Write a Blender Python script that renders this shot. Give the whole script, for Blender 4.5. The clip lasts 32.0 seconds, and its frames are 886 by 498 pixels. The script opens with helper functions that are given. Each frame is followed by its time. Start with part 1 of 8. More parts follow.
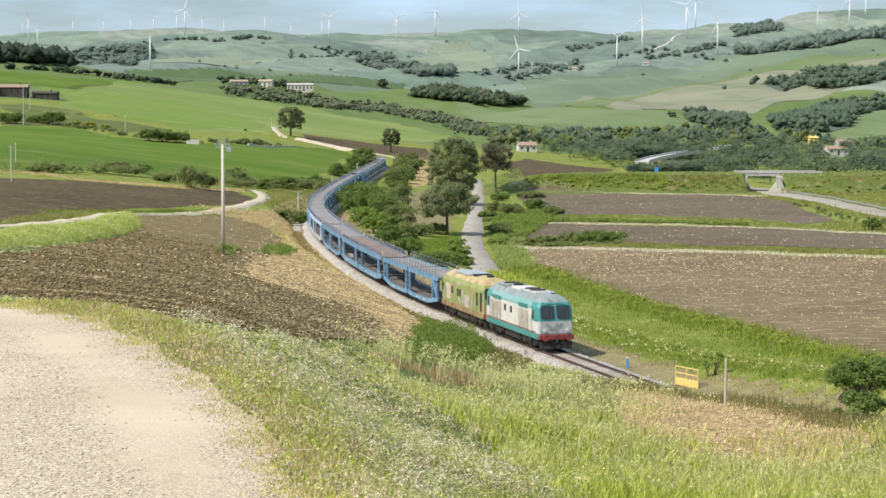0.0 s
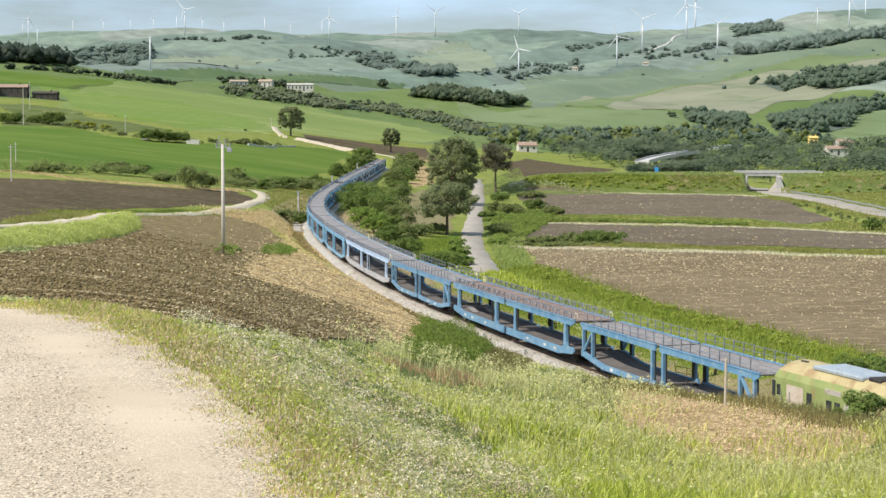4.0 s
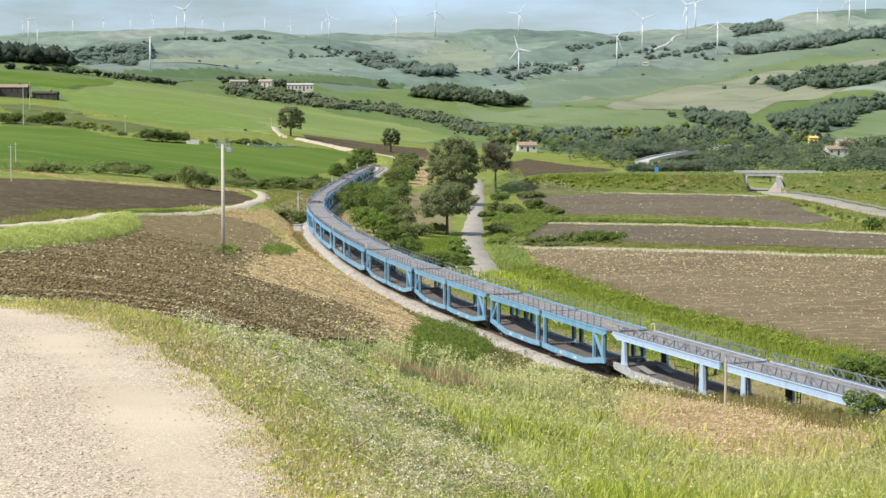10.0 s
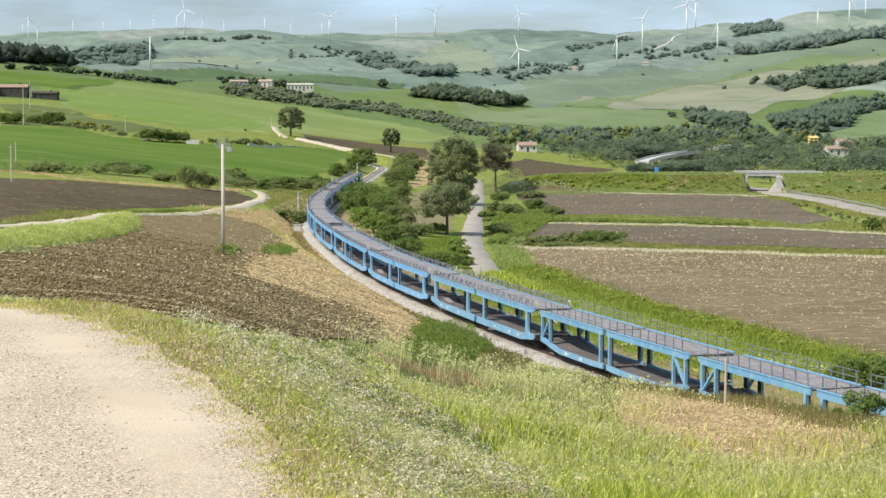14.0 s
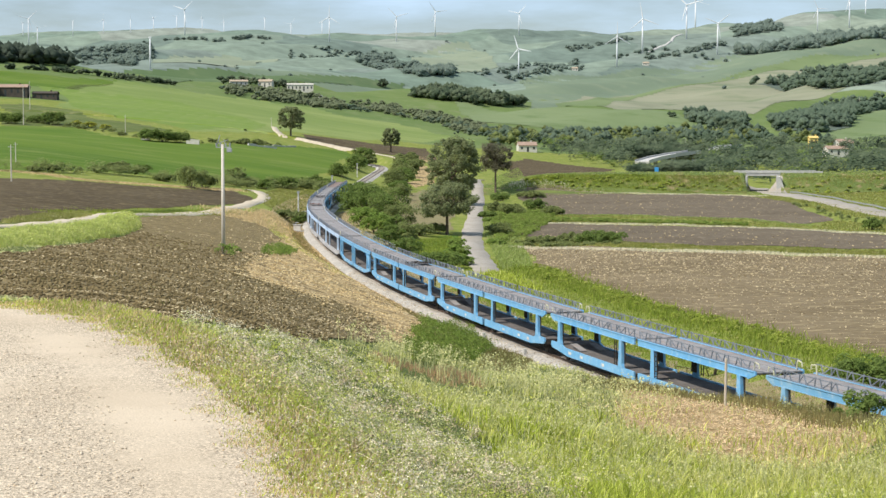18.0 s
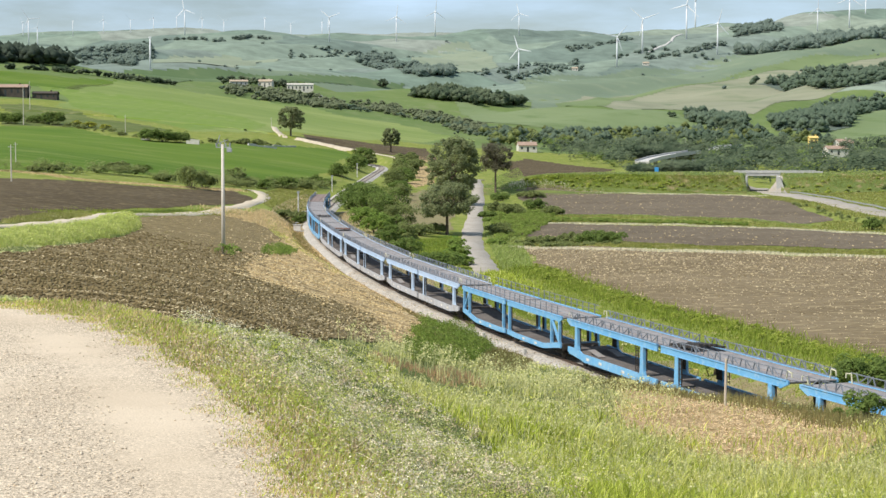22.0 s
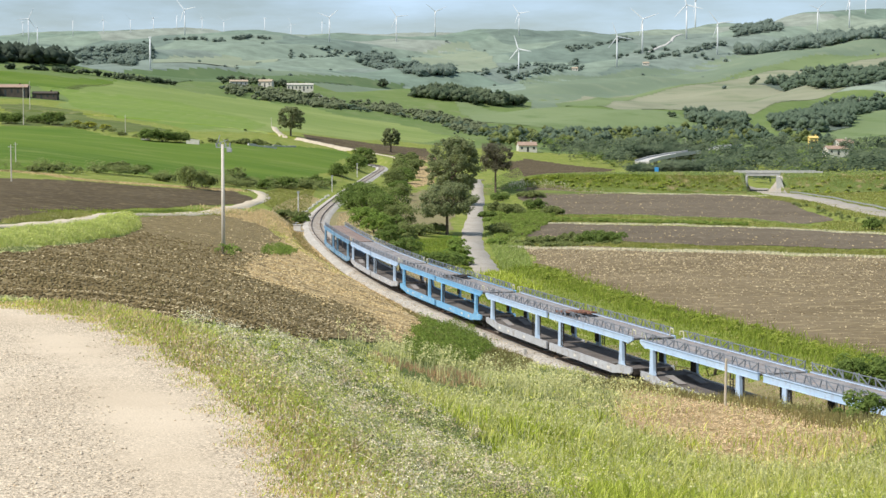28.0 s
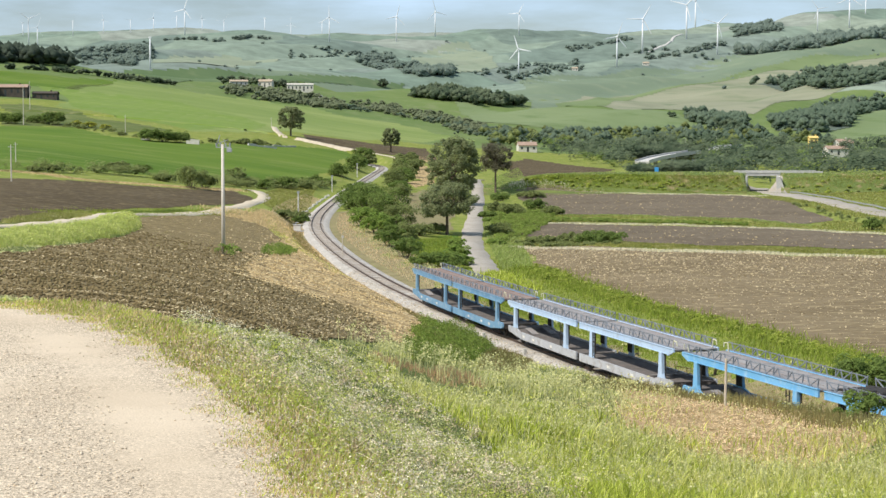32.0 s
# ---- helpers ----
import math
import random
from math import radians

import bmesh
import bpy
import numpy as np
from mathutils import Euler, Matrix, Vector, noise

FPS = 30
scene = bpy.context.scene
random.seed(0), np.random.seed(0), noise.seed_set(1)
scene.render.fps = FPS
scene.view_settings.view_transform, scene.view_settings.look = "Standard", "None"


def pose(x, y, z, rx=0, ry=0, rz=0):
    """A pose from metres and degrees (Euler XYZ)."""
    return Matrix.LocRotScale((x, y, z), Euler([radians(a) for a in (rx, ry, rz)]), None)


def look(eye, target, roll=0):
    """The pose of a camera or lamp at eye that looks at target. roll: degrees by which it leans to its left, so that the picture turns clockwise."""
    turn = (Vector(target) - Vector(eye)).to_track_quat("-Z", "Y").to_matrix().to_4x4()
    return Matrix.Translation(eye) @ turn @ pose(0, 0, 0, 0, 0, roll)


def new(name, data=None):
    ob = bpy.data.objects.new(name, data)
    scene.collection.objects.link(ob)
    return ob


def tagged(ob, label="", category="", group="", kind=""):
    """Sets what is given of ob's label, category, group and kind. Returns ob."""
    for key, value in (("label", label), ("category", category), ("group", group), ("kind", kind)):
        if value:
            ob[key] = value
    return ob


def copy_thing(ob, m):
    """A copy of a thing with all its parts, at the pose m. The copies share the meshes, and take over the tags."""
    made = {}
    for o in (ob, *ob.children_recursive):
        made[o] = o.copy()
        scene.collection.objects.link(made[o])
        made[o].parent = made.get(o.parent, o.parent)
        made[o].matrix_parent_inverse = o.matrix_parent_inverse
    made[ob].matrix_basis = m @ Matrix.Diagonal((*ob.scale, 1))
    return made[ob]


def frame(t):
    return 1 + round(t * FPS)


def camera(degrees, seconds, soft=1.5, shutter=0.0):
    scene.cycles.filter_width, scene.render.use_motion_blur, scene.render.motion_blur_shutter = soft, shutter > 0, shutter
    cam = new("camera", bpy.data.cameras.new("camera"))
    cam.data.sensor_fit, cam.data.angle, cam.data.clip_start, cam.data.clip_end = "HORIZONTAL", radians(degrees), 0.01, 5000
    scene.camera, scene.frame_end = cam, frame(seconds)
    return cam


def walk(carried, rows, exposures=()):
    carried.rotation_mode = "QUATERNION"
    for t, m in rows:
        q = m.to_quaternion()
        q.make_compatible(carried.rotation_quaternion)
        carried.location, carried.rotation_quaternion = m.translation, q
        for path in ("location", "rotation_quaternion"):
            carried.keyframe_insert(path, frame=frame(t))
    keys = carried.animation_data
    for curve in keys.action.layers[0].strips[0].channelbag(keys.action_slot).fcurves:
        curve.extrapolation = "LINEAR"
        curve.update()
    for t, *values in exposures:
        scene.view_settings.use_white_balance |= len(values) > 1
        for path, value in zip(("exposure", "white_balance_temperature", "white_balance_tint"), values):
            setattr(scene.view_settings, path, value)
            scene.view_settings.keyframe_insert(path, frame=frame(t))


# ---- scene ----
# ---------------------------------------------------------------- camera
EYE = (0.0, 0.0, 15.7)
cam = camera(30.27, 32.0)
VIEW = look(EYE, (0.0, 2900.0, 15.7 - 208.0))
walk(cam, [(0.0, VIEW), (32.0, VIEW)], exposures=[(0.0, 0.0), (32.0, 0.0)])

# ---------------------------------------------------------------- sky, sun
SUN_DIR = Vector((-0.56, -0.33, 0.76)).normalized()
world = bpy.data.worlds.new("sky")
scene.world = world
world.use_nodes = True
wn, wl = world.node_tree.nodes, world.node_tree.links
wn.clear()
w_out = wn.new("ShaderNodeOutputWorld")
w_bg = wn.new("ShaderNodeBackground")
w_sky = wn.new("ShaderNodeTexSky")
w_sky.sky_type = "NISHITA"
w_sky.sun_disc = False
w_sky.sun_elevation = math.asin(SUN_DIR.z)
w_sky.sun_rotation = math.atan2(SUN_DIR.x, SUN_DIR.y)
w_sky.altitude = 300
w_sky.air_density = 1.0
w_sky.dust_density = 1.2
w_bg.inputs["Strength"].default_value = 0.096
# thin drifting cloud
w_tc = wn.new("ShaderNodeTexCoord")
w_map = wn.new("ShaderNodeMapping")
w_map.inputs["Scale"].default_value = (3.0, 3.0, 16.0)
w_noise = wn.new("ShaderNodeTexNoise")
w_noise.inputs["Scale"].default_value = 2.2
w_noise.inputs["Detail"].default_value = 6.0
w_noise.inputs["Roughness"].default_value = 0.6
w_ramp = wn.new("ShaderNodeValToRGB")
w_ramp.color_ramp.elements[0].position = 0.25
w_ramp.color_ramp.elements[1].position = 0.8
w_mix = wn.new("ShaderNodeMixRGB")
w_mix.inputs["Color2"].default_value = (7.9, 10.6, 13.9, 1)
w_mul = wn.new("ShaderNodeMath")
w_mul.operation = "MULTIPLY"
w_mul.inputs[1].default_value = 0.7
wl.new(w_tc.outputs["Generated"], w_map.inputs["Vector"])
wl.new(w_map.outputs["Vector"], w_noise.inputs["Vector"])
wl.new(w_noise.outputs["Fac"], w_ramp.inputs["Fac"])
wl.new(w_ramp.outputs["Color"], w_mul.inputs[0])
wl.new(w_mul.outputs["Value"], w_mix.inputs["Fac"])
wl.new(w_sky.outputs["Color"], w_mix.inputs["Color1"])
wl.new(w_mix.outputs["Color"], w_bg.inputs["Color"])
wl.new(w_bg.outputs["Background"], w_out.inputs["Surface"])

sun_data = bpy.data.lights.new("sun", "SUN")
sun_data.energy = 4.75
sun_data.angle = radians(0.6)
sun_data.color = (1.0, 0.95, 0.87)
sun = new("sun", sun_data)
sun.matrix_world = look(SUN_DIR * 100, (0, 0, 0))


# ---------------------------------------------------------------- materials
def material(name, a, b, scale=1.0, c=None, scale2=None, rough=0.85, bump=0.3, bump_scale=None, metal=0.0, island=0.0, per_object=0.0, ramp=(0.35, 0.65), translucent=0.0, stretch=(1, 1, 1), spec=None, c_ramp=(0.52, 0.68)):
    """Two colours mixed by a coarse noise, a third by a finer one, with bump: scale is in noise features per metre."""
    m = bpy.data.materials.new(name)
    m.use_nodes = True
    n, l = m.node_tree.nodes, m.node_tree.links
    bsdf = n["Principled BSDF"]
    geo = n.new("ShaderNodeTexCoord")
    mp = n.new("ShaderNodeMapping")
    mp.inputs["Scale"].default_value = stretch
    l.new(geo.outputs["Object"], mp.inputs["Vector"])

    def noise_node(s, detail=5.0):
        t = n.new("ShaderNodeTexNoise")
        t.inputs["Scale"].default_value = s
        t.inputs["Detail"].default_value = detail
        t.inputs["Roughness"].default_value = 0.62
        l.new(mp.outputs["Vector"], t.inputs["Vector"])
        return t

    def ramp_node(src, lo, hi):
        r = n.new("ShaderNodeMapRange")
        r.inputs["From Min"].default_value = lo
        r.inputs["From Max"].default_value = hi
        l.new(src, r.inputs["Value"])
        return r.outputs["Result"]

    mix = n.new("ShaderNodeMixRGB")
    mix.inputs["Color1"].default_value = (*a, 1)
    mix.inputs["Color2"].default_value = (*b, 1)
    l.new(ramp_node(noise_node(scale).outputs["Fac"], *ramp), mix.inputs["Fac"])
    colour = mix.outputs["Color"]
    if c is not None:
        mix2 = n.new("ShaderNodeMixRGB")
        mix2.inputs["Color2"].default_value = (*c, 1)
        l.new(ramp_node(noise_node(scale2 or scale * 7).outputs["Fac"], *c_ramp), mix2.inputs["Fac"])
        l.new(colour, mix2.inputs["Color1"])
        colour = mix2.outputs["Color"]
    if island or per_object:
        hsv = n.new("ShaderNodeHueSaturation")
        if island:
            rnd = n.new("ShaderNodeNewGeometry").outputs["Random Per Island"]
        else:
            rnd = n.new("ShaderNodeObjectInfo").outputs["Random"]
        mr = n.new("ShaderNodeMapRange")
        k = island or per_object
        mr.inputs["To Min"].default_value = 1 - k
        mr.inputs["To Max"].default_value = 1 + k
        l.new(rnd, mr.inputs["Value"])
        l.new(mr.outputs["Result"], hsv.inputs["Value"])
        l.new(colour, hsv.inputs["Color"])
        colour = hsv.outputs["Color"]
    l.new(colour, bsdf.inputs["Base Color"])
    bsdf.inputs["Roughness"].default_value = rough
    bsdf.inputs["Metallic"].default_value = metal
    bsdf.inputs["Specular IOR Level"].default_value = spec if spec is not None else (0.08 if rough > 0.8 else 0.35)
    if bump:
        bp = n.new("ShaderNodeBump")
        bp.inputs["Strength"].default_value = bump
        bp.inputs["Distance"].default_value = 0.5 / (bump_scale or scale * 8)
        l.new(noise_node(bump_scale or scale * 8, 3.0).outputs["Fac"], bp.inputs["Height"])
        l.new(bp.outputs["Normal"], bsdf.inputs["Normal"])
    if translucent:
        tr = n.new("ShaderNodeBsdfTranslucent")
        l.new(colour, tr.inputs["Color"])
        ms = n.new("ShaderNodeMixShader")
        ms.inputs["Fac"].default_value = translucent
        out = n["Material Output"]
        l.new(bsdf.outputs["BSDF"], ms.inputs[1])
        l.new(tr.outputs["BSDF"], ms.inputs[2])
        l.new(ms.outputs["Shader"], out.inputs["Surface"])
    return m


def patchwork(name):
    """Hill farmland: large uneven parcels of different greens and straw, with finer mottling; haze is put into the
    tones.
    """
    m = bpy.data.materials.new(name)
    m.use_nodes = True
    n, l = m.node_tree.nodes, m.node_tree.links
    bsdf = n["Principled BSDF"]
    tc = n.new("ShaderNodeTexCoord")
    big = n.new("ShaderNodeTexNoise")
    big.inputs["Scale"].default_value = 0.004
    big.inputs["Detail"].default_value = 3.0
    l.new(tc.outputs["Object"], big.inputs["Vector"])
    warp = n.new("ShaderNodeVectorMath")
    warp.operation = "MULTIPLY_ADD"
    warp.inputs[1].default_value = (160, 160, 0)
    l.new(big.outputs["Color"], warp.inputs[0])
    l.new(tc.outputs["Object"], warp.inputs[2])
    vor = n.new("ShaderNodeTexVoronoi")
    vor.voronoi_dimensions = "2D"
    vor.inputs["Scale"].default_value = 0.0052
    l.new(warp.outputs["Vector"], vor.inputs["Vector"])
    sep = n.new("ShaderNodeSeparateColor")
    l.new(vor.outputs["Color"], sep.inputs["Color"])
    ramp = n.new("ShaderNodeValToRGB")
    ramp.color_ramp.interpolation = "CONSTANT"
    # parcel greens lean blue-grey: distance haze mixed into the stops
    stops = [(0.0, (0.17, 0.23, 0.168)), (0.22, (0.208, 0.265, 0.195)), (0.45, (0.157, 0.208, 0.163)), (0.6, (0.24, 0.287, 0.21)), (0.75, (0.19, 0.236, 0.188)), (0.9, (0.265, 0.295, 0.235))]
    for i, (p, col) in enumerate(stops):
        e = ramp.color_ramp.elements[i] if i < 2 else ramp.color_ramp.elements.new(p)
        e.position = p
        e.color = (*col, 1)
    l.new(sep.outputs["Red"], ramp.inputs["Fac"])
    fine = n.new("ShaderNodeTexNoise")
    fine.inputs["Scale"].default_value = 0.03
    fine.inputs["Detail"].default_value = 8.0
    fine.inputs["Roughness"].default_value = 0.65
    l.new(tc.outputs["Object"], fine.inputs["Vector"])
    mr = n.new("ShaderNodeMapRange")
    mr.inputs["From Min"].default_value = 0.3
    mr.inputs["From Max"].default_value = 0.7
    mr.inputs["To Min"].default_value = 0.72
    mr.inputs["To Max"].default_value = 1.25
    l.new(fine.outputs["Fac"], mr.inputs["Value"])
    hsv = n.new("ShaderNodeHueSaturation")
    hsv.inputs["Saturation"].default_value = 0.9
    l.new(ramp.outputs["Color"], hsv.inputs["Color"])
    l.new(mr.outputs["Result"], hsv.inputs["Value"])
    l.new(hsv.outputs["Color"], bsdf.inputs["Base Color"])
    bsdf.inputs["Roughness"].default_value = 0.95
    bsdf.inputs["Specular IOR Level"].default_value = 0.1
    return m


def gravel_material(name):
    """Trodden gravel: separate pale stones of two sizes over dust, smoother where wheels run."""
    m = material(name, (0.565, 0.458, 0.327), (0.66, 0.546, 0.402), 0.5, bump=0)
    n, l = m.node_tree.nodes, m.node_tree.links
    bsdf = n["Principled BSDF"]
    tc = n.new("ShaderNodeTexCoord")
    colour = bsdf.inputs["Base Color"].links[0].from_socket
    wide = n.new("ShaderNodeTexNoise")
    wide.inputs["Scale"].default_value = 0.9
    wide.inputs["Detail"].default_value = 3.0
    l.new(tc.outputs["Object"], wide.inputs["Vector"])
    rough_part = n.new("ShaderNodeMapRange")
    rough_part.inputs["From Min"].default_value = 0.36
    rough_part.inputs["From Max"].default_value = 0.62
    rough_part.inputs["To Min"].default_value = 0.25
    rough_part.inputs["To Max"].default_value = 1.0
    l.new(wide.outputs["Fac"], rough_part.inputs["Value"])
    # wheel runs follow the bend of the road's edge
    axes = n.new("ShaderNodeSeparateXYZ")
    l.new(tc.outputs["Object"], axes.inputs["Vector"])

    def calc(op, a, b):
        k = n.new("ShaderNodeMath")
        k.operation = op
        for i, v in enumerate((a, b)):
            if isinstance(v, float):
                k.inputs[i].default_value = v
            else:
                l.new(v, k.inputs[i])
        return k.outputs["Value"]

    bend = calc("POWER", calc("SUBTRACT", axes.outputs["Y"], 2.96), 2.0)
    across = calc("ADD", axes.outputs["X"], calc("MULTIPLY", bend, 0.0225))
    wave = calc("COSINE", calc("MULTIPLY", calc("ADD", across, 0.72), 5.2), 0.0)
    loose = calc("SUBTRACT", calc("ADD", rough_part.outputs["Result"], 0.15), calc("MULTIPLY", wave, 0.45))
    loose = calc("MINIMUM", calc("MAXIMUM", loose, 0.12), 1.0)
    heights = []
    for size, dark, light in ((60.0, 0.7, 1.16), (120.0, 0.5, 1.3)):
        v = n.new("ShaderNodeTexVoronoi")
        v.inputs["Scale"].default_value = size
        l.new(tc.outputs["Object"], v.inputs["Vector"])
        sep = n.new("ShaderNodeSeparateColor")
        l.new(v.outputs["Color"], sep.inputs["Color"])
        mr = n.new("ShaderNodeMapRange")
        mr.inputs["To Min"].default_value = dark
        mr.inputs["To Max"].default_value = light
        l.new(sep.outputs["Red"], mr.inputs["Value"])
        hsv = n.new("ShaderNodeHueSaturation")
        l.new(mr.outputs["Result"], hsv.inputs["Value"])
        l.new(loose, hsv.inputs["Fac"])
        l.new(colour, hsv.inputs["Color"])
        colour = hsv.outputs["Color"]
        heights.append(v.outputs["Distance"])
    l.new(colour, bsdf.inputs["Base Color"])
    bp = n.new("ShaderNodeBump")
    bp.invert = True
    bp.inputs["Strength"].default_value = 0.4
    bp.inputs["Distance"].default_value = 0.006
    l.new(heights[0], bp.inputs["Height"])
    l.new(bp.outputs["Normal"], bsdf.inputs["Normal"])
    return m


M = {}
M["ground"] = patchwork("hill_farmland")
# ground colour kept dark as painted shade in the gaps between blades
M["meadow"] = material("meadow_grass", (0.085, 0.115, 0.03), (0.15, 0.175, 0.05), 0.8, (0.27, 0.25, 0.11), 4.0, bump=0.9, bump_scale=7)
M["verge"] = material("verge_grass", (0.165, 0.205, 0.036), (0.235, 0.265, 0.056), 0.15, (0.34, 0.315, 0.112), 0.4, bump=0.9, bump_scale=4)
M["wheat"] = material("green_wheat", (0.085, 0.148, 0.016), (0.128, 0.188, 0.026), 0.02, (0.155, 0.2, 0.045), 0.12, bump=0.3, bump_scale=2, stretch=(0.3, 1, 1), ramp=(0.4, 0.6))
M["barley"] = material("pale_barley", (0.183, 0.24, 0.066), (0.248, 0.293, 0.095), 0.014, (0.16, 0.215, 0.056), 0.1, bump=0.3, bump_scale=1, stretch=(0.3, 1, 1), ramp=(0.38, 0.62))
M["soil"] = material("ploughed_soil", (0.15, 0.112, 0.0522), (0.24, 0.184, 0.0889), 0.5, (0.4, 0.31, 0.149), 2.6, bump=1.0, bump_scale=3.5, c_ramp=(0.53, 0.67))
M["soil_far"] = material("ploughed_soil_with_straw", (0.168, 0.126, 0.0696), (0.222, 0.171, 0.0995), 0.06, (0.34, 0.268, 0.149), 0.9, bump=0.8, bump_scale=0.8, stretch=(0.6, 1, 1))
M["soil_mid"] = material("grey_brown_ploughed_soil", (0.122, 0.096, 0.064), (0.165, 0.132, 0.09), 0.06, (0.25, 0.2, 0.135), 0.9, bump=0.8, bump_scale=0.8, stretch=(0.6, 1, 1))
M["soil_dark"] = material("dark_ploughed_soil", (0.08, 0.059, 0.0312), (0.113, 0.085, 0.0464), 0.07, (0.2, 0.155, 0.084), 0.7, bump=0.8, bump_scale=0.9)
M["stubble"] = material("straw_stubble", (0.46, 0.32, 0.147), (0.58, 0.43, 0.218), 0.9, (0.2, 0.145, 0.0714), 0.8, bump=0.9, bump_scale=6, c_ramp=(0.47, 0.6))
M["straw"] = material("cut_straw", (0.32, 0.22, 0.106), (0.46, 0.335, 0.172), 0.9, (0.24, 0.19, 0.0748), 1.2, bump=0.9, bump_scale=12)
M["dry_straw"] = material("pinkish_dry_straw", (0.58, 0.42, 0.235), (0.74, 0.56, 0.34), 1, island=0.4, bump=0, translucent=0.2)
M["dry"] = material("dry_tan_hillside", (0.225, 0.235, 0.15), (0.3, 0.295, 0.2), 0.008, (0.175, 0.205, 0.115), 0.02, bump=0.2, bump_scale=0.5, stretch=(0.5, 1.6, 1), c_ramp=(0.5, 0.66))
M["gravel"] = gravel_material("white_gravel")
M["path"] = material("dusty_path", (0.5, 0.42, 0.31), (0.58, 0.5, 0.38), 0.3, (0.38, 0.34, 0.21), 1.4, bump=0.4, bump_scale=6)
M["asphalt"] = material("worn_asphalt", (0.35, 0.31, 0.255), (0.42, 0.375, 0.315), 0.15, (0.29, 0.26, 0.21), 1.2, bump=0.3, bump_scale=20, rough=0.85)
M["dry_verge"] = material("dry_lineside_earth", (0.2, 0.165, 0.085), (0.29, 0.245, 0.128), 0.6, (0.24, 0.25, 0.085), 1.5, bump=0.9, bump_scale=5)
M["ballast"] = material("pale_ballast", (0.41, 0.38, 0.335), (0.54, 0.5, 0.44), 0.5, (0.24, 0.22, 0.2), 3, bump=1.0, bump_scale=12)
M["bank"] = material("scrubby_embankment", (0.11, 0.15, 0.04), (0.165, 0.195, 0.055), 0.12, (0.27, 0.21, 0.11), 0.25, bump=0.8, bump_scale=1, c_ramp=(0.54, 0.66))
M["rough"] = material("rough_olive_pasture", (0.085, 0.115, 0.03), (0.15, 0.18, 0.055), 0.05, (0.23, 0.22, 0.1), 0.2, bump=0.8, bump_scale=0.6, stretch=(0.5, 1, 1))
# far_green, far_yellow, hill_grass and far_pale carry distance haze as extra blue and grey
M["far_green"] = material("haze_tinted_green_slope", (0.158, 0.205, 0.135), (0.19, 0.235, 0.15), 0.006, (0.21, 0.248, 0.16), 0.03, bump=0.2, bump_scale=0.4)
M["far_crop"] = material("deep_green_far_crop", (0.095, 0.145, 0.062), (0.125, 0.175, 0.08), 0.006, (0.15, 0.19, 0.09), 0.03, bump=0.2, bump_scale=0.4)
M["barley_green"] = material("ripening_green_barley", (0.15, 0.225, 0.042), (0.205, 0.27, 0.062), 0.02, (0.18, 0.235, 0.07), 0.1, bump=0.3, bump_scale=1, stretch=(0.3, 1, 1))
M["far_yellow"] = material("haze_tinted_yellow_green_slope", (0.155, 0.205, 0.09), (0.2, 0.245, 0.115), 0.006, (0.14, 0.19, 0.075), 0.03, bump=0.2, bump_scale=0.4)
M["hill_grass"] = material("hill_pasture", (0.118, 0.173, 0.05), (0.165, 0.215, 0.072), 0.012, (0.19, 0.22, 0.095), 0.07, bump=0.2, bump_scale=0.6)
M["far_pale"] = material("hazy_pale_green_field", (0.24, 0.28, 0.19), (0.28, 0.31, 0.215), 0.006, (0.21, 0.25, 0.17), 0.03, bump=0.2, bump_scale=0.4)
M["weed"] = material("grey_green_weeds", (0.46, 0.49, 0.19), (0.62, 0.61, 0.32), 0.8, (0.62, 0.5, 0.27), 2.5, island=0.42, bump=0, translucent=0.4)
M["rail"] = material("rusty_rail", (0.1, 0.068, 0.05), (0.15, 0.1, 0.072), 2, rough=0.5, bump=0.1, metal=0.5)
M["sleeper"] = material("concrete_sleeper", (0.36, 0.31, 0.26), (0.45, 0.4, 0.34), 2, (0.25, 0.2, 0.16), 9, bump=0.3, per_object=0.12)
M["concrete"] = material("weathered_concrete", (0.5, 0.48, 0.44), (0.6, 0.58, 0.54), 0.6, (0.38, 0.36, 0.33), 4, bump=0.2)
M["render"] = material("cream_render", (0.6, 0.55, 0.47), (0.7, 0.66, 0.58), 0.6, (0.45, 0.41, 0.35), 3, bump=0.2)
M["tile_tan"] = material("bleached_tan_roof", (0.4, 0.32, 0.23), (0.48, 0.39, 0.29), 0.8, (0.32, 0.25, 0.18), 5, bump=0.3)
M["tile"] = material("terracotta_roof", (0.34, 0.235, 0.175), (0.42, 0.3, 0.23), 0.8, (0.26, 0.19, 0.15), 5, bump=0.3)
M["dark_wall"] = material("dark_stone_barn_wall", (0.07, 0.06, 0.05), (0.11, 0.09, 0.075), 0.8, bump=0.3)
M["glass_dark"] = material("dark_glass", (0.03, 0.035, 0.04), (0.05, 0.055, 0.06), 2, rough=0.12, bump=0, spec=0.6)
M["white"] = material("white_tower_paint", (0.72, 0.73, 0.74), (0.8, 0.8, 0.8), 0.2, rough=0.5, bump=0)
M["pole"] = material("pale_concrete_pole", (0.6, 0.54, 0.46), (0.68, 0.62, 0.54), 1.5, (0.5, 0.44, 0.38), 8, bump=0.2)
M["steel"] = material("grey_galvanised_steel", (0.42, 0.43, 0.44), (0.5, 0.51, 0.52), 3, rough=0.5, metal=0.6, bump=0.1)
M["wood"] = material("weathered_post_wood", (0.5, 0.43, 0.34), (0.6, 0.53, 0.44), 4, (0.38, 0.31, 0.24), 20, bump=0.4, stretch=(3, 3, 0.4))
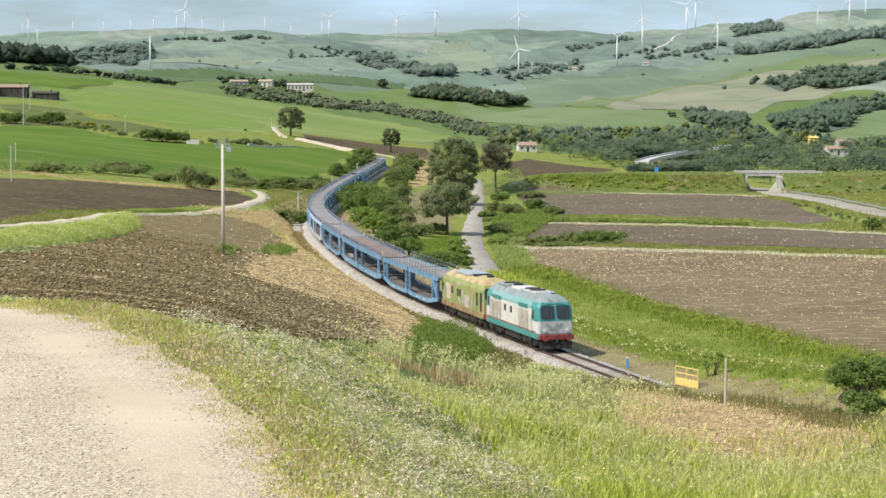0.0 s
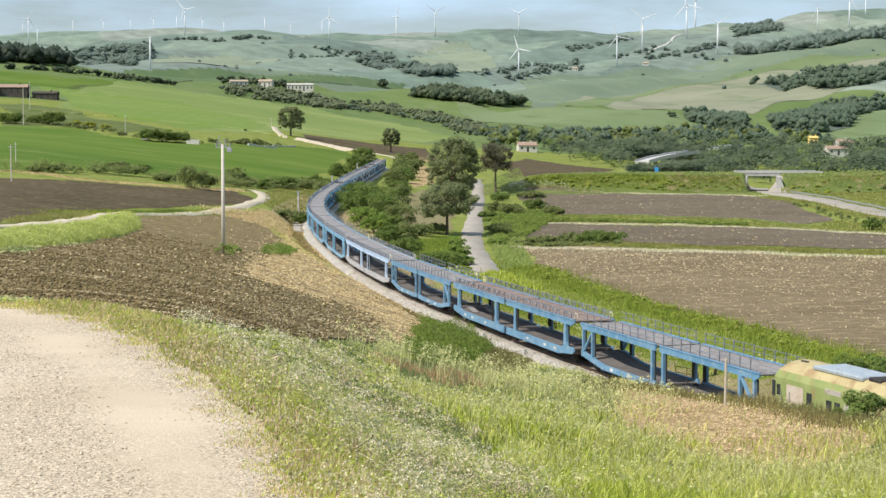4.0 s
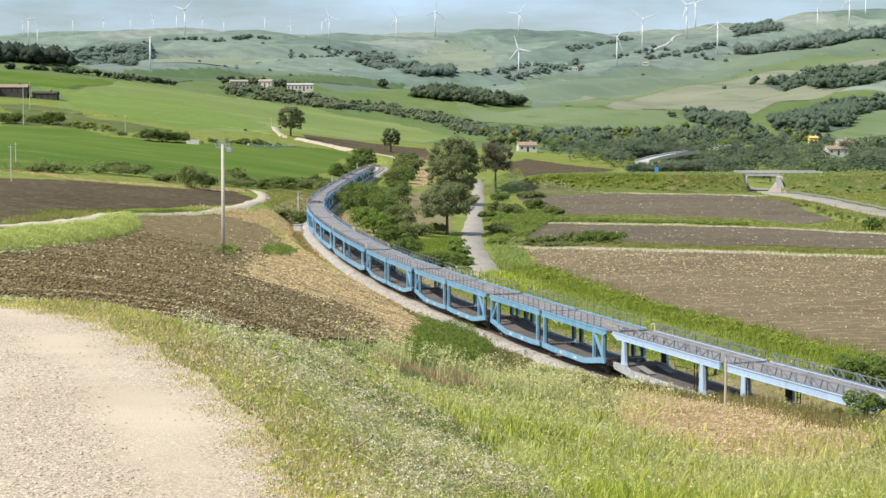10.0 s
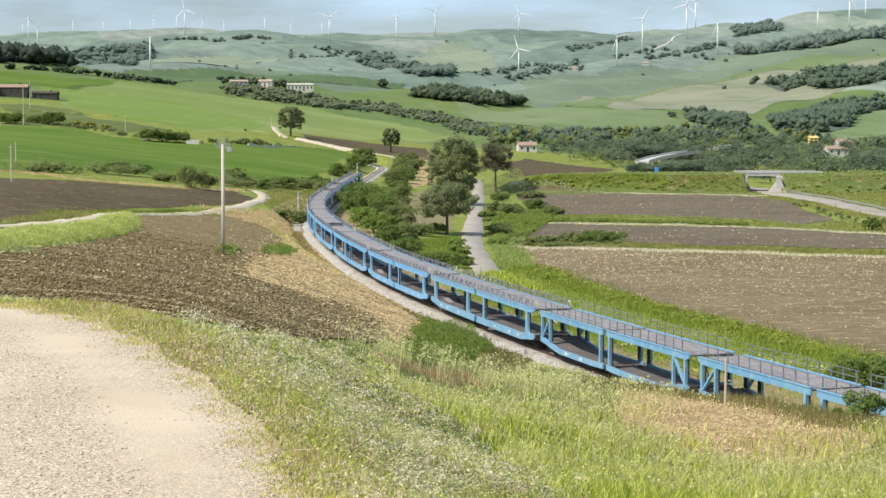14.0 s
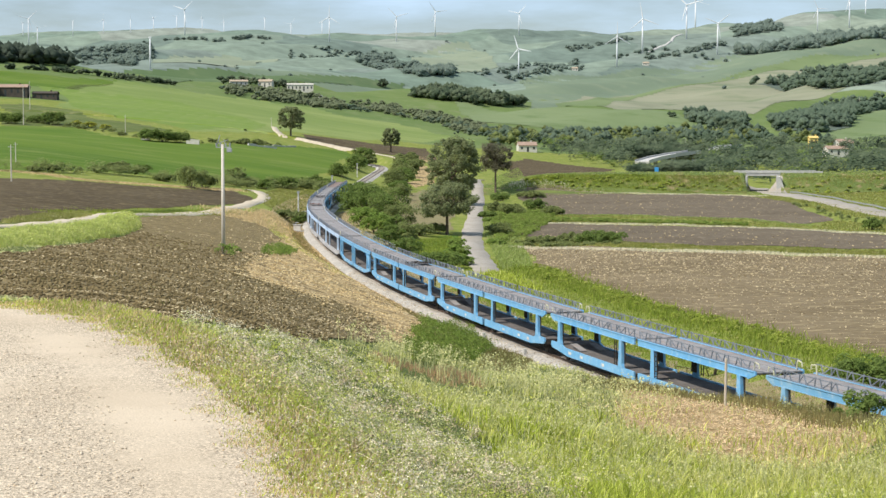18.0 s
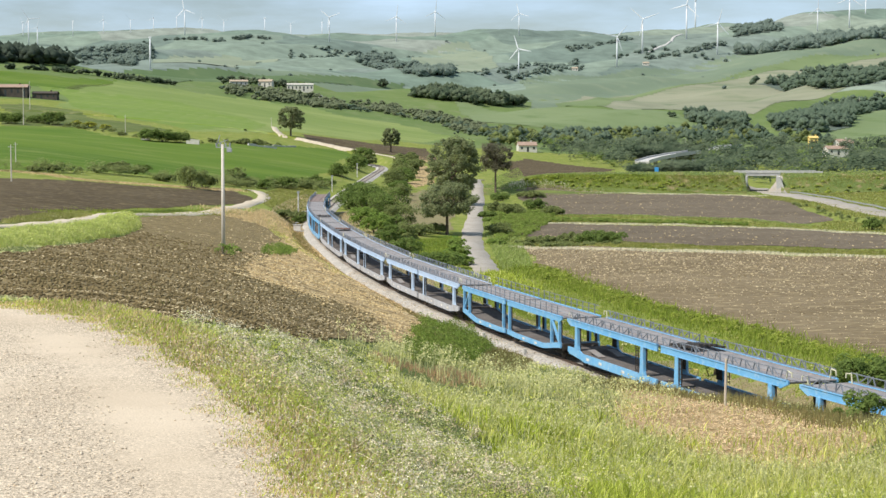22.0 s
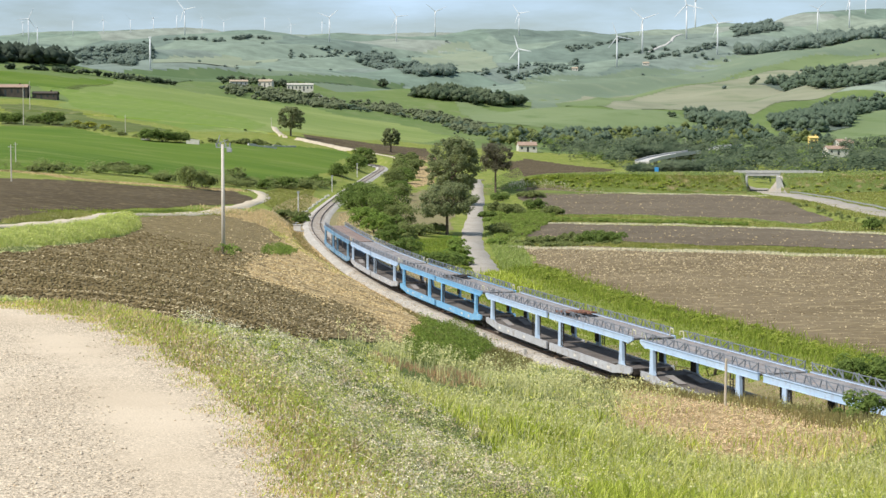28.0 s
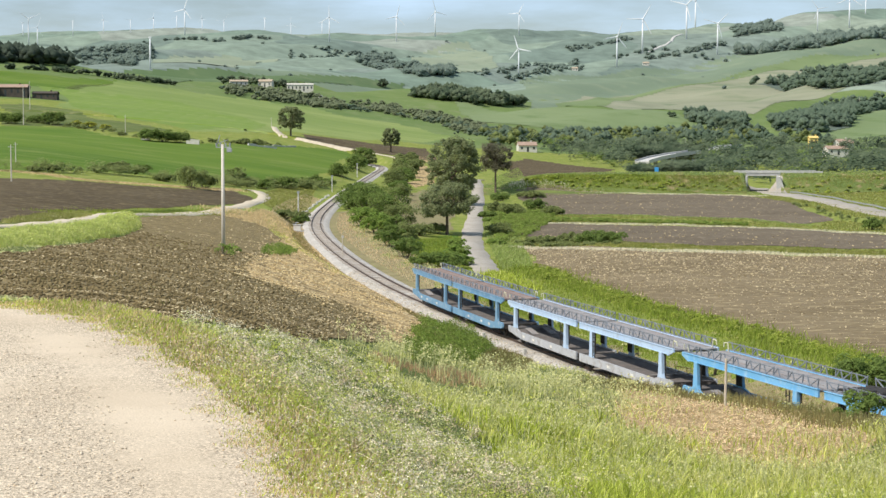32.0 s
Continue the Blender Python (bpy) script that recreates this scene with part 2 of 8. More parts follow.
M["yellow"] = material("yellow_paint", (0.78, 0.55, 0.16), (0.85, 0.63, 0.22), 3, (0.62, 0.46, 0.16), 15, rough=0.5, bump=0.1)
M["blue_sign"] = material("blue_marker_paint", (0.05, 0.28, 0.62), (0.07, 0.33, 0.68), 4, rough=0.5, bump=0)
M["bark"] = material("bark", (0.12, 0.09, 0.065), (0.2, 0.155, 0.115), 3, bump=0.8, stretch=(3, 3, 0.5))
M["leaf_pine"] = material("dark_pine_foliage", (0.205, 0.24, 0.11), (0.3, 0.325, 0.16), 0.5, island=0.25, bump=0, translucent=0.5)
M["leaf_olive"] = material("dull_olive_foliage", (0.18, 0.215, 0.0723), (0.255, 0.29, 0.106), 0.3, island=0.3, bump=0, translucent=0.45)
M["leaf_dry"] = material("thin_brownish_pine_needles", (0.15, 0.145, 0.09), (0.22, 0.2, 0.13), 0.5, island=0.25, bump=0, translucent=0.5)
M["leaf_rust"] = material("rusty_dock_heads", (0.5, 0.32, 0.17), (0.6, 0.41, 0.23), 0.7, island=0.3, bump=0, translucent=0.4)
M["leaf_dark"] = material("dark_bush_foliage", (0.135, 0.195, 0.0467), (0.2, 0.265, 0.0723), 0.35, island=0.3, bump=0, translucent=0.45)
M["leaf_bright"] = material("fresh_bush_foliage", (0.19, 0.28, 0.055), (0.27, 0.345, 0.085), 0.4, island=0.3, bump=0, translucent=0.45)
M["broom"] = material("yellow_green_broom", (0.27, 0.29, 0.045), (0.4, 0.4, 0.07), 0.5, island=0.25, bump=0, translucent=0.4)
M["leaf_far"] = material("far_wood_foliage", (0.07, 0.1, 0.058), (0.155, 0.19, 0.11), 0.07, island=0.12, bump=0, translucent=0.35, ramp=(0.42, 0.6))
M["leaf_wood"] = material("blue_green_wood_foliage", (0.118, 0.165, 0.108), (0.165, 0.215, 0.142), 0.04, island=0.08, bump=0, translucent=0.35)
# tone of the shaded wood, for the sheet added below far trees
M["undergrowth"] = material("dark_wood_gap_sheet", (0.095, 0.125, 0.098), (0.135, 0.165, 0.128), 0.02, (0.15, 0.18, 0.14), 0.08, bump=0.3, bump_scale=0.4)
M["leaf_ridge"] = material("dark_ridge_pine_foliage", (0.05, 0.07, 0.05), (0.08, 0.1, 0.07), 0.05, island=0.1, bump=0, translucent=0.3)
# pale blue-grey tint puts distance haze into the farthest trees' colour
M["leaf_haze"] = material("haze_tinted_hill_scrub", (0.178, 0.232, 0.188), (0.212, 0.262, 0.21), 0.03, island=0.04, bump=0, translucent=0.35)
M["leaf_scrub"] = material("grey_olive_scrub", (0.155, 0.185, 0.1), (0.225, 0.255, 0.145), 0.08, island=0.15, bump=0, translucent=0.35)
M["grass"] = material("tall_meadow_grass", (0.47, 0.48, 0.095), (0.68, 0.66, 0.18), 1.6, (0.84, 0.76, 0.36), 5.0, island=0.45, bump=0, translucent=0.38, ramp=(0.42, 0.58), c_ramp=(0.52, 0.62))
M["grass_green"] = material("fresh_green_grass", (0.38, 0.44, 0.05), (0.58, 0.63, 0.11), 1.6, (0.76, 0.73, 0.28), 5.0, island=0.45, bump=0, translucent=0.38, ramp=(0.42, 0.58), c_ramp=(0.54, 0.64))
M["mound"] = material("soft_mound_grass", (0.3, 0.37, 0.09), (0.44, 0.5, 0.16), 0.7, (0.56, 0.54, 0.26), 3.0, island=0.3, bump=0, translucent=0.45)
M["nettle"] = material("rank_green_nettles", (0.17, 0.25, 0.045), (0.26, 0.33, 0.075), 0.6, (0.24, 0.23, 0.08), 1.5, island=0.35, bump=0, translucent=0.45)
M["forb"] = material("leafy_green_forbs", (0.44, 0.48, 0.09), (0.64, 0.65, 0.2), 2.0, island=0.42, bump=0, translucent=0.4)
M["twig"] = material("grey_brown_dead_stalks", (0.46, 0.36, 0.23), (0.64, 0.53, 0.36), 2.0, island=0.35, bump=0)
M["mound_pale"] = material("soft_pale_mound_grass", (0.44, 0.51, 0.12), (0.64, 0.67, 0.22), 0.7, (0.66, 0.64, 0.32), 3.0, island=0.2, bump=0, translucent=0.5)
M["bank_grass"] = material("lush_bank_grass", (0.22, 0.29, 0.0382), (0.36, 0.41, 0.0723), 0.5, (0.5, 0.49, 0.153), 2.5, island=0.35, bump=0, translucent=0.45)
M["margin"] = material("rough_field_margin", (0.27, 0.28, 0.068), (0.4, 0.385, 0.119), 0.12, (0.62, 0.53, 0.255), 0.5, island=0.25, bump=0, translucent=0.45)
M["sere"] = material("brown_olive_growth", (0.25, 0.23, 0.085), (0.36, 0.31, 0.13), 0.4, (0.42, 0.28, 0.14), 1.2, island=0.3, bump=0, translucent=0.45)
M["field_straw"] = material("weathered_field_straw", (0.51, 0.41, 0.235), (0.66, 0.54, 0.338), 0.6, island=0.35, bump=0, translucent=0.2)
M["oat"] = material("pale_oat_heads", (0.66, 0.64, 0.27), (0.77, 0.73, 0.38), 1, island=0.3, bump=0, translucent=0.4)
M["dry_grass"] = material("dry_brown_grass", (0.74, 0.56, 0.33), (0.85, 0.68, 0.44), 0.5, (0.66, 0.58, 0.31), 2, island=0.35, bump=0, translucent=0.5)
M["weed_white"] = material("grey_white_flower_heads", (0.78, 0.7, 0.48), (0.9, 0.82, 0.6), 1, island=0.3, bump=0, translucent=0.3)
M["straw_blade"] = material("straw_blades", (0.62, 0.46, 0.227), (0.76, 0.6, 0.328), 1, island=0.25, bump=0, translucent=0.2)
M["clod"] = material("soil_clods", (0.115, 0.086, 0.0406), (0.235, 0.18, 0.0869), 1, island=0.25, bump=0.4)
M["stone"] = material("pale_gravel_stones", (0.47, 0.385, 0.28), (0.76, 0.655, 0.5), 8, island=0.3, bump=0.2)
# train
M["blue"] = material("faded_blue_wagon_paint", (0.12, 0.27, 0.43), (0.19, 0.35, 0.5), 0.4, (0.29, 0.4, 0.5), 2.2, rough=0.55, bump=0.05)
M["sky_blue"] = material("sunlit_sky_blue_wagon_paint", (0.16, 0.37, 0.56), (0.23, 0.44, 0.61), 0.4, (0.34, 0.48, 0.58), 2.2, rough=0.5, bump=0.05)
M["bright"] = material("bright_blue_wagon_paint", (0.15, 0.41, 0.68), (0.22, 0.48, 0.73), 0.5, (0.32, 0.52, 0.7), 2.2, rough=0.5, bump=0.05)
M["lilac"] = material("pale_sky_blue_paint", (0.44, 0.58, 0.76), (0.53, 0.65, 0.8), 0.5, (0.42, 0.5, 0.62), 2.5, rough=0.6, bump=0.05)
M["grey"] = material("dusty_grey_wagon_frame", (0.42, 0.43, 0.45), (0.5, 0.51, 0.53), 0.6, (0.34, 0.31, 0.29), 3, rough=0.7, bump=0.05)
M["deck"] = material("grey_steel_deck_mesh", (0.22, 0.205, 0.2), (0.31, 0.295, 0.285), 0.9, (0.36, 0.3, 0.27), 1.6, rough=0.75, bump=0.4, bump_scale=14)
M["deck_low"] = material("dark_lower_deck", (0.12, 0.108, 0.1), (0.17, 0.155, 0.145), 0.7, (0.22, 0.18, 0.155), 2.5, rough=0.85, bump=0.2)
M["deck_rust"] = material("rusty_deck", (0.22, 0.15, 0.12), (0.3, 0.22, 0.18), 0.7, (0.2, 0.19, 0.19), 3, rough=0.8, bump=0.4, bump_scale=14)
# soot on running gear; also the painted shade on the posts' inner faces
M["under"] = material("sooty_gear_and_post_shade", (0.025, 0.023, 0.022), (0.05, 0.045, 0.04), 2, (0.09, 0.07, 0.055), 6, rough=0.8, bump=0.2)
M["railing"] = material("grey_guard_rail", (0.16, 0.175, 0.2), (0.26, 0.28, 0.31), 2, rough=0.6, metal=0.1, bump=0)
M["cream_bar"] = material("pale_cream_bar_paint", (0.66, 0.62, 0.42), (0.74, 0.7, 0.5), 3, rough=0.5, bump=0)
M["rust"] = material("rusty_load", (0.2, 0.1, 0.07), (0.3, 0.16, 0.11), 2, (0.12, 0.07, 0.06), 8, bump=0.4)
M["loco_white"] = material("dirty_white_loco_paint", (0.68, 0.65, 0.59), (0.76, 0.74, 0.69), 0.6, (0.58, 0.53, 0.46), 2.5, rough=0.45, bump=0.03)
M["loco_green"] = material("sea_green_loco_paint", (0.06, 0.27, 0.25), (0.09, 0.32, 0.3), 0.6, (0.15, 0.33, 0.31), 3, rough=0.45, bump=0.03)
M["loco_deep"] = material("dark_sea_green_grille_paint", (0.04, 0.19, 0.18), (0.06, 0.24, 0.23), 1.5, (0.1, 0.2, 0.19), 5, rough=0.55, bump=0.1)
M["loco_roof"] = material("pale_green_grey_roof", (0.23, 0.28, 0.27), (0.31, 0.35, 0.34), 0.7, (0.17, 0.18, 0.175), 1.6, rough=0.65, bump=0.05)
M["loco_shoulder"] = material("lighter_sea_green_shoulder", (0.19, 0.4, 0.38), (0.26, 0.46, 0.44), 0.7, (0.33, 0.44, 0.42), 2.5, rough=0.5, bump=0.03)
M["loco_grey"] = material("silver_grey_cab_paint", (0.52, 0.52, 0.52), (0.6, 0.6, 0.6), 0.8, (0.44, 0.42, 0.4), 4, rough=0.45, bump=0.03)
M["louvre"] = material("dusty_grey_louvre", (0.52, 0.47, 0.4), (0.64, 0.59, 0.52), 1.5, (0.4, 0.31, 0.22), 2, rough=0.5, bump=0.1, metal=0.2)
M["red"] = material("red_buffer_beam", (0.3, 0.045, 0.04), (0.4, 0.075, 0.06), 2, (0.12, 0.04, 0.04), 4, rough=0.6, bump=0.05, c_ramp=(0.48, 0.62))
M["old_green"] = material("faded_olive_loco_paint", (0.24, 0.3, 0.095), (0.36, 0.38, 0.15), 0.6, (0.34, 0.24, 0.12), 0.9, rough=0.65, bump=0.05, c_ramp=(0.52, 0.66))
M["old_yellow"] = material("faded_ochre_loco_paint", (0.46, 0.37, 0.18), (0.54, 0.45, 0.24), 0.5, (0.36, 0.24, 0.12), 1.1, rough=0.6, bump=0.05, c_ramp=(0.48, 0.66))
M["old_orange"] = material("rust_stained_skirt", (0.3, 0.22, 0.11), (0.4, 0.27, 0.14), 0.9, (0.2, 0.11, 0.07), 2, rough=0.65, bump=0.05, c_ramp=(0.48, 0.6))
M["chalk"] = material("sprayed_paint_marks", (0.3, 0.36, 0.3), (0.6, 0.55, 0.5), 1.5, rough=0.6, bump=0)
M["roof_grey"] = material("silver_roof_panel", (0.5, 0.49, 0.46), (0.58, 0.57, 0.54), 1, (0.4, 0.38, 0.34), 5, rough=0.5, metal=0.2, bump=0.05)
M["old_panel"] = material("bleached_pink_beige_panel", (0.58, 0.48, 0.38), (0.62, 0.53, 0.45), 1.2, (0.5, 0.38, 0.28), 4, rough=0.6, bump=0.03)
M["old_silver"] = material("blue_grey_roof_sheet", (0.4, 0.45, 0.48), (0.5, 0.55, 0.58), 1.2, (0.34, 0.33, 0.3), 4, rough=0.5, metal=0.2, bump=0.05)
M["lamp"] = material("lamp_glass", (0.75, 0.75, 0.72), (0.82, 0.82, 0.8), 4, rough=0.2, bump=0)


# ---------------------------------------------------------------- mesh helpers
def mesh_object(name, bm, mat, parent=None, label="", smooth=False):
    me = bpy.data.meshes.new(name)
    bm.normal_update()
    bm.to_mesh(me)
    bm.free()
    me.materials.append(mat)
    if smooth:
        me.polygons.foreach_set("use_smooth", [True] * len(me.polygons))
    ob = new(name, me)
    if parent is not None:
        ob.parent = parent
    if label:
        ob["label"] = label
    return ob


def part(name, bm, mat, parent, label="", smooth=False):
    return mesh_object(name, bm, mat, parent, label, smooth)


def array_object(name, verts, faces, mat, parent=None, smooth=False):
    """A mesh from numpy arrays: verts (n, 3), faces (m, k)."""
    me = bpy.data.meshes.new(name)
    nv, (nf, k) = len(verts), faces.shape
    me.vertices.add(nv)
    me.vertices.foreach_set("co", np.asarray(verts, dtype=np.float32).ravel())
    me.loops.add(nf * k)
    me.loops.foreach_set("vertex_index", np.asarray(faces, dtype=np.int32).ravel())
    me.polygons.add(nf)
    me.polygons.foreach_set("loop_start", np.arange(0, nf * k, k, dtype=np.int32))
    if smooth:
        me.polygons.foreach_set("use_smooth", np.ones(nf, dtype=bool))
    me.update(calc_edges=True)
    me.validate()
    me.materials.append(mat)
    ob = new(name, me)
    if parent is not None:
        ob.parent = parent
    return ob


def box(bm, x0, x1, y0, y1, z0, z1, bevel=0.0):
    r = bmesh.ops.create_cube(bm, size=1.0)
    vs = r["verts"]
    for v in vs:
        v.co = Vector(((x0 + x1) / 2 + v.co.x * (x1 - x0), (y0 + y1) / 2 + v.co.y * (y1 - y0), (z0 + z1) / 2 + v.co.z * (z1 - z0)))
    if bevel:
        es = list({e for v in vs for e in v.link_edges})
        bmesh.ops.bevel(bm, geom=es, offset=bevel, segments=1, affect="EDGES")
    return bm


def boxed(x0, x1, y0, y1, z0, z1, bevel=0.0):
    return box(bmesh.new(), x0, x1, y0, y1, z0, z1, bevel)


def bar(bm, a, b, w, h=None):
    """A square bar from a to b."""
    a, b = Vector(a), Vector(b)
    d = b - a
    h = h or w
    q = d.to_track_quat("X", "Z").to_matrix().to_4x4()
    bmesh.ops.create_cube(bm, size=1.0, matrix=Matrix.Translation((a + b) / 2) @ q @ Matrix.Diagonal((d.length, w, h, 1)))
    return bm


def tube(bm, a, b, r0, r1=None, seg=8):
    a, b = Vector(a), Vector(b)
    d = b - a
    q = d.to_track_quat("Z", "Y").to_matrix().to_4x4()
    bmesh.ops.create_cone(bm, cap_ends=True, segments=seg, radius1=r0, radius2=r0 if r1 is None else r1, depth=d.length, matrix=Matrix.Translation((a + b) / 2) @ q)
    return bm


def prism(bm, outline, y0, y1):
    """An outline in the x-z plane, given thickness from y0 to y1."""
    a = [bm.verts.new((x, y0, z)) for x, z in outline]
    b = [bm.verts.new((x, y1, z)) for x, z in outline]
    n = len(outline)
    bm.faces.new(a)
    bm.faces.new(b[::-1])
    for i in range(n):
        bm.faces.new((a[i], b[i], b[(i + 1) % n], a[(i + 1) % n]))
    bmesh.ops.recalc_face_normals(bm, faces=bm.faces[:])
    return bm


# ---------------------------------------------------------------- the railway line
LINE_KNOT = (0, 50, 100, 140, 180, 220, 260, 300, 360, 440, 520, 620, 700)
LINE_BEND = (-0.00192, -0.00117, -0.00095, -0.00139, -0.00069, -0.00199, -0.00108, -0.00026, -0.00018, 0.00002, -0.00006, 0.0045, 0.012)
RISE_KNOT = (-600, 0, 120, 200, 300, 400, 550, 700, 900)
RISE = (-1.0, 0.0, -0.49, -0.12, 0.29, 0.95, 2.05, 2.75, 4.0)
S0, S1 = -600, 840
line_s = np.arange(S0, S1 + 1.0)
bend = np.interp(line_s, LINE_KNOT, LINE_BEND)
bend[line_s < 0] = 0.0
bend[line_s > 760] = 0.0
i0 = -S0
head = np.zeros(len(line_s))
head[i0:] = radians(111.178) + np.concatenate([[0], np.cumsum((bend[i0 + 1:] + bend[i0:-1]) / 2)])
head[:i0] = radians(111.178)
mid_head = (head[1:] + head[:-1]) / 2
line_x = np.concatenate([[0], np.cumsum(np.cos(mid_head))])
line_y = np.concatenate([[0], np.cumsum(np.sin(mid_head))])
line_x += 28.86 - line_x[i0]
line_y += 55.59 - line_y[i0]
line_z = np.interp(line_s, RISE_KNOT, RISE)


def on_line(s):
    """x, y, z and heading (away from the viewer's end) at the distance s along the line."""
    return tuple(float(np.interp(s, line_s, a)) for a in (line_x, line_y, line_z, head))


def beside_line(s, lateral, dz=0.0):
    x, y, z, h = on_line(s)
    return Vector((x - math.sin(h) * lateral, y + math.cos(h) * lateral, z + dz))


# ---------------------------------------------------------------- the lie of the land
FAR = np.log(np.array([4, 16, 40, 75, 130, 230, 300, 450, 650, 900, 1300, 2000, 2700, 3400, 4800.0]))
HEIGHT = np.array([
    [14.0, 14.0, 11.7, 10.0, 8.3, 7.0, 7.5, 12.5, 19.5, 36, 68, 90, 150, 205, 150],
    [14.0, 13.55, 11.0, 8.2, 5.8, 3.6, 3.4, 5.0, 14, 24, 48, 82, 148, 218, 165],
    [14.0, 12.4, 8.7, 4.6, 0.6, -1.5, -2.0, -2.0, 1.0, 8, 27, 62, 125, 210, 160],
    [13.9, 12.1, 7.6, 3.5, -1.2, -2.0, -2.0, -2.0, -2.0, 2, 22, 58, 120, 225, 170],
    [13.8, 11.9, 7.3, 3.3, -1.2, -2.0, -2.0, -2.0, -2.0, 2, 28, 78, 145, 255, 190],
])


def cubic(p0, p1, p2, p3, t):
    return p1 + 0.5 * t * (p2 - p0 + t * (2 * p0 - 5 * p1 + 4 * p2 - p3 + t * (3 * (p1 - p2) + p3 - p0)))


def smooth(a, b, x):
    t = np.clip((x - a) / (b - a), 0, 1)
    return t * t * (3 - 2 * t)


def swell(x, y, k, seed):
    return np.sin(x * k + seed) * np.cos(y * k * 0.83 + seed * 1.7) + 0.5 * np.sin(x * k * 2.3 - y * k * 1.9 + seed * 2.1)


def base_height(x, y):
    r = np.maximum(np.hypot(x, y), 0.5)
    front = np.maximum(y, 0.94 * r)
    u = np.clip(x / np.maximum(front, 0.5), -0.27, 0.27)
    lu = (u + 0.27) / 0.135
    ld = np.interp(np.log(np.clip(np.maximum(y, 0.9 * r), 4, 4800)), FAR, np.arange(len(FAR)))
    i = np.clip(lu.astype(int), 0, 3)
    j = np.clip(ld.astype(int), 0, len(FAR) - 2)
    tu, td = lu - i, ld - j

    def row(ii):
        ii = np.clip(ii, 0, 4)
        g = lambda jj: HEIGHT[ii, np.clip(jj, 0, len(FAR) - 1)]
        return cubic(g(j - 1), g(j), g(j + 1), g(j + 2), td)

    z = cubic(row(i - 1), row(i), row(i + 1), row(i + 2), tu)
    far = smooth(900, 1800, r)
    z = z + far * (9 * swell(x, y, 0.0085, 1.0) + 5 * swell(x, y, 0.021, 2.0)) + smooth(60, 200, r) * (1 - far) * 0.25 * swell(x, y, 0.03, 3.0)
    z = z + (0.04 * swell(x, y, 0.9, 4.0) * (1 - smooth(30, 60, r)) + 0.1 * swell(x, y, 0.21, 5.0)) * smooth(10, 30, r)
    # the level gravel road, with a bank down to the meadow
    by = np.where((r < 30) & (x < 4))[0]
    if len(by):
        road = FIELD["gravel_road"]
        off = np.where(inside(x[by], y[by], road), 0.0, beside(x[by], y[by], road + road[:1]))
        z[by] += (13.93 - z[by]) * (1 - smooth(0.05, 1.5, off))
    # road embankment across the valley, open where the underpass is
    crest = smooth(20, 5, np.abs(y - 490 - 0.08 * (x - 95))) * smooth(-5, 35, x) * (1 - smooth(300, 340, x))
    gx = x - 0.194 * (y - 490)
    gap = smooth(90.6, 91.4, gx) * (1 - smooth(100.2, 101.0, gx))
    z = z + 5.6 * crest * (1 - gap)
    return z


def line_gap(x, y):
    """Distance to the line and its height there."""
    best = np.full(x.shape, 1e9)
    z = np.zeros(x.shape)
    near = np.where((np.abs(x + 5) < 320) & (y < 860))[0]
    lx, ly, lz = line_x[::2], line_y[::2], line_z[::2]
    for k in range(0, len(near), 20000):
        n = near[k:k + 20000]
        d = (x[n, None] - lx[None]) ** 2 + (y[n, None] - ly[None]) ** 2
        a = np.argmin(d, 1)
        best[n] = np.sqrt(d[np.arange(len(n)), a])
        z[n] = lz[a]
    return best, z


def ground_height(x, y):
    x, y = np.asarray(x, float), np.asarray(y, float)
    z = base_height(x, y)
    d, lz = line_gap(x, y)
    return np.where(d < 60, (lz - 0.62) + (z - lz + 0.62) * smooth(2.9, 8.2, d), z)


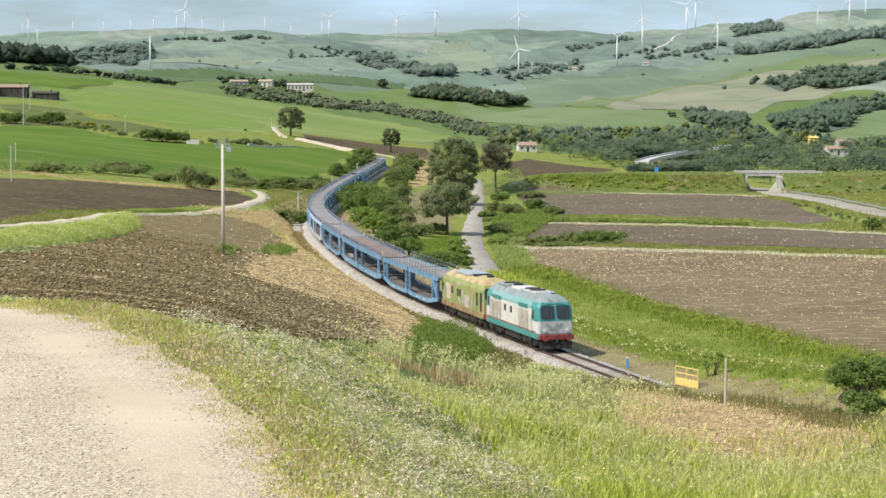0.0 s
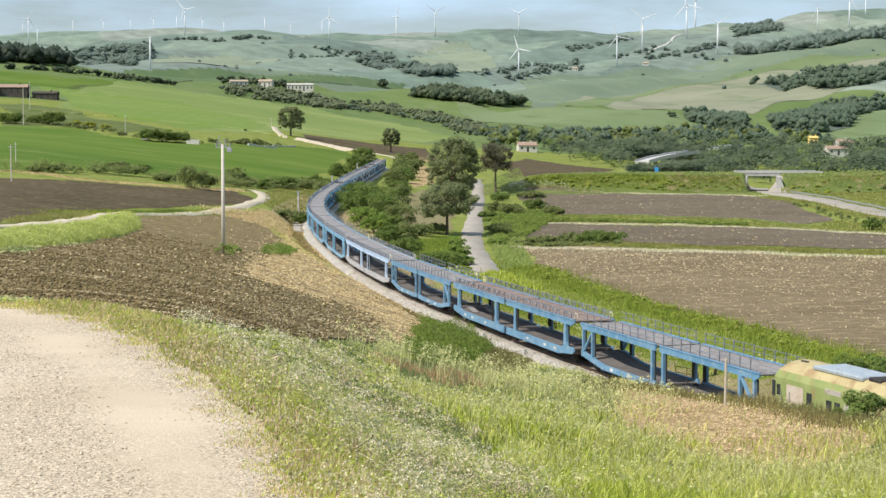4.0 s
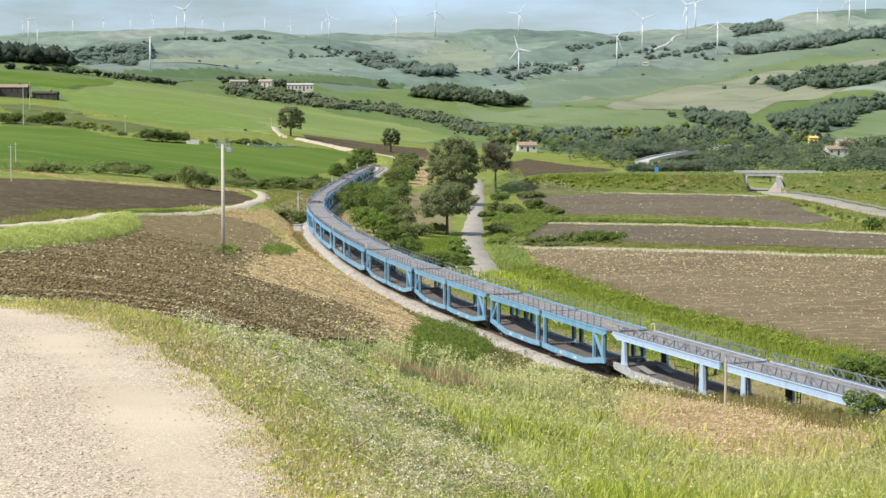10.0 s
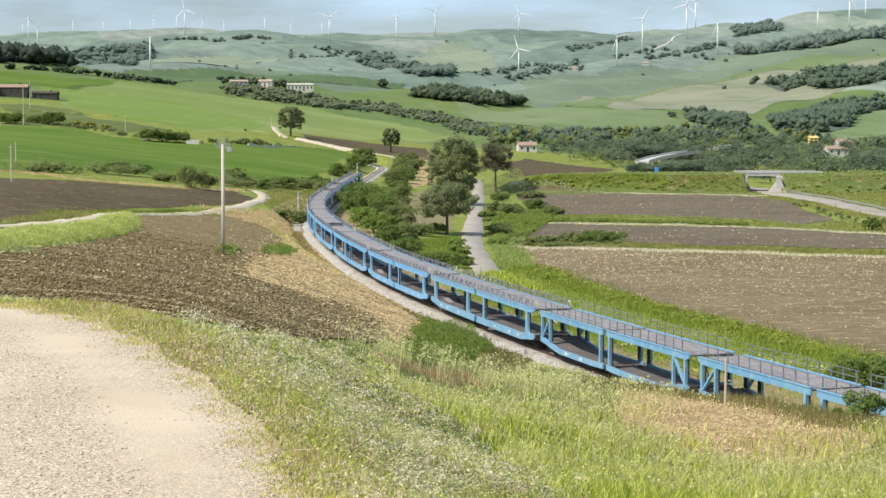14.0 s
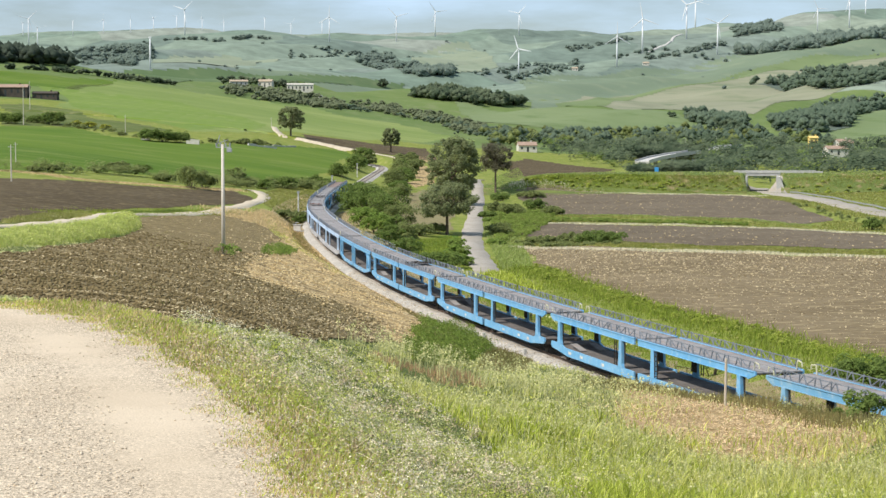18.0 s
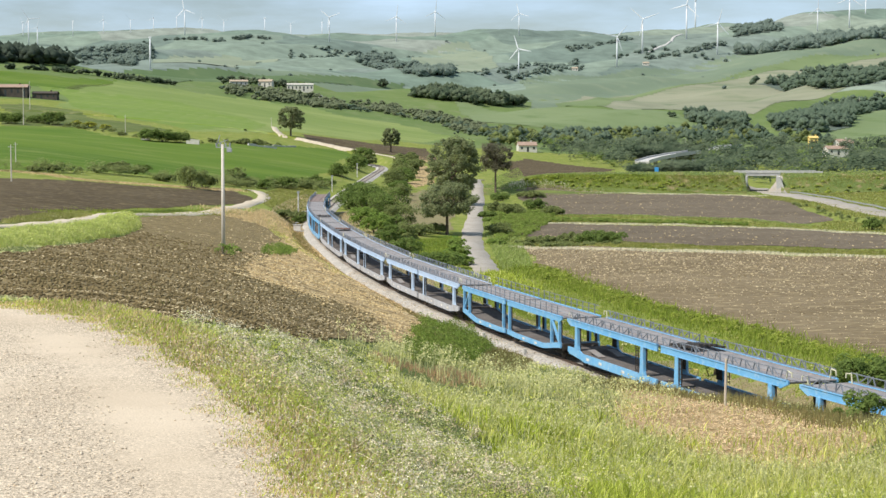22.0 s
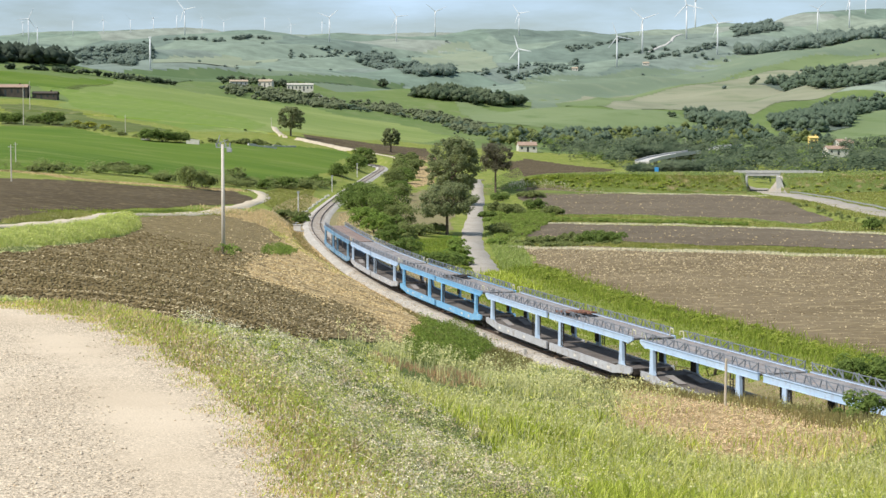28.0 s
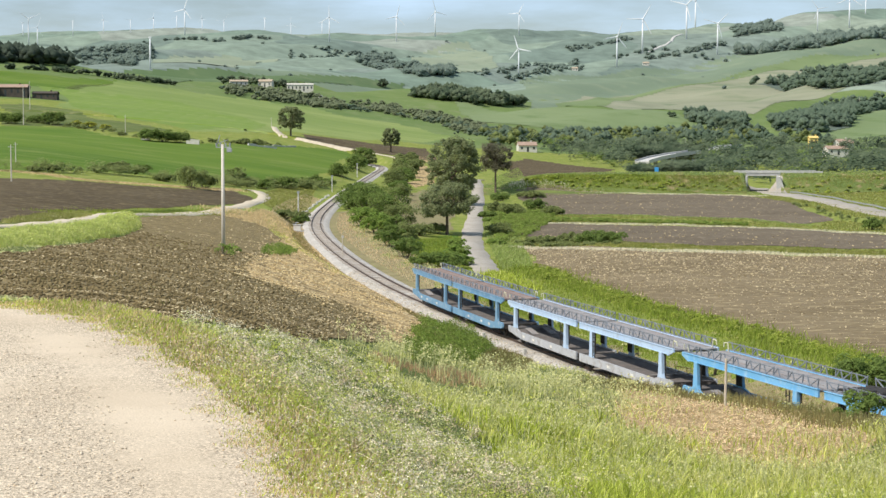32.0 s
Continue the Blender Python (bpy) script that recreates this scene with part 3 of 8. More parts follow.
def floor_at(x, y):
    return float(ground_height(np.array([x]), np.array([y]))[0])
FIELD = {
    "gravel_road": [(-0.3, 5.91), (-0.42, 6.62), (-0.63, 7.51), (-0.8, 8.26), (-1.07, 9.33), (-1.56, 11.01), (-2.15, 12.68), (-2.65, 13.91), (-3.21, 14.94), (-3.82, 15.66), (-4.54, 16.18), (-6.74, 16.07), (-14, 17.0), (-40, 16), (-40, 2), (-4, -12), (0.6, -12), (0.0, 3)],
    "ploughed_slope": [(-16.3, 45.6), (-10.4, 38.1), (-8.9, 37.4), (-6.3, 32.7), (-5.0, 33.3), (-4.6, 39.4), (-4.9, 70.0), (-3.7, 78.0), (-2.6, 90.8), (-1.5, 112.4), (-1.7, 148.1), (-3.2, 165.0), (-9.5, 190.0), (-17.4, 225.0), (-24.7, 265.6), (-28.5, 268.0), (-31.6, 256.0), (-33.2, 234.0), (-35.4, 216.0), (-37.4, 203.0), (-35.4, 187.0), (-27.6, 145.9), (-22.9, 99.6), (-20.8, 76.7), (-23.6, 65.9)],
    "stubble_slope": [(-15.1, 123.6), (-16.3, 149.9), (-20.3, 207.2), (-26.4, 273.9), (-24.9, 283.6), (-21.0, 248.6), (-15.2, 210.5), (-9.1, 181.8), (-4.7, 160.8), (-1.6, 126.7), (-1.5, 99.6), (-2.2, 88.0), (-3.1, 95.1), (-4.8, 111.5), (-7.5, 117.0), (-10.2, 111.0), (-12.6, 109.1)],
    "ploughed_terrace": [(-107.1, 300.3), (-78.5, 290.5), (-65.8, 301.0), (-57.0, 309.6), (-50.1, 320.0), (-43.5, 341.5), (-36.8, 317.5), (-34.9, 285.6), (-39.2, 250.1), (-42.5, 218.1), (-42.9, 200.8), (-43.7, 185.0), (-37.7, 146.0), (-36.9, 135.8), (-42.2, 118.1)],
    "wheat_field": [(-228.6, 642.8), (-164.8, 611.1), (-141.7, 620.1), (-115.9, 576.5), (-87.0, 563.0), (-64.9, 619.6), (-51.4, 666.2), (-35.2, 709.1), (-35.3, 490.5), (-45.8, 436.9), (-56.7, 427.9), (-64.8, 388.3), (-78.1, 331.0), (-86.1, 318.7), (-117.6, 329.8)],
    "rough_pasture": [(-218.3, 810.2), (-205.9, 827.6), (-187.9, 810.9), (-155.1, 734.5), (-126.4, 675.2), (-109.1, 654.9), (-113.6, 606.8), (-128.7, 619.3), (-142.8, 624.9), (-164.6, 610.4)],
    "barley_hill": [(-189.6, 818.5), (-228.2, 988.6), (-231.7, 1196.7), (-168.4, 1243.9), (-132.7, 1269.8), (-65.2, 1155.8), (-16.9, 1118.9), (15.6, 985.2), (-13.9, 915.1), (-47.1, 834.6), (-67.7, 822.6), (-81.5, 805.7), (-84.5, 714.1), (-103.9, 665.1), (-153.8, 765.6)],
    "barley_low": [(-249.1, 1001.8), (-212.2, 1006.1), (-193.4, 1010.4), (-155.0, 993.2), (-112.0, 919.9), (-90.8, 868.5), (-92.0, 760.0), (-104.5, 672.0), (-128.0, 716.0), (-153.8, 767.6), (-186.2, 828.4), (-220.0, 938.5)],
    "far_dome": [(-48.8, 2632.0), (-39.5, 2951.4), (6.2, 3033.1), (48.6, 3081.1), (82.5, 2968.2), (84.9, 2449.6), (52.9, 2333.9), (4.7, 2277.0)],
    "wheat_band": [(-400.0, 1127.3), (-301.8, 1121.6), (-263.0, 1136.6), (-232.4, 1189.3), (-219.8, 1009.5), (-230.6, 996.0), (-266.9, 991.3), (-357.7, 1007.3)],
    "ploughed_flat": [(-67.7, 806.5), (-46.2, 818.3), (-7.0, 846.7), (-3.4, 711.5), (-23.1, 713.4), (-46.2, 728.7), (-62.7, 746.2)],
    "ploughed_plain": [(11.7, 259.0), (19.3, 257.7), (38.3, 237.5), (62.0, 228.6), (84.6, 218.9), (29.4, 75.7), (30.2, 110.7), (29.3, 137.1), (25.8, 149.9), (19.2, 175.0), (12.7, 208.9)],
    "ploughed_strip": [(14.4, 320.0), (31.1, 316.1), (56.4, 306.0), (75.5, 281.0), (104.1, 269.8), (91.7, 237.5), (66.6, 246.5), (47.6, 253.5), (28.3, 262.4), (16.5, 273.0), (12.6, 295.8)],
    "ploughed_strip_b": [(20.2, 472.0), (36.8, 469.0), (83.2, 447.3), (84.8, 398.9), (78.8, 331.0), (68.7, 311.0), (61.9, 332.5), (43.0, 341.5), (24.5, 357.9), (21.5, 419.6)],
    "ploughed_corner": [(24.2, 730.9), (38.6, 823.7), (58.4, 784.0), (72.2, 707.8), (48.7, 477.5), (24.7, 617.3)],
    "tan_hillside": [(112.0, 1621.6), (232.3, 2139.1), (486.9, 2506.5), (744.1, 2767.6), (1101.8, 2881.2), (823.3, 2149.2), (506.4, 1881.5), (317.4, 1549.6), (276.8, 1474.6), (246.6, 1445.8), (152.3, 1402.2)],
    "straw_patch": [(8.3, 78.4), (10.3, 81.2), (13.6, 74), (15.3, 62.3), (14.6, 54), (12.6, 48.4), (10.3, 42.8), (8.6, 38.5), (7.0, 39.5), (6.4, 47.5), (6.3, 58)],
    "far_slope": [(113.9, 2353.0), (313.8, 2642.9), (509.2, 2822.5), (772.1, 2873.4), (1062.7, 3053.3), (985.0, 2750.0), (720.0, 2650.0), (480.0, 2440.0), (300.0, 2180.0), (110.0, 1560.0), (78.0, 1480.0)],
    "far_strip": [(112.7, 1631.6), (326.7, 2287.1), (491.7, 2531.6), (747.8, 2781.4), (985.9, 2831.4), (973.9, 2796.3), (654.0, 2432.1), (418.2, 2115.2), (217.6, 1884.6), (108.2, 1457.0)],
    "low_slope": [(8.3, 1515.8), (96.8, 1437.3), (198.6, 1388.3), (203.2, 1281.0), (91.1, 1225.2), (28.0, 1231.8)],
    "right_slope": [(230.3, 1095.3), (442.4, 1641.5), (645.9, 1850.7), (387.3, 1107.7), (298.5, 1106.2), (237.3, 1034.8)],
    "far_dark": [(-354.5, 1847.8), (-244.3, 1955.2), (-105.8, 2140.7), (-48.1, 2188.0), (-102.4, 1817.2), (-178.2, 1706.9), (-219.1, 1318.6)],
    "far_pale": [(-346.9, 1936.8), (-419.4, 2526.9), (-344.4, 2615.5), (-252.9, 2595.7), (-273.2, 2384.1), (-260.2, 1975.0)],
    "bare_plot": [(-8.2, 284.8), (-3.8, 282.0), (1.4, 290.9), (2.0, 318.7), (2.4, 400.0), (-1.0, 450.0), (-5.8, 476.0), (-12.0, 440.0), (-9.8, 336.6)],
    "bare_plot_b": [(-13.2, 734.8), (-6.9, 768.1), (-4.4, 633.6), (-4.1, 498.2), (-7.6, 478.9), (-11.8, 613.7)],
    "lush_plot": [(-5.0, 258.1), (1.5, 278.9), (2.7, 249.0), (1.2, 209.2), (-2.8, 209.7)],
}
TRACK = {
    "dirt_track": [(-35.6, 122.0), (-33.8, 134.9), (-34.5, 152.6), (-39.0, 186.0), (-39.6, 204.0), (-37.0, 217.0), (-34.9, 232.0), (-34.0, 256.5), (-34.1, 295.6), (-35.7, 327.0), (-39.3, 349.5), (-41.4, 349.1)],
    "lane": [(5.8, 191.1), (5.2, 207.9), (4.8, 232.9), (4.7, 264.2), (5.8, 310.9), (9.4, 441.4), (11.6, 569.1), (13.0, 570.5)],
    "hill_track": [(-87.0, 845.4), (-73.7, 753.8), (-62.7, 746.2), (-35.6, 717.1), (-22.8, 703.0), (-10.3, 678.1)],
    "ridge_track": [(348.0, 2823.0), (373.0, 2858.0), (399.0, 2905.0), (433.0, 3110.0), (462.0, 3190.0)],
    "valley_road": [(98.5, 515.0), (96.2, 490.0), (95.3, 470.0), (95.7, 450.2), (95.6, 398.0), (95.6, 353.1), (97.4, 277.2)],
}

TRACK_WIDTH = {"dirt_track": 2.3, "lane": 3.3, "hill_track": 2.8, "valley_road": 7.0, "ridge_track": 4.0}


def inside(x, y, poly):
    hit = np.zeros(x.shape, bool)
    n = len(poly)
    for i in range(n):
        (xa, ya), (xb, yb) = poly[i], poly[(i + 1) % n]
        if ya == yb:
            continue
        hit ^= ((ya > y) != (yb > y)) & (x < (xb - xa) * (y - ya) / (yb - ya) + xa)
    return hit


def beside(x, y, pts):
    best = np.full(x.shape, 1e9)
    for (xa, ya), (xb, yb) in zip(pts[:-1], pts[1:]):
        dx, dy = xb - xa, yb - ya
        t = np.clip(((x - xa) * dx + (y - ya) * dy) / (dx * dx + dy * dy), 0, 1)
        best = np.minimum(best, np.hypot(x - xa - t * dx, y - ya - t * dy))
    return best


def fray(x, y, amount=0.003):
    """The place moved a little, so that edges of fields run unevenly."""
    d = np.hypot(x, y)
    a = np.minimum(amount * d, 3.5)
    k = 24.0 / np.maximum(d, 5)
    k = 2.0 ** np.round(np.log2(k))
    return x + a * np.sin(x * k * 3 + y * k * 1.3), y + 2.5 * a * np.sin(x * k * 2.2 - y * k * 0.9 + 1.0)


# ---------------------------------------------------------------- ground sheet
def build_ground():
    slopes = np.concatenate([np.linspace(-0.6, -0.31, 10)[:-1], np.linspace(-0.3, 0.3, 290), np.linspace(0.31, 0.6, 10)[1:]])
    ang = np.arctan(slopes)
    rest = np.linspace(ang[-1], 2 * math.pi + ang[0], 44)[1:-1]
    ang = np.concatenate([ang, rest])
    rings = np.exp(np.concatenate([np.log([0.03, 0.5, 1.0, 1.5, 2.0, 2.5]), np.arange(math.log(3.0), math.log(180), 0.02), np.arange(math.log(180), math.log(1000), 0.0085), np.arange(math.log(1000), math.log(4850), 0.0125)]))
    na, nr = len(ang), len(rings)
    rr, aa = np.meshgrid(rings, ang, indexing="ij")
    x, y = (rr * np.sin(aa)).ravel(), (rr * np.cos(aa)).ravel()
    z = ground_height(x, y)
    verts = np.stack([x, y, z], -1)
    i, j = np.meshgrid(np.arange(nr - 1), np.arange(na), indexing="ij")
    jn = (j + 1) % na
    quads = np.stack([i * na + j, i * na + jn, (i + 1) * na + jn, (i + 1) * na + j], -1).reshape(-1, 4)[:, ::-1]
    k = np.arange(na // 2 - 1)
    quads = np.vstack([quads, np.stack([k, k + 1, na - 2 - k, na - 1 - k], -1)])
    me_v, me_q = verts, quads
    ob = array_object("ground", me_v, me_q, M["ground"], smooth=True)
    tagged(ob, "rolling green hill farmland under spring crops", "ground", kind="structure")
    return me_v, me_q


GV, GQ = build_ground()
GC = GV[GQ].mean(1)


def lay(name, mask, mat, label, category, lift):
    """A field or road as a sheet of its own on the ground, a little above it."""
    q = GQ[mask]
    if not len(q):
        return None
    used, inv = np.unique(q.ravel(), return_inverse=True)
    v = GV[used].copy()
    v[:, 2] += lift + 0.0001 * np.hypot(v[:, 0], v[:, 1])
    ob = array_object(name, v, inv.reshape(-1, 4), mat, smooth=True)
    return tagged(ob, label, category, kind="structure")


def lay_far(name, poly, mat, label, category, lift, near=None):
    """A field on a finer mesh of its own so that its edges run clean."""
    p = np.array(poly, float)
    an, lr = np.arctan2(p[:, 0], p[:, 1]), np.log(np.hypot(p[:, 0], p[:, 1]))
    aa = np.arange(max(an.min(), -0.3) - 0.003, min(an.max(), 0.3) + 0.003, 0.0012)
    ll = np.arange(lr.min() - 0.01, lr.max() + 0.01, 0.005)
    if near is not None:
        aa = np.linspace(-0.4, 0.1, 280)
        ll = np.arange(math.log(5.0), math.log(46), 0.009)
    L, A = np.meshgrid(ll, aa, indexing="ij")
    x, y = (np.exp(L) * np.sin(A)).ravel(), (np.exp(L) * np.cos(A)).ravel()
    n = len(aa)
    i, j = np.meshgrid(np.arange(len(ll) - 1), np.arange(n - 1), indexing="ij")
    q = np.stack([i * n + j, (i + 1) * n + j, (i + 1) * n + j + 1, i * n + j + 1], -1).reshape(-1, 4)[:, ::-1]
    q = q[inside(*fray(x[q].mean(1), y[q].mean(1), 0.002), poly)] if near is None else q[inside(*fray(x[q].mean(1), y[q].mean(1), 0.005), poly)]
    used, inv = np.unique(q.ravel(), return_inverse=True)
    x, y = x[used], y[used]
    v = np.stack([x, y, ground_height(x, y) + lift * 6 + 0.0001 * np.hypot(x, y)], -1)
    q = inv.reshape(-1, 4)
    e1, e2 = v[q[:, 1]] - v[q[:, 0]], v[q[:, 2]] - v[q[:, 0]]
    if np.cross(e1, e2)[:, 2].mean() < 0:
        q = q[:, ::-1]
    if near is not None:
        v[:, 2] += lift - lift * 6
        old = GQ[near]
        used, inv = np.unique(old.ravel(), return_inverse=True)
        w = GV[used] + np.array([0, 0, lift])
        q = np.vstack([q, inv.reshape(-1, 4) + len(v)])
        v = np.vstack([v, w])
    return tagged(array_object(name, v, q, mat, smooth=True), label, category, kind="structure")


FX, FY = fray(GC[:, 0], GC[:, 1], 0.004)
FIELDS = [
    ("wheat_field", "wheat", "bright green field of young wheat", "field", 0.05),
    ("wheat_band", "wheat", "darker green wheat strip on the hillside", "field", 0.05),
    ("barley_hill", "barley", "pale green barley hill", "field", 0.05),
    ("barley_low", "barley_green", "brighter green barley on the lower hill", "field", 0.014),
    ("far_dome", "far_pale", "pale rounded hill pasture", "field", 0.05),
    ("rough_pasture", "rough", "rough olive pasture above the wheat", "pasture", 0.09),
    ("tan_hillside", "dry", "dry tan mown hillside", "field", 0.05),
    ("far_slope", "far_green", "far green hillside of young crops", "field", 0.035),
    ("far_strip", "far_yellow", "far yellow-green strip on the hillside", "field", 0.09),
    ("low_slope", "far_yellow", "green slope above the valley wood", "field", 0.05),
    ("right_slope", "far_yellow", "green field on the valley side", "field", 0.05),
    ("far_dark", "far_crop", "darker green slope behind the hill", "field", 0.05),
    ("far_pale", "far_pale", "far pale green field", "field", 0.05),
    ("bare_plot", "dry_verge", "small bare earth plot beside the pine", "field", 0.012),
    ("bare_plot_b", "stubble", "narrow dry plot beside the lane", "field", 0.06),
    ("lush_plot", "wheat", "small lush green plot by the lane", "field", 0.06),
    ("ploughed_slope", "soil", "brown ploughed slope strewn with straw", "field", 0.06),
    ("stubble_slope", "stubble", "straw-coloured stubble at the field edge", "field", 0.09),
    ("ploughed_terrace", "soil_dark", "dark brown ploughed terrace", "field", 0.012),
    ("ploughed_flat", "soil_dark", "dark ploughed strip below the hill", "field", 0.012),
    ("ploughed_plain", "soil_far", "wide brown ploughed field flecked with straw", "field", 0.06),
    ("ploughed_strip", "soil_mid", "narrow brown ploughed strip", "field", 0.016),
    ("ploughed_strip_b", "soil_mid", "narrow brown ploughed strip", "field", 0.016),
    ("ploughed_corner", "soil_dark", "dark ploughed corner by the trees", "field", 0.06),
    ("straw_patch", "straw", "mown patch covered in cut straw", "field", 0.03),
    ("gravel_road", "gravel", "wide pale gravel farm road, worn by wheels", "road", 0.07),
]
range_xy = np.hypot(GC[:, 0], GC[:, 1])
hill_side = (GC[:, 0] < np.interp(GC[:, 1], line_y, line_x)) | (GC[:, 1] < 0)
lay("meadow", (range_xy < 175) & hill_side, M["meadow"], "sloping rough meadow ground, darkened to shade the gaps between grass", "meadow", 0.02)
lay("valley_grass", (range_xy < 900) & ~((range_xy < 175) & hill_side), M["verge"], "lush green grass on the valley floor", "meadow", 0.02)
lay("mid_pasture", (range_xy >= 1745) & (range_xy < 2080) & (np.abs(GC[:, 0] + 0.03 * GC[:, 1]) < 0.09 * GC[:, 1] + 10 * np.sin(GC[:, 1] * 0.02)), M["far_green"], "haze-tinted green pasture in a fold of the hills", "pasture", 0.02)
lay("pasture", (range_xy >= 900) & (range_xy < 1750), M["hill_grass"], "green pasture on the lower hills", "pasture", 0.02)
gap, _ = line_gap(GC[:, 0], GC[:, 1])
edge_run = 0.9 * swell(GC[:, 0], GC[:, 1], 0.5, 5.0)
lay("lineside_verge", (gap < np.where(hill_side, 4.6, 6.0) + edge_run) & (range_xy > 40) & (range_xy < 330), M["dry_verge"], "dry brown earth and thin grass beside the track", "verge", 0.035)
bank_mask = (np.abs(GC[:, 1] - 490 - 0.08 * (GC[:, 0] - 95)) < 22) & (GC[:, 0] > 6) & (GC[:, 0] < 330)
lay("embankment", bank_mask, M["bank"], "scrubby olive-green road embankment", "embankment", 0.05)
for key, mat, label, category, lift in FIELDS:
    if (min(p[1] for p in FIELD[key]) > 900 and "_b" not in key) or key in ("barley_low", "ploughed_terrace", "ploughed_flat", "bare_plot", "ploughed_strip", "ploughed_strip_b"):
        lay_far(key.removesuffix("_b"), FIELD[key], M[mat], label, category, lift)
        continue
    if key == "gravel_road":
        rest_of_road = inside(GC[:, 0], GC[:, 1], FIELD[key]) & ((np.hypot(GC[:, 0], GC[:, 1]) < 5.05) | (np.arctan2(GC[:, 0], GC[:, 1]) < -0.4) | (GC[:, 1] < 0))
        lay_far(key, FIELD[key], M[mat], label, category, lift, rest_of_road)
        continue
    if key in ("stubble_slope", "straw_patch", "ploughed_slope"):
        lay_far(key, FIELD[key], M[mat], label, category, {"stubble_slope": 0.018, "ploughed_slope": 0.012}.get(key, 0.008))
        continue
    lay(key.replace("_b", "") if key.endswith("_b") else key, inside(FX, FY, FIELD[key]), M[mat], label, category, lift)


def ribbon(name, pts, width, mat, label):
    """A road as a strip that follows the ground, with slightly uneven edges."""
    p = np.array(pts, float)
    t = np.arange(len(p))
    dense = np.arange(0, len(p) - 1 + 1e-6, 0.05)
    k = np.clip(dense.astype(int), 0, len(p) - 2)
    f = (dense - k)[:, None]
    g = lambda i: p[np.clip(i, 0, len(p) - 1)]
    c = cubic(g(k - 1), g(k), g(k + 1), g(k + 2), f)
    d = np.gradient(c, axis=0)
    d /= np.linalg.norm(d, axis=1)[:, None]
    nrm = np.stack([-d[:, 1], d[:, 0]], -1)
    rows = []
    for o in (-0.62, -0.5, 0.0, 0.5, 0.62):
        run = np.arange(len(c)) * 1.0
        wob = 0.035 * width * (np.sin(run * 0.37 + o * 9) + 0.7 * np.sin(run * 0.83 + o * 5)) if o else np.zeros(len(c))
        q = c + nrm * (o * width + wob[:, None])
        z = ground_height(q[:, 0], q[:, 1]) + 0.1 + 0.0003 * np.hypot(q[:, 0], q[:, 1])
        if abs(o) > 0.6:
            z -= 0.3 + 0.0003 * np.hypot(q[:, 0], q[:, 1])
        rows.append(np.column_stack([q, z]))
    v = np.stack(rows, 1).reshape(-1, 3)
    i, j = np.meshgrid(np.arange(len(c) - 1), np.arange(4), indexing="ij")
    f = np.stack([i * 5 + j, i * 5 + j + 1, (i + 1) * 5 + j + 1, (i + 1) * 5 + j], -1).reshape(-1, 4)[:, ::-1]
    return tagged(array_object(name, v, f, mat, smooth=True), label, "road", kind="structure")


for key, pts in TRACK.items():
    mat = "asphalt" if key in ("lane", "valley_road") else "concrete" if key == "ridge_track" else "path"
    label = {"lane": "narrow worn asphalt lane", "valley_road": "grey asphalt valley road", "hill_track": "pale dirt track up the hill", "ridge_track": "white gravel track up the far ridge"}.get(key, "pale dusty farm track")
    ribbon(key.replace("_b", ""), pts, TRACK_WIDTH[key], M[mat], label)


# ---------------------------------------------------------------- railway
def sweep(profile, s_from, s_to, step=2.0):
    """A cross-section (lateral, height) carried along the line."""
    ss = np.arange(s_from, s_to + 0.1, step)
    n = len(profile)
    x, y, z, h = (np.interp(ss, line_s, a) for a in (line_x, line_y, line_z, head))
    lat = np.array([p[0] for p in profile])
    dz = np.array([p[1] for p in profile])
    v = np.stack([x[:, None] - np.sin(h)[:, None] * lat, y[:, None] + np.cos(h)[:, None] * lat, z[:, None] + dz], -1).reshape(-1, 3)
    i, j = np.meshgrid(np.arange(len(ss) - 1), np.arange(n - 1), indexing="ij")
    f = np.stack([i * n + j, i * n + j + 1, (i + 1) * n + j + 1, (i + 1) * n + j], -1).reshape(-1, 4)
    return v, f


RNG = np.random.default_rng(7)
bv, bf = sweep([(-3.1, -0.95), (-2.4, -0.6), (-1.75, -0.2), (-0.9, -0.19), (0, -0.21), (0.9, -0.19), (1.75, -0.2), (2.4, -0.6), (3.1, -0.95)], -300, 830, 0.8)
bv[:, 2] += RNG.normal(0, 0.025, len(bv))
tagged(array_object("track_bed", bv, bf, M["ballast"]), "pale stone ballast bed of a single railway track", "railway bed", kind="structure")
rail_profile = [(-0.065, -0.17), (-0.06, -0.15), (-0.012, -0.14), (-0.012, -0.04), (-0.035, -0.03), (-0.035, 0.0), (0.035, 0.0), (0.035, -0.03), (0.012, -0.04), (0.012, -0.14), (0.06, -0.15), (0.065, -0.17)]
for side in (-0.752, 0.752):
    rv, rf = sweep([(a + side, b) for a, b in rail_profile], -300, 830, 2.0)
    tagged(array_object("rail", rv, rf, M["rail"]), "rust-brown steel running rail on sleepers", "rail", kind="structure")

# ---------------------------------------------------------------- train
CONSIST = "ABABAAABBBBABBBBBB"
PAINT = ["blue", "blue_rust", "blue", "lilac", "sky_blue", "sky_blue", "sky_blue", "sky_blue", "bright", "bright", "bright", "bright", "lilac", "lilac", "lilac", "bright", "lilac", "blue_rust"]
LENGTH = {"A": 26.2, "B": 31.7}
FRONT = 65.8
LOCO = 14.1


def travelled(t):
    return 15.45 * t + 1.85 * t * t / 64.0 + 0.00038 * t ** 2.5


MOVING = []


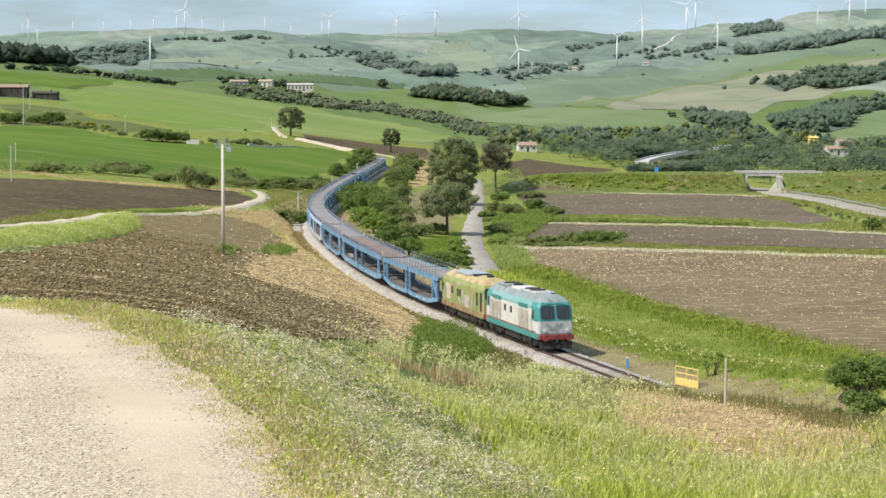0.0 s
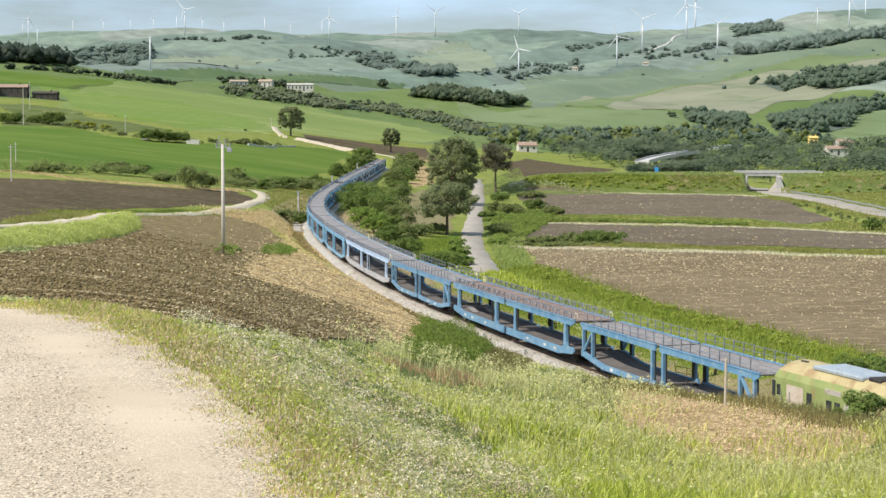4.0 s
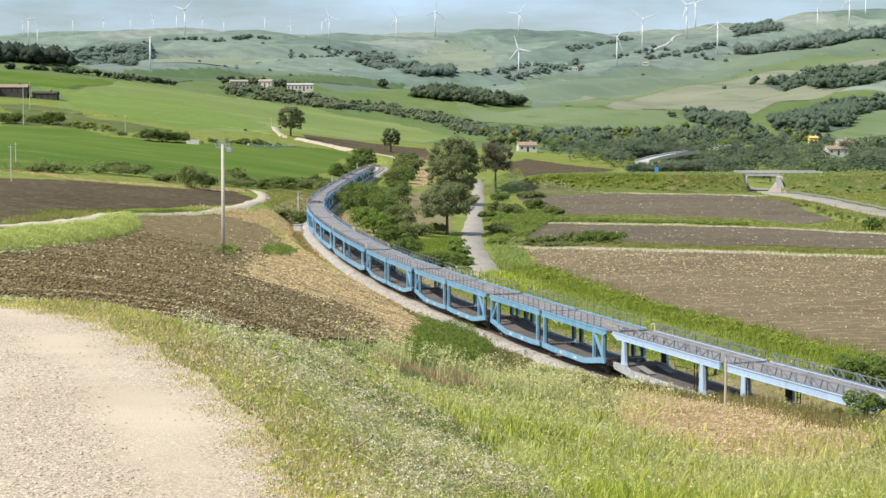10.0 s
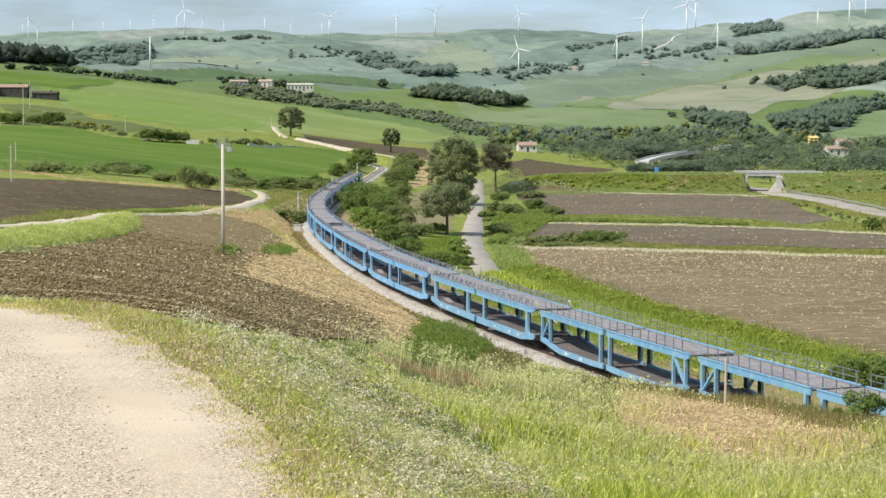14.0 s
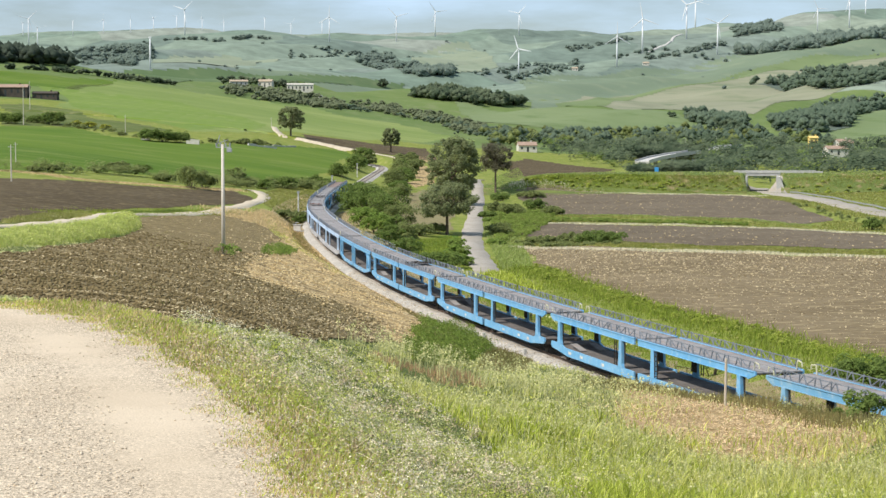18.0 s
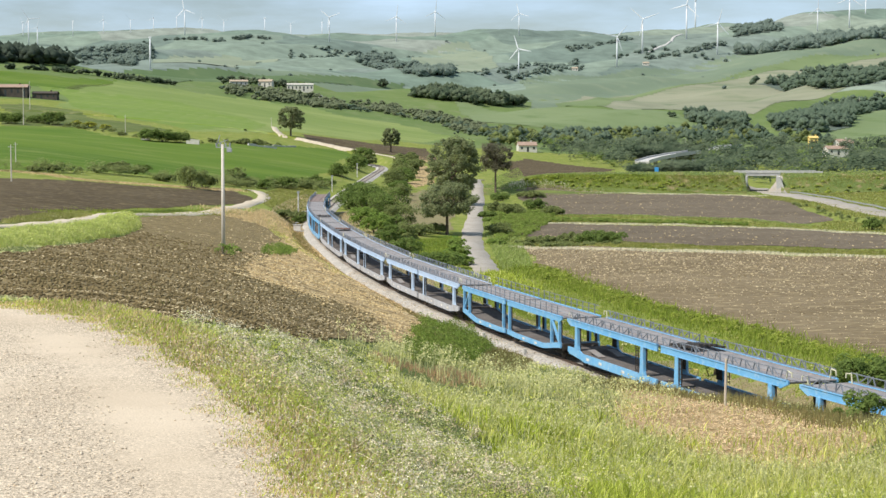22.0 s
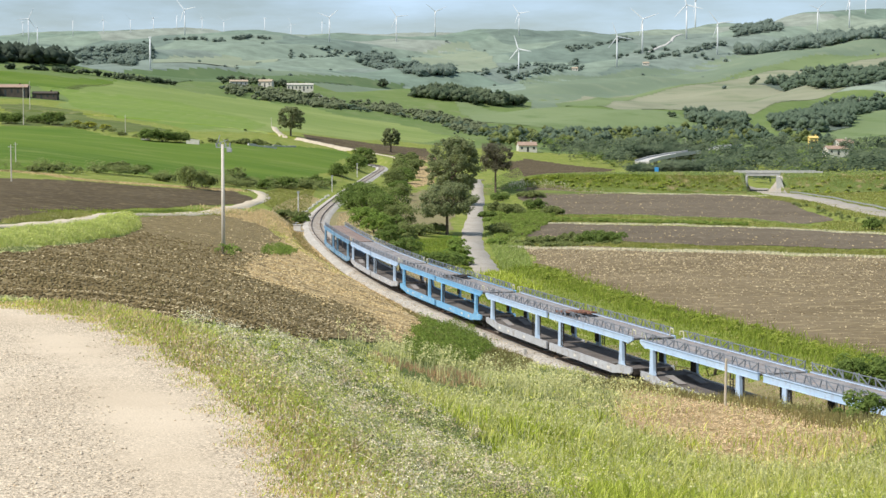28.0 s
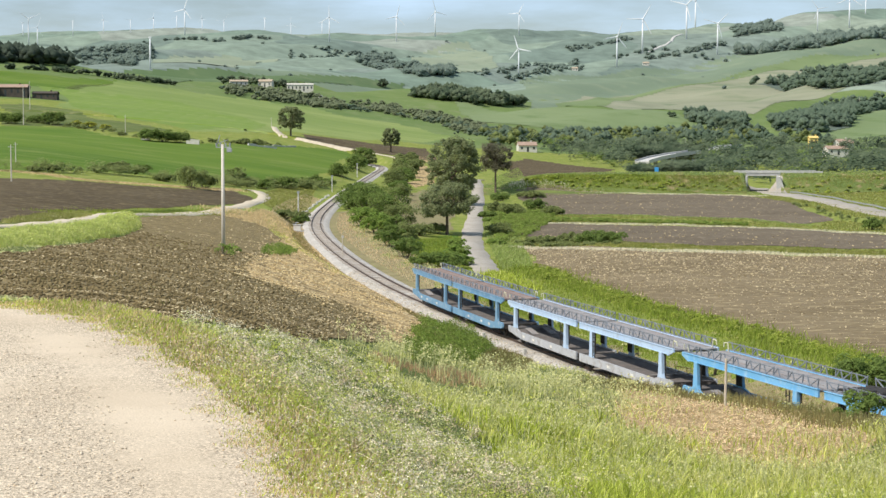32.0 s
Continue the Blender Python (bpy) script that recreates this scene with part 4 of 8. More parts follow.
def wheelset(parent, x, r=0.46):
    bm = bmesh.new()
    for y in (-0.75, 0.75):
        tube(bm, (x, y - 0.065, r), (x, y + 0.065, r), r, seg=20)
        tube(bm, (x, y - 0.09, r), (x, y - 0.065, r), r * 0.35, seg=12)
        tube(bm, (x, y + 0.065, r), (x, y + 0.09, r), r * 0.35, seg=12)
    tube(bm, (x, -1.05, r), (x, 1.05, r), 0.08, seg=8)
    part("wheelset", bm, M["under"], parent)


def lattice(length, y, z0, z1, bay, mat, parent, x0=None):
    bm = bmesh.new()
    x0 = -length / 2 if x0 is None else x0
    n = max(2, round(length / bay))
    bar(bm, (x0, y, z0 + 0.04), (x0 + length, y, z0 + 0.04), 0.06)
    bar(bm, (x0 + 0.1, y, z1 - 0.05), (x0 + length, y, z1 - 0.05), 0.04)
    for k in range(n):
        xa, xb = x0 + length * k / n, x0 + length * (k + 1) / n
        lean = 0.25 if k % 2 else -0.1
        bar(bm, (xa, y, z0), (xa + lean, y, z1), 0.05)
        if k % 3 != 1:
            bar(bm, (xa + lean, y, z1), (xb, y, z0 + 0.05), 0.045)
    part("guard_lattice", bm, mat, parent)


def unit_b(paint):
    """Half of a long two-part car carrier; the coupling end is at +x."""
    L = 15.25
    h = L / 2
    thing = new("car_carrier_wagon")
    top = M[{"blue_rust": "blue"}.get(paint, paint)]
    low = M["grey"] if paint == "lilac" else top
    deck = M["deck_rust"] if paint == "blue_rust" else M["deck"]
    for y in (-1.42, 1.42):
        s = 1 if y > 0 else -1
        sill = bmesh.new()
        prism(sill, [(-h + 0.15, 0.5), (h - 3.3, 0.5), (h - 2.4, 0.62), (h - 0.5, 0.78), (h - 0.25, 0.95), (h - 0.3, 1.22), (h - 2.2, 1.22), (h - 2.9, 1.02), (-h + 0.15, 1.02)], y - 0.06, y + 0.06)
        for x in np.arange(-h + 1.2, h - 3, 2.1):
            box(sill, x, x + 0.06, y + s * 0.04, y + s * 0.075, 0.55, 0.98)
        sill_ob = part("lower_sill", sill, low, thing)
        beam = bmesh.new()
        prism(beam, [(-h + 0.12, 2.76), (h - 1.4, 2.76), (h - 0.9, 2.66), (h - 0.5, 2.8), (h - 0.1, 2.95), (h - 0.1, 3.14), (-h + 0.12, 3.14)], y - 0.05, y + 0.05)
        box(beam, -h + 0.12, h - 0.3, y - 0.09, y + 0.09, 3.1, 3.15)
        box(beam, -h + 0.12, h - 1.0, y - 0.08, y + 0.08, 2.73, 2.77)
        part("upper_beam", beam, top, thing)
        for x, z0 in ((-h + 2.3, 1.02), (h - 1.9, 1.22)):
            p = bmesh.new()
            prism(p, [(x - 0.3, z0), (x + 0.3, z0), (x + 0.19, 2.74), (x - 0.19, 2.74)], y - 0.09, y + 0.09)
            prism(p, [(x - 0.42, z0), (x + 0.42, z0), (x + 0.3, z0 + 0.25), (x - 0.3, z0 + 0.25)], y - 0.07, y + 0.07)
            part("post", p, top, thing)
        # added dark liner: the upper deck's shade, put into colour on inner post faces
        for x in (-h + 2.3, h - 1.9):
            part("post_bracket", boxed(x - 0.33, x + 0.33, min(y - s * 0.1, y - s * 0.16), max(y - s * 0.1, y - s * 0.16), 1.26, 2.72), M["under"], thing, "dark inner liner standing in for shade on the post")
        lattice(L - 0.6, y * 0.98, 3.14, 3.66, 0.72, M["railing"], thing)
        hoop = bmesh.new()
        bar(hoop, (h - 0.6, y * 0.9, 3.1), (h - 0.5, y * 0.9, 3.6), 0.05)
        bar(hoop, (h - 0.5, y * 0.9, 3.6), (h - 0.05, y * 0.9, 3.55), 0.05)
        bar(hoop, (h - 0.05, y * 0.9, 3.55), (h - 0.02, y * 0.9, 3.3), 0.05)
        part("end_hoop", hoop, M["cream_bar"], thing, "pale cream bent handrail")
        tread = bmesh.new()
        for k in range(5):
            box(tread, -h + 2.75, -h + 3.1, y + s * 0.1, y + s * 0.16, 1.2 + 0.3 * k, 1.24 + 0.3 * k)
        box(tread, -h + 2.74, -h + 2.77, y + s * 0.09, y + s * 0.15, 1.1, 2.7)
        box(tread, -h + 3.08, -h + 3.11, y + s * 0.09, y + s * 0.15, 1.1, 2.7)
        part("ladder", tread, M["under"], thing)
        for x in (-2.6, 1.2, 3.4):
            plate = boxed(x, x + 0.5, min(y + s * 0.055, y + s * 0.07), max(y + s * 0.055, y + s * 0.07), 0.68, 0.85)
            part("lettering_plate", plate, M["loco_white"], sill_ob, "small white lettering bars")
    d = bmesh.new()
    box(d, -h + 0.12, h - 0.12, -1.38, 1.38, 3.03, 3.09)
    for x in np.arange(-h + 0.6, h - 0.3, 1.0):
        box(d, x, x + 0.08, -1.36, 1.36, 2.9, 3.03)
    for y in (-1.1, -0.45, 0.45, 1.1):
        box(d, -h + 0.3, h - 0.3, y - 0.03, y + 0.03, 3.09, 3.13)
    part("upper_deck", d, deck, thing)
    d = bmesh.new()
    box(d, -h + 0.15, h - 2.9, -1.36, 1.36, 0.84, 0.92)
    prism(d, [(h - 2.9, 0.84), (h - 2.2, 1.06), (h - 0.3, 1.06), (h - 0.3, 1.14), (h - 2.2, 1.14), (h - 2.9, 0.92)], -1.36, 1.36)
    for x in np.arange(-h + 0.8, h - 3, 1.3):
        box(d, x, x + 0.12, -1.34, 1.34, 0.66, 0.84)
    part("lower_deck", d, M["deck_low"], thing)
    ramp = bmesh.new()
    prism(ramp, [(h - 4.6, 0.96), (h - 2.7, 1.22), (h - 2.7, 1.26), (h - 4.6, 1.0)], -0.95, -0.45)
    prism(ramp, [(h - 4.6, 0.96), (h - 2.7, 1.22), (h - 2.7, 1.26), (h - 4.6, 1.0)], 0.45, 0.95)
    part("wheel_ramp", ramp, M["deck"], thing)
    wheelset(thing, h - 1.75)
    if True:
        wheelset(thing, -h + 0.6)
    for y in (-1.05, 1.05):
        part("axle_guard", boxed(h - 2.5, h - 1.0, y - 0.08, y + 0.08, 0.42, 0.6), M["under"], thing)
        part("axle_guard", boxed(-h + 0.1, -h + 1.2, y - 0.08, y + 0.08, 0.42, 0.6), M["under"], thing)
    end = boxed(h - 0.35, h - 0.22, -1.3, 1.3, 0.75, 1.15)
    bar(end, (h - 0.3, 0, 1.0), (h + 0.44, 0, 0.92), 0.14)
    end_ob = part("end_beam", end, M["under"], thing)
    part("air_tank", tube(bmesh.new(), (-h + 2.6, -0.6, 0.62), (-h + 4.0, -0.6, 0.62), 0.17, seg=10), M["under"], thing)
    for y in (-0.87, 0.87):
        b = bmesh.new()
        tube(b, (h - 0.3, y, 1.0), (h + 0.36, y, 1.0), 0.1, seg=10)
        tube(b, (h + 0.36, y, 1.0), (h + 0.42, y, 1.0), 0.22, seg=14)
        part("buffer", b, M["under"], end_ob)
    return thing


def unit_a(paint):
    """Half of a short braced car carrier with a bellied lower frame."""
    L = 12.5
    h = L / 2
    thing = new("car_carrier_wagon")
    top = M[paint]
    for y in (-1.42, 1.42):
        s = 1 if y > 0 else -1
        sill = bmesh.new()
        lower = [(-h + 0.12, 0.52), (-h + 2, 0.45), (h - 4.2, 0.45), (h - 2.8, 0.6), (h - 1.4, 0.8), (h - 0.3, 0.92)]
        upper = [(h - 0.3, 1.3), (h - 1.5, 1.16), (h - 2.9, 0.96), (h - 4.3, 0.8), (-h + 2, 0.8), (-h + 0.12, 0.88)]
        prism(sill, lower + upper, y - 0.06, y + 0.06)
        sill_ob = part("lower_sill", sill, top, thing)
        beam = bmesh.new()
        prism(beam, [(-h + 0.12, 2.72), (h - 0.5, 2.72), (h - 0.1, 2.9), (h - 0.1, 3.12), (-h + 0.12, 3.12)], y - 0.05, y + 0.05)
        box(beam, -h + 0.12, h - 0.2, y - 0.085, y + 0.085, 3.08, 3.13)
        part("upper_beam", beam, top, thing)
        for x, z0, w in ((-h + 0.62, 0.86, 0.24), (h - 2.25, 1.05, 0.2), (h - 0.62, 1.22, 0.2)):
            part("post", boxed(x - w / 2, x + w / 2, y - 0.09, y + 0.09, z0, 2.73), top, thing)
            # same added liner, deck shade painted on the post's inner face
            part("post_bracket", boxed(x - w / 2 - 0.06, x + w / 2 + 0.06, min(y - s * 0.1, y - s * 0.16), max(y - s * 0.1, y - s * 0.16), z0 + 0.02, 2.72), M["under"], thing, "dark inner liner standing in for shade on the post")
        b = bmesh.new()
        bar(b, (h - 2.15, y, 2.68), (h - 0.72, y, 1.3), 0.15, 0.13)
        part("diagonal_brace", b, top, thing)
        rails = bmesh.new()
        for x in np.arange(-h + 0.5, h - 0.2, 1.2):
            bar(rails, (x, y * 0.98, 3.1), (x + 0.05, y * 0.98, 3.82), 0.05)
        bar(rails, (-h + 0.3, y * 0.98, 3.45), (h - 0.3, y * 0.98, 3.45), 0.028)
        bar(rails, (-h + 0.3, y * 0.98, 3.78), (h - 0.3, y * 0.98, 3.78), 0.03)
        part("guard_rail", rails, M["railing"], thing)
        for x in (-2.4, 0.4):
            plate = boxed(x, x + 0.5, min(y + s * 0.055, y + s * 0.07), max(y + s * 0.055, y + s * 0.07), 0.55, 0.72)
            part("lettering_plate", plate, M["loco_white"], sill_ob, "small white lettering bars")
    d = bmesh.new()
    box(d, -h + 0.12, h - 0.12, -1.38, 1.38, 3.0, 3.06)
    for x in np.arange(-h + 0.6, h - 0.3, 1.0):
        box(d, x, x + 0.08, -1.36, 1.36, 2.86, 3.0)
    for y in (-1.0, -0.4, 0.4, 1.0):
        box(d, -h + 0.3, h - 0.3, y - 0.04, y + 0.04, 3.06, 3.1)
    part("upper_deck", d, M["deck"], thing)
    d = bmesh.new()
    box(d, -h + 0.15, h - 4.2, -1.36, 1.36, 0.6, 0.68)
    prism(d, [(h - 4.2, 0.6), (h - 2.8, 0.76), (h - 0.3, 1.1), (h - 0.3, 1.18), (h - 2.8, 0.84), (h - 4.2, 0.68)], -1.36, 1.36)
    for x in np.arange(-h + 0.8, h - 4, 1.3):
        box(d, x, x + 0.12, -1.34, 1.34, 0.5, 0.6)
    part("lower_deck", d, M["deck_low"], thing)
    wheelset(thing, h - 1.5)
    wheelset(thing, -h + 0.55, 0.4)
    for y in (-1.05, 1.05):
        part("axle_guard", boxed(h - 2.2, h - 0.8, y - 0.08, y + 0.08, 0.42, 0.66), M["under"], thing)
        part("axle_guard", boxed(-h + 0.1, -h + 1.1, y - 0.08, y + 0.08, 0.36, 0.52), M["under"], thing)
    end = boxed(h - 0.35, h - 0.22, -1.3, 1.3, 0.75, 1.2)
    bar(end, (h - 0.3, 0, 1.0), (h + 0.44, 0, 0.92), 0.14)
    end_ob = part("end_beam", end, M["under"], thing)
    for y in (-0.87, 0.87):
        b = bmesh.new()
        tube(b, (h - 0.3, y, 1.0), (h + 0.36, y, 1.0), 0.1, seg=10)
        tube(b, (h + 0.36, y, 1.0), (h + 0.42, y, 1.0), 0.22, seg=14)
        part("buffer", b, M["under"], end_ob)
    return thing


LOOK = {"sky_blue": "sky-blue", "blue": "faded blue", "blue_rust": "faded blue, rusty-decked", "lilac": "pale sky-blue and grey", "bright": "bright blue"}


def build_wagons():
    made = {}
    at = FRONT + 2 * LOCO
    for kind, paint in zip(CONSIST, PAINT):
        pitch = LENGTH[kind]
        key = (kind, paint)
        for half in (0, 1):
            if key not in made:
                ob = (unit_b if kind == "B" else unit_a)(paint)
                shape = "empty car carrier unit with " + ("plain posts" if kind == "B" else "diagonal end braces")
                tagged(ob, LOOK[paint] + " " + shape, "railway wagon", group="car carrier train")
                made[key] = ob
            else:
                ob = copy_thing(made[key], Matrix.Identity(4))
            size = 15.25 if kind == "B" else 12.5
            centre = at + (0.45 + size / 2 if half == 0 else pitch - 0.45 - size / 2)
            MOVING.append((ob, centre, half == 1, size * 0.36))
        at += pitch


build_wagons()


# ---------------------------------------------------------------- locomotives
def panel(bm, corners, thick):
    c = [Vector(p) for p in corners]
    n = (c[1] - c[0]).cross(c[2] - c[0]).normalized() * thick
    a = [bm.verts.new(p - n * 0.3) for p in c]
    b = [bm.verts.new(p + n) for p in c]
    bm.faces.new(a[::-1])
    bm.faces.new(b)
    k = len(c)
    for i in range(k):
        bm.faces.new((a[i], a[(i + 1) % k], b[(i + 1) % k], b[i]))
    return bm


LX = 6.62


def end_x(z):
    """Where the cab front stands at a height: upright below the windows, raked above."""
    return LX - max(0.0, z - 2.25) * 0.24 - max(0.0, z - 3.45) * 0.9


SHELL = [(-1, 0.84), (-0.988, 0.9), (-0.965, 0.955), (-0.93, 0.99), (-0.88, 1.0), (0.88, 1.0), (0.93, 0.99), (0.965, 0.955), (0.988, 0.9), (1, 0.84)]


def skin(profile, closed_top, stations=SHELL, grow=0.0):
    """A band of the loco's shell, from its side profile (half width, height)."""
    bm = bmesh.new()
    rows = []
    for f, pinch in stations:
        for sgn in (1, -1):
            row = []
            for w, z in profile:
                row.append(bm.verts.new((f * (end_x(z) + grow), sgn * (w * pinch + grow), z)))
            rows.append(row)
    left, right = rows[0::2], rows[1::2]
    for side in (left, right):
        for a, b in zip(side[:-1], side[1:]):
            for i in range(len(profile) - 1):
                bm.faces.new((a[i], b[i], b[i + 1], a[i + 1]))
    for k in (0, -1):
        for i in range(len(profile) - 1):
            bm.faces.new((left[k][i], left[k][i + 1], right[k][i + 1], right[k][i]))
    if closed_top:
        for (a, b), (c, d) in zip(zip(left[:-1], left[1:]), zip(right[:-1], right[1:])):
            bm.faces.new((a[-1], b[-1], d[-1], c[-1]))
    bmesh.ops.recalc_face_normals(bm, faces=bm.faces[:])
    return bm


def locomotive(kind):
    old = kind == "old"
    thing = new("diesel_locomotive")
    white, green = M["old_green" if old else "loco_white"], M["old_yellow" if old else "loco_green"]
    low = M["old_orange" if old else "loco_green"]
    part("frame_band", skin([(1.36, 0.86), (1.4, 0.95), (1.4, 1.32)], False), low, thing, "faded orange band" if old else "sea-green band")
    part("body", skin([(1.4, 1.32), (1.4, 3.02)], False), white, thing)
    part("upper_band", skin([(1.4, 3.02), (1.39, 3.2), (1.24, 3.55)], False), M["loco_shoulder"] if not old else M["old_green"], thing)
    part("roof", skin([(1.24, 3.55), (0.98, 3.84), (0.55, 4.02), (0.0001, 4.08)], False), M["old_yellow"] if old else M["loco_roof"], thing, "ochre roof" if old else "pale green roof", True)
    part("floor_plate", boxed(-6.4, 6.4, -1.3, 1.3, 0.84, 0.9), M["under"], thing)
    for e in (1, -1):
        # cab front: grey nose, surround, two windscreens
        def fx(z, out=0.0):
            return e * (end_x(z) + out)
        cab = [(f * e, p) for f, p in SHELL[5:]]
        nose = skin([(1.4, 1.3), (1.4, 2.2)], False, cab[2:], 0.012)
        part("nose_panel", nose, M["old_yellow"] if old else M["loco_grey"], thing, "ochre nose" if old else "silver-grey nose")
        part("window_surround", skin([(1.4, 2.2), (1.4, 3.02), (1.39, 3.2), (1.24, 3.55)], False, [(0.8 * e, 1.0)] + cab, 0.014), white if old else green, thing, "raked cab front round the windscreens")
        for y0, y1 in ((-1.12, -0.1), (0.1, 1.12)):
            w = bmesh.new()
            lo, hi, c = 2.36, 3.24, 0.1
            ring = [(y0 + c, lo), (y1 - c, lo), (y1, lo + c), (y1, hi - c), (y1 - c, hi), (y0 + c, hi), (y0, hi - c), (y0, lo + c)]
            panel(w, [(fx(zz, 0.03), yy * e, zz) for yy, zz in ring], 0.02)
            screen = part("windscreen", w, M["glass_dark"], thing, "dark raked windscreen")
            wipe = bmesh.new()
            bar(wipe, (fx(2.3, 0.07), (y0 + y1) / 2, 2.3), (fx(3.0, 0.07), (y0 + y1) / 2 + 0.15, 3.0), 0.025)
            part("wiper", wipe, M["under"], screen)
        visor = bmesh.new()
        bar(visor, (fx(3.36, 0.06), -1.08, 3.3), (fx(3.44, 0.06), -0.5, 3.42), 0.07)
        bar(visor, (fx(3.44, 0.06), -0.5, 3.42), (fx(3.44, 0.06), 0.5, 3.42), 0.07)
        bar(visor, (fx(3.44, 0.06), 0.5, 3.42), (fx(3.36, 0.06), 1.08, 3.3), 0.07)
        part("visor", visor, M["old_yellow"] if old else M["loco_deep"], thing, "arched brow over the windscreens")
        for y in (-0.85, 0.85, 0.0):
            lamp = bmesh.new()
            z = 1.55 if y else 3.36
            tube(lamp, (fx(z, 0.0), y, z), (fx(z, 0.07), y, z), 0.12 if y else 0.09, seg=14)
            part("headlight", lamp, M["lamp"], thing, "round headlight")
        if not old:
            mark = bmesh.new()
            x = fx(1.8, 0.035)
            for k, (ya, za, yb, zb) in enumerate(((-0.75, 2.05, -0.1, 1.6), (0.5, 2.1, -0.05, 1.6), (0.15, 2.02, -0.1, 1.75), (-0.55, 1.75, -0.2, 1.55), (-0.02, 1.48, 0.16, 1.48))):
                bar(mark, (x, ya, za), (x, yb, zb), 0.02, 0.15 if k < 4 else 0.12)
            part("emblem", mark, M["steel"], thing, "dark winged stripes")
        beam = bmesh.new()
        box(beam, min(e * 6.55, e * 6.78), max(e * 6.55, e * 6.78), -1.33, 1.33, 0.86, 1.24, 0.04)
        front = part("buffer_beam", beam, M["old_orange"] if old else M["red"], thing, "red buffer beam")
        for y in (-0.88, 0.88):
            b = bmesh.new()
            tube(b, (e * 6.75, y, 1.05), (e * 7.0, y, 1.05), 0.1, seg=10)
            tube(b, (e * 6.98, y, 1.05), (e * 7.05, y, 1.05), 0.24, seg=16)
            part("buffer", b, M["red"] if not old else M["old_orange"], front)
        for y in (-0.55, -0.4, 0.4, 0.55):
            part("brake_hose", bar(bmesh.new(), (e * 6.8, y, 0.95), (e * 6.9, y, 0.5), 0.05), M["under"], front)
        part("coupling_hook", bar(bmesh.new(), (e * 6.75, 0, 1.0), (e * 7.0, 0, 0.7), 0.12), M["under"], front)
        plough = bmesh.new()
        panel(plough, [(e * 6.7, -1.25 * e, 0.2), (e * 6.7, 1.25 * e, 0.2), (e * 6.55, 1.25 * e, 0.7), (e * 6.55, -1.25 * e, 0.7)], 0.04)
        part("track_guard", plough, M["under"], thing)
        # bogie
        bogie = bmesh.new()
        for y in (-1.12, 1.12):
            box(bogie, e * 4.2 - 1.9, e * 4.2 + 1.9, y - 0.09, y + 0.09, 0.5, 0.85, 0.03)
            for dx in (-1.2, 1.2):
                box(bogie, e * 4.2 + dx - 0.24, e * 4.2 + dx + 0.24, y - 0.14, y + 0.14, 0.32, 0.72, 0.03)
            for dx in (-0.5, 0, 0.5):
                tube(bogie, (e * 4.2 + dx, y, 0.35), (e * 4.2 + dx, y, 0.85), 0.12, seg=8)
        truck = part("bogie", bogie, M["under"], thing)
        for dx in (-1.2, 1.2):
            wheelset(truck, e * 4.2 + dx, 0.52)
    tank = boxed(-1.9, 1.9, -1.2, 1.2, 0.3, 0.84, 0.06)
    part("fuel_tank", tank, M["under"], thing)
    for s in (-1, 1):
        y = s * 1.405
        for x0, x1, count in ((-5.0, -2.2, 3), (2.1, 4.35, 2)):
            if old:
                continue
            lou = bmesh.new()
            for k in range(count):
                xa, xb = x0 + (x1 - x0) * k / count, x0 + (x1 - x0) * (k + 1) / count
                box(lou, xa + 0.04, xb - 0.04, min(y, y + s * 0.04), max(y, y + s * 0.04), 1.42, 2.84)
                for q in range(12):
                    zz = 1.5 + q * 0.108
                    box(lou, xa + 0.09, xb - 0.09, min(y, y + s * 0.052), max(y, y + s * 0.052), zz, zz + 0.05)
            part("louvre_panel", lou, M["louvre"] if not old else M["old_yellow"], thing, "dusty ribbed louvre panel")
            for k in range(count if count == 3 else 1):
                wide = (x1 - x0) / (3 if count == 3 else 1)
                xa, xb = x0 + wide * k + 0.05, x0 + wide * (k + 1) - 0.05
                g = bmesh.new()
                panel(g, [(xa, s * 1.405, 2.92), (xb, s * 1.405, 2.92), (xb, s * 1.38, 3.24), (xa, s * 1.38, 3.24)][::s], 0.03)
                part("roof_grille", g, M["loco_deep"], thing, "dark sea-green intake grille")
        for x0, x1, z0, z1 in ((5.45, 5.8, 2.35, 2.95), (-5.8, -5.45, 2.35, 2.95), (-1.4, -1.0, 2.25, 2.75), (0.1, 0.5, 2.25, 2.75)) if not old else ((6.0, 6.3, 2.2, 3.0), (5.5, 5.85, 2.3, 2.85), (2.5, 2.95, 2.2, 2.8), (0.7, 1.15, 2.1, 2.7), (-0.05, 0.4, 2.1, 2.7), (-5.4, -4.9, 1.9, 2.9), (-6.4, -6.1, 1.5, 3.0)):
            w = bmesh.new()
            box(w, x0, x1, min(y, y + s * 0.026), max(y, y + s * 0.026), z0, z1, 0.0)
            part("side_window", w, M["glass_dark"], thing)
        for x in (-4.95, 4.65):
            d = bmesh.new()
            box(d, x, x + 0.62, min(y, y + s * 0.012), max(y, y + s * 0.012), 1.4, 3.0)
            part("cab_door", d, white, thing)
            for xx in (x - 0.1, x + 0.72):
                part("hand_rail", bar(bmesh.new(), (xx, y + s * 0.06, 1.2), (xx, y + s * 0.06, 2.6), 0.03), M["steel"], thing)
            for k in range(3):
                part("cab_step", boxed(x + 0.05, x + 0.55, min(s * 1.25, s * 1.42), max(s * 1.25, s * 1.42), 0.35 + 0.22 * k, 0.39 + 0.22 * k), M["under"], thing)
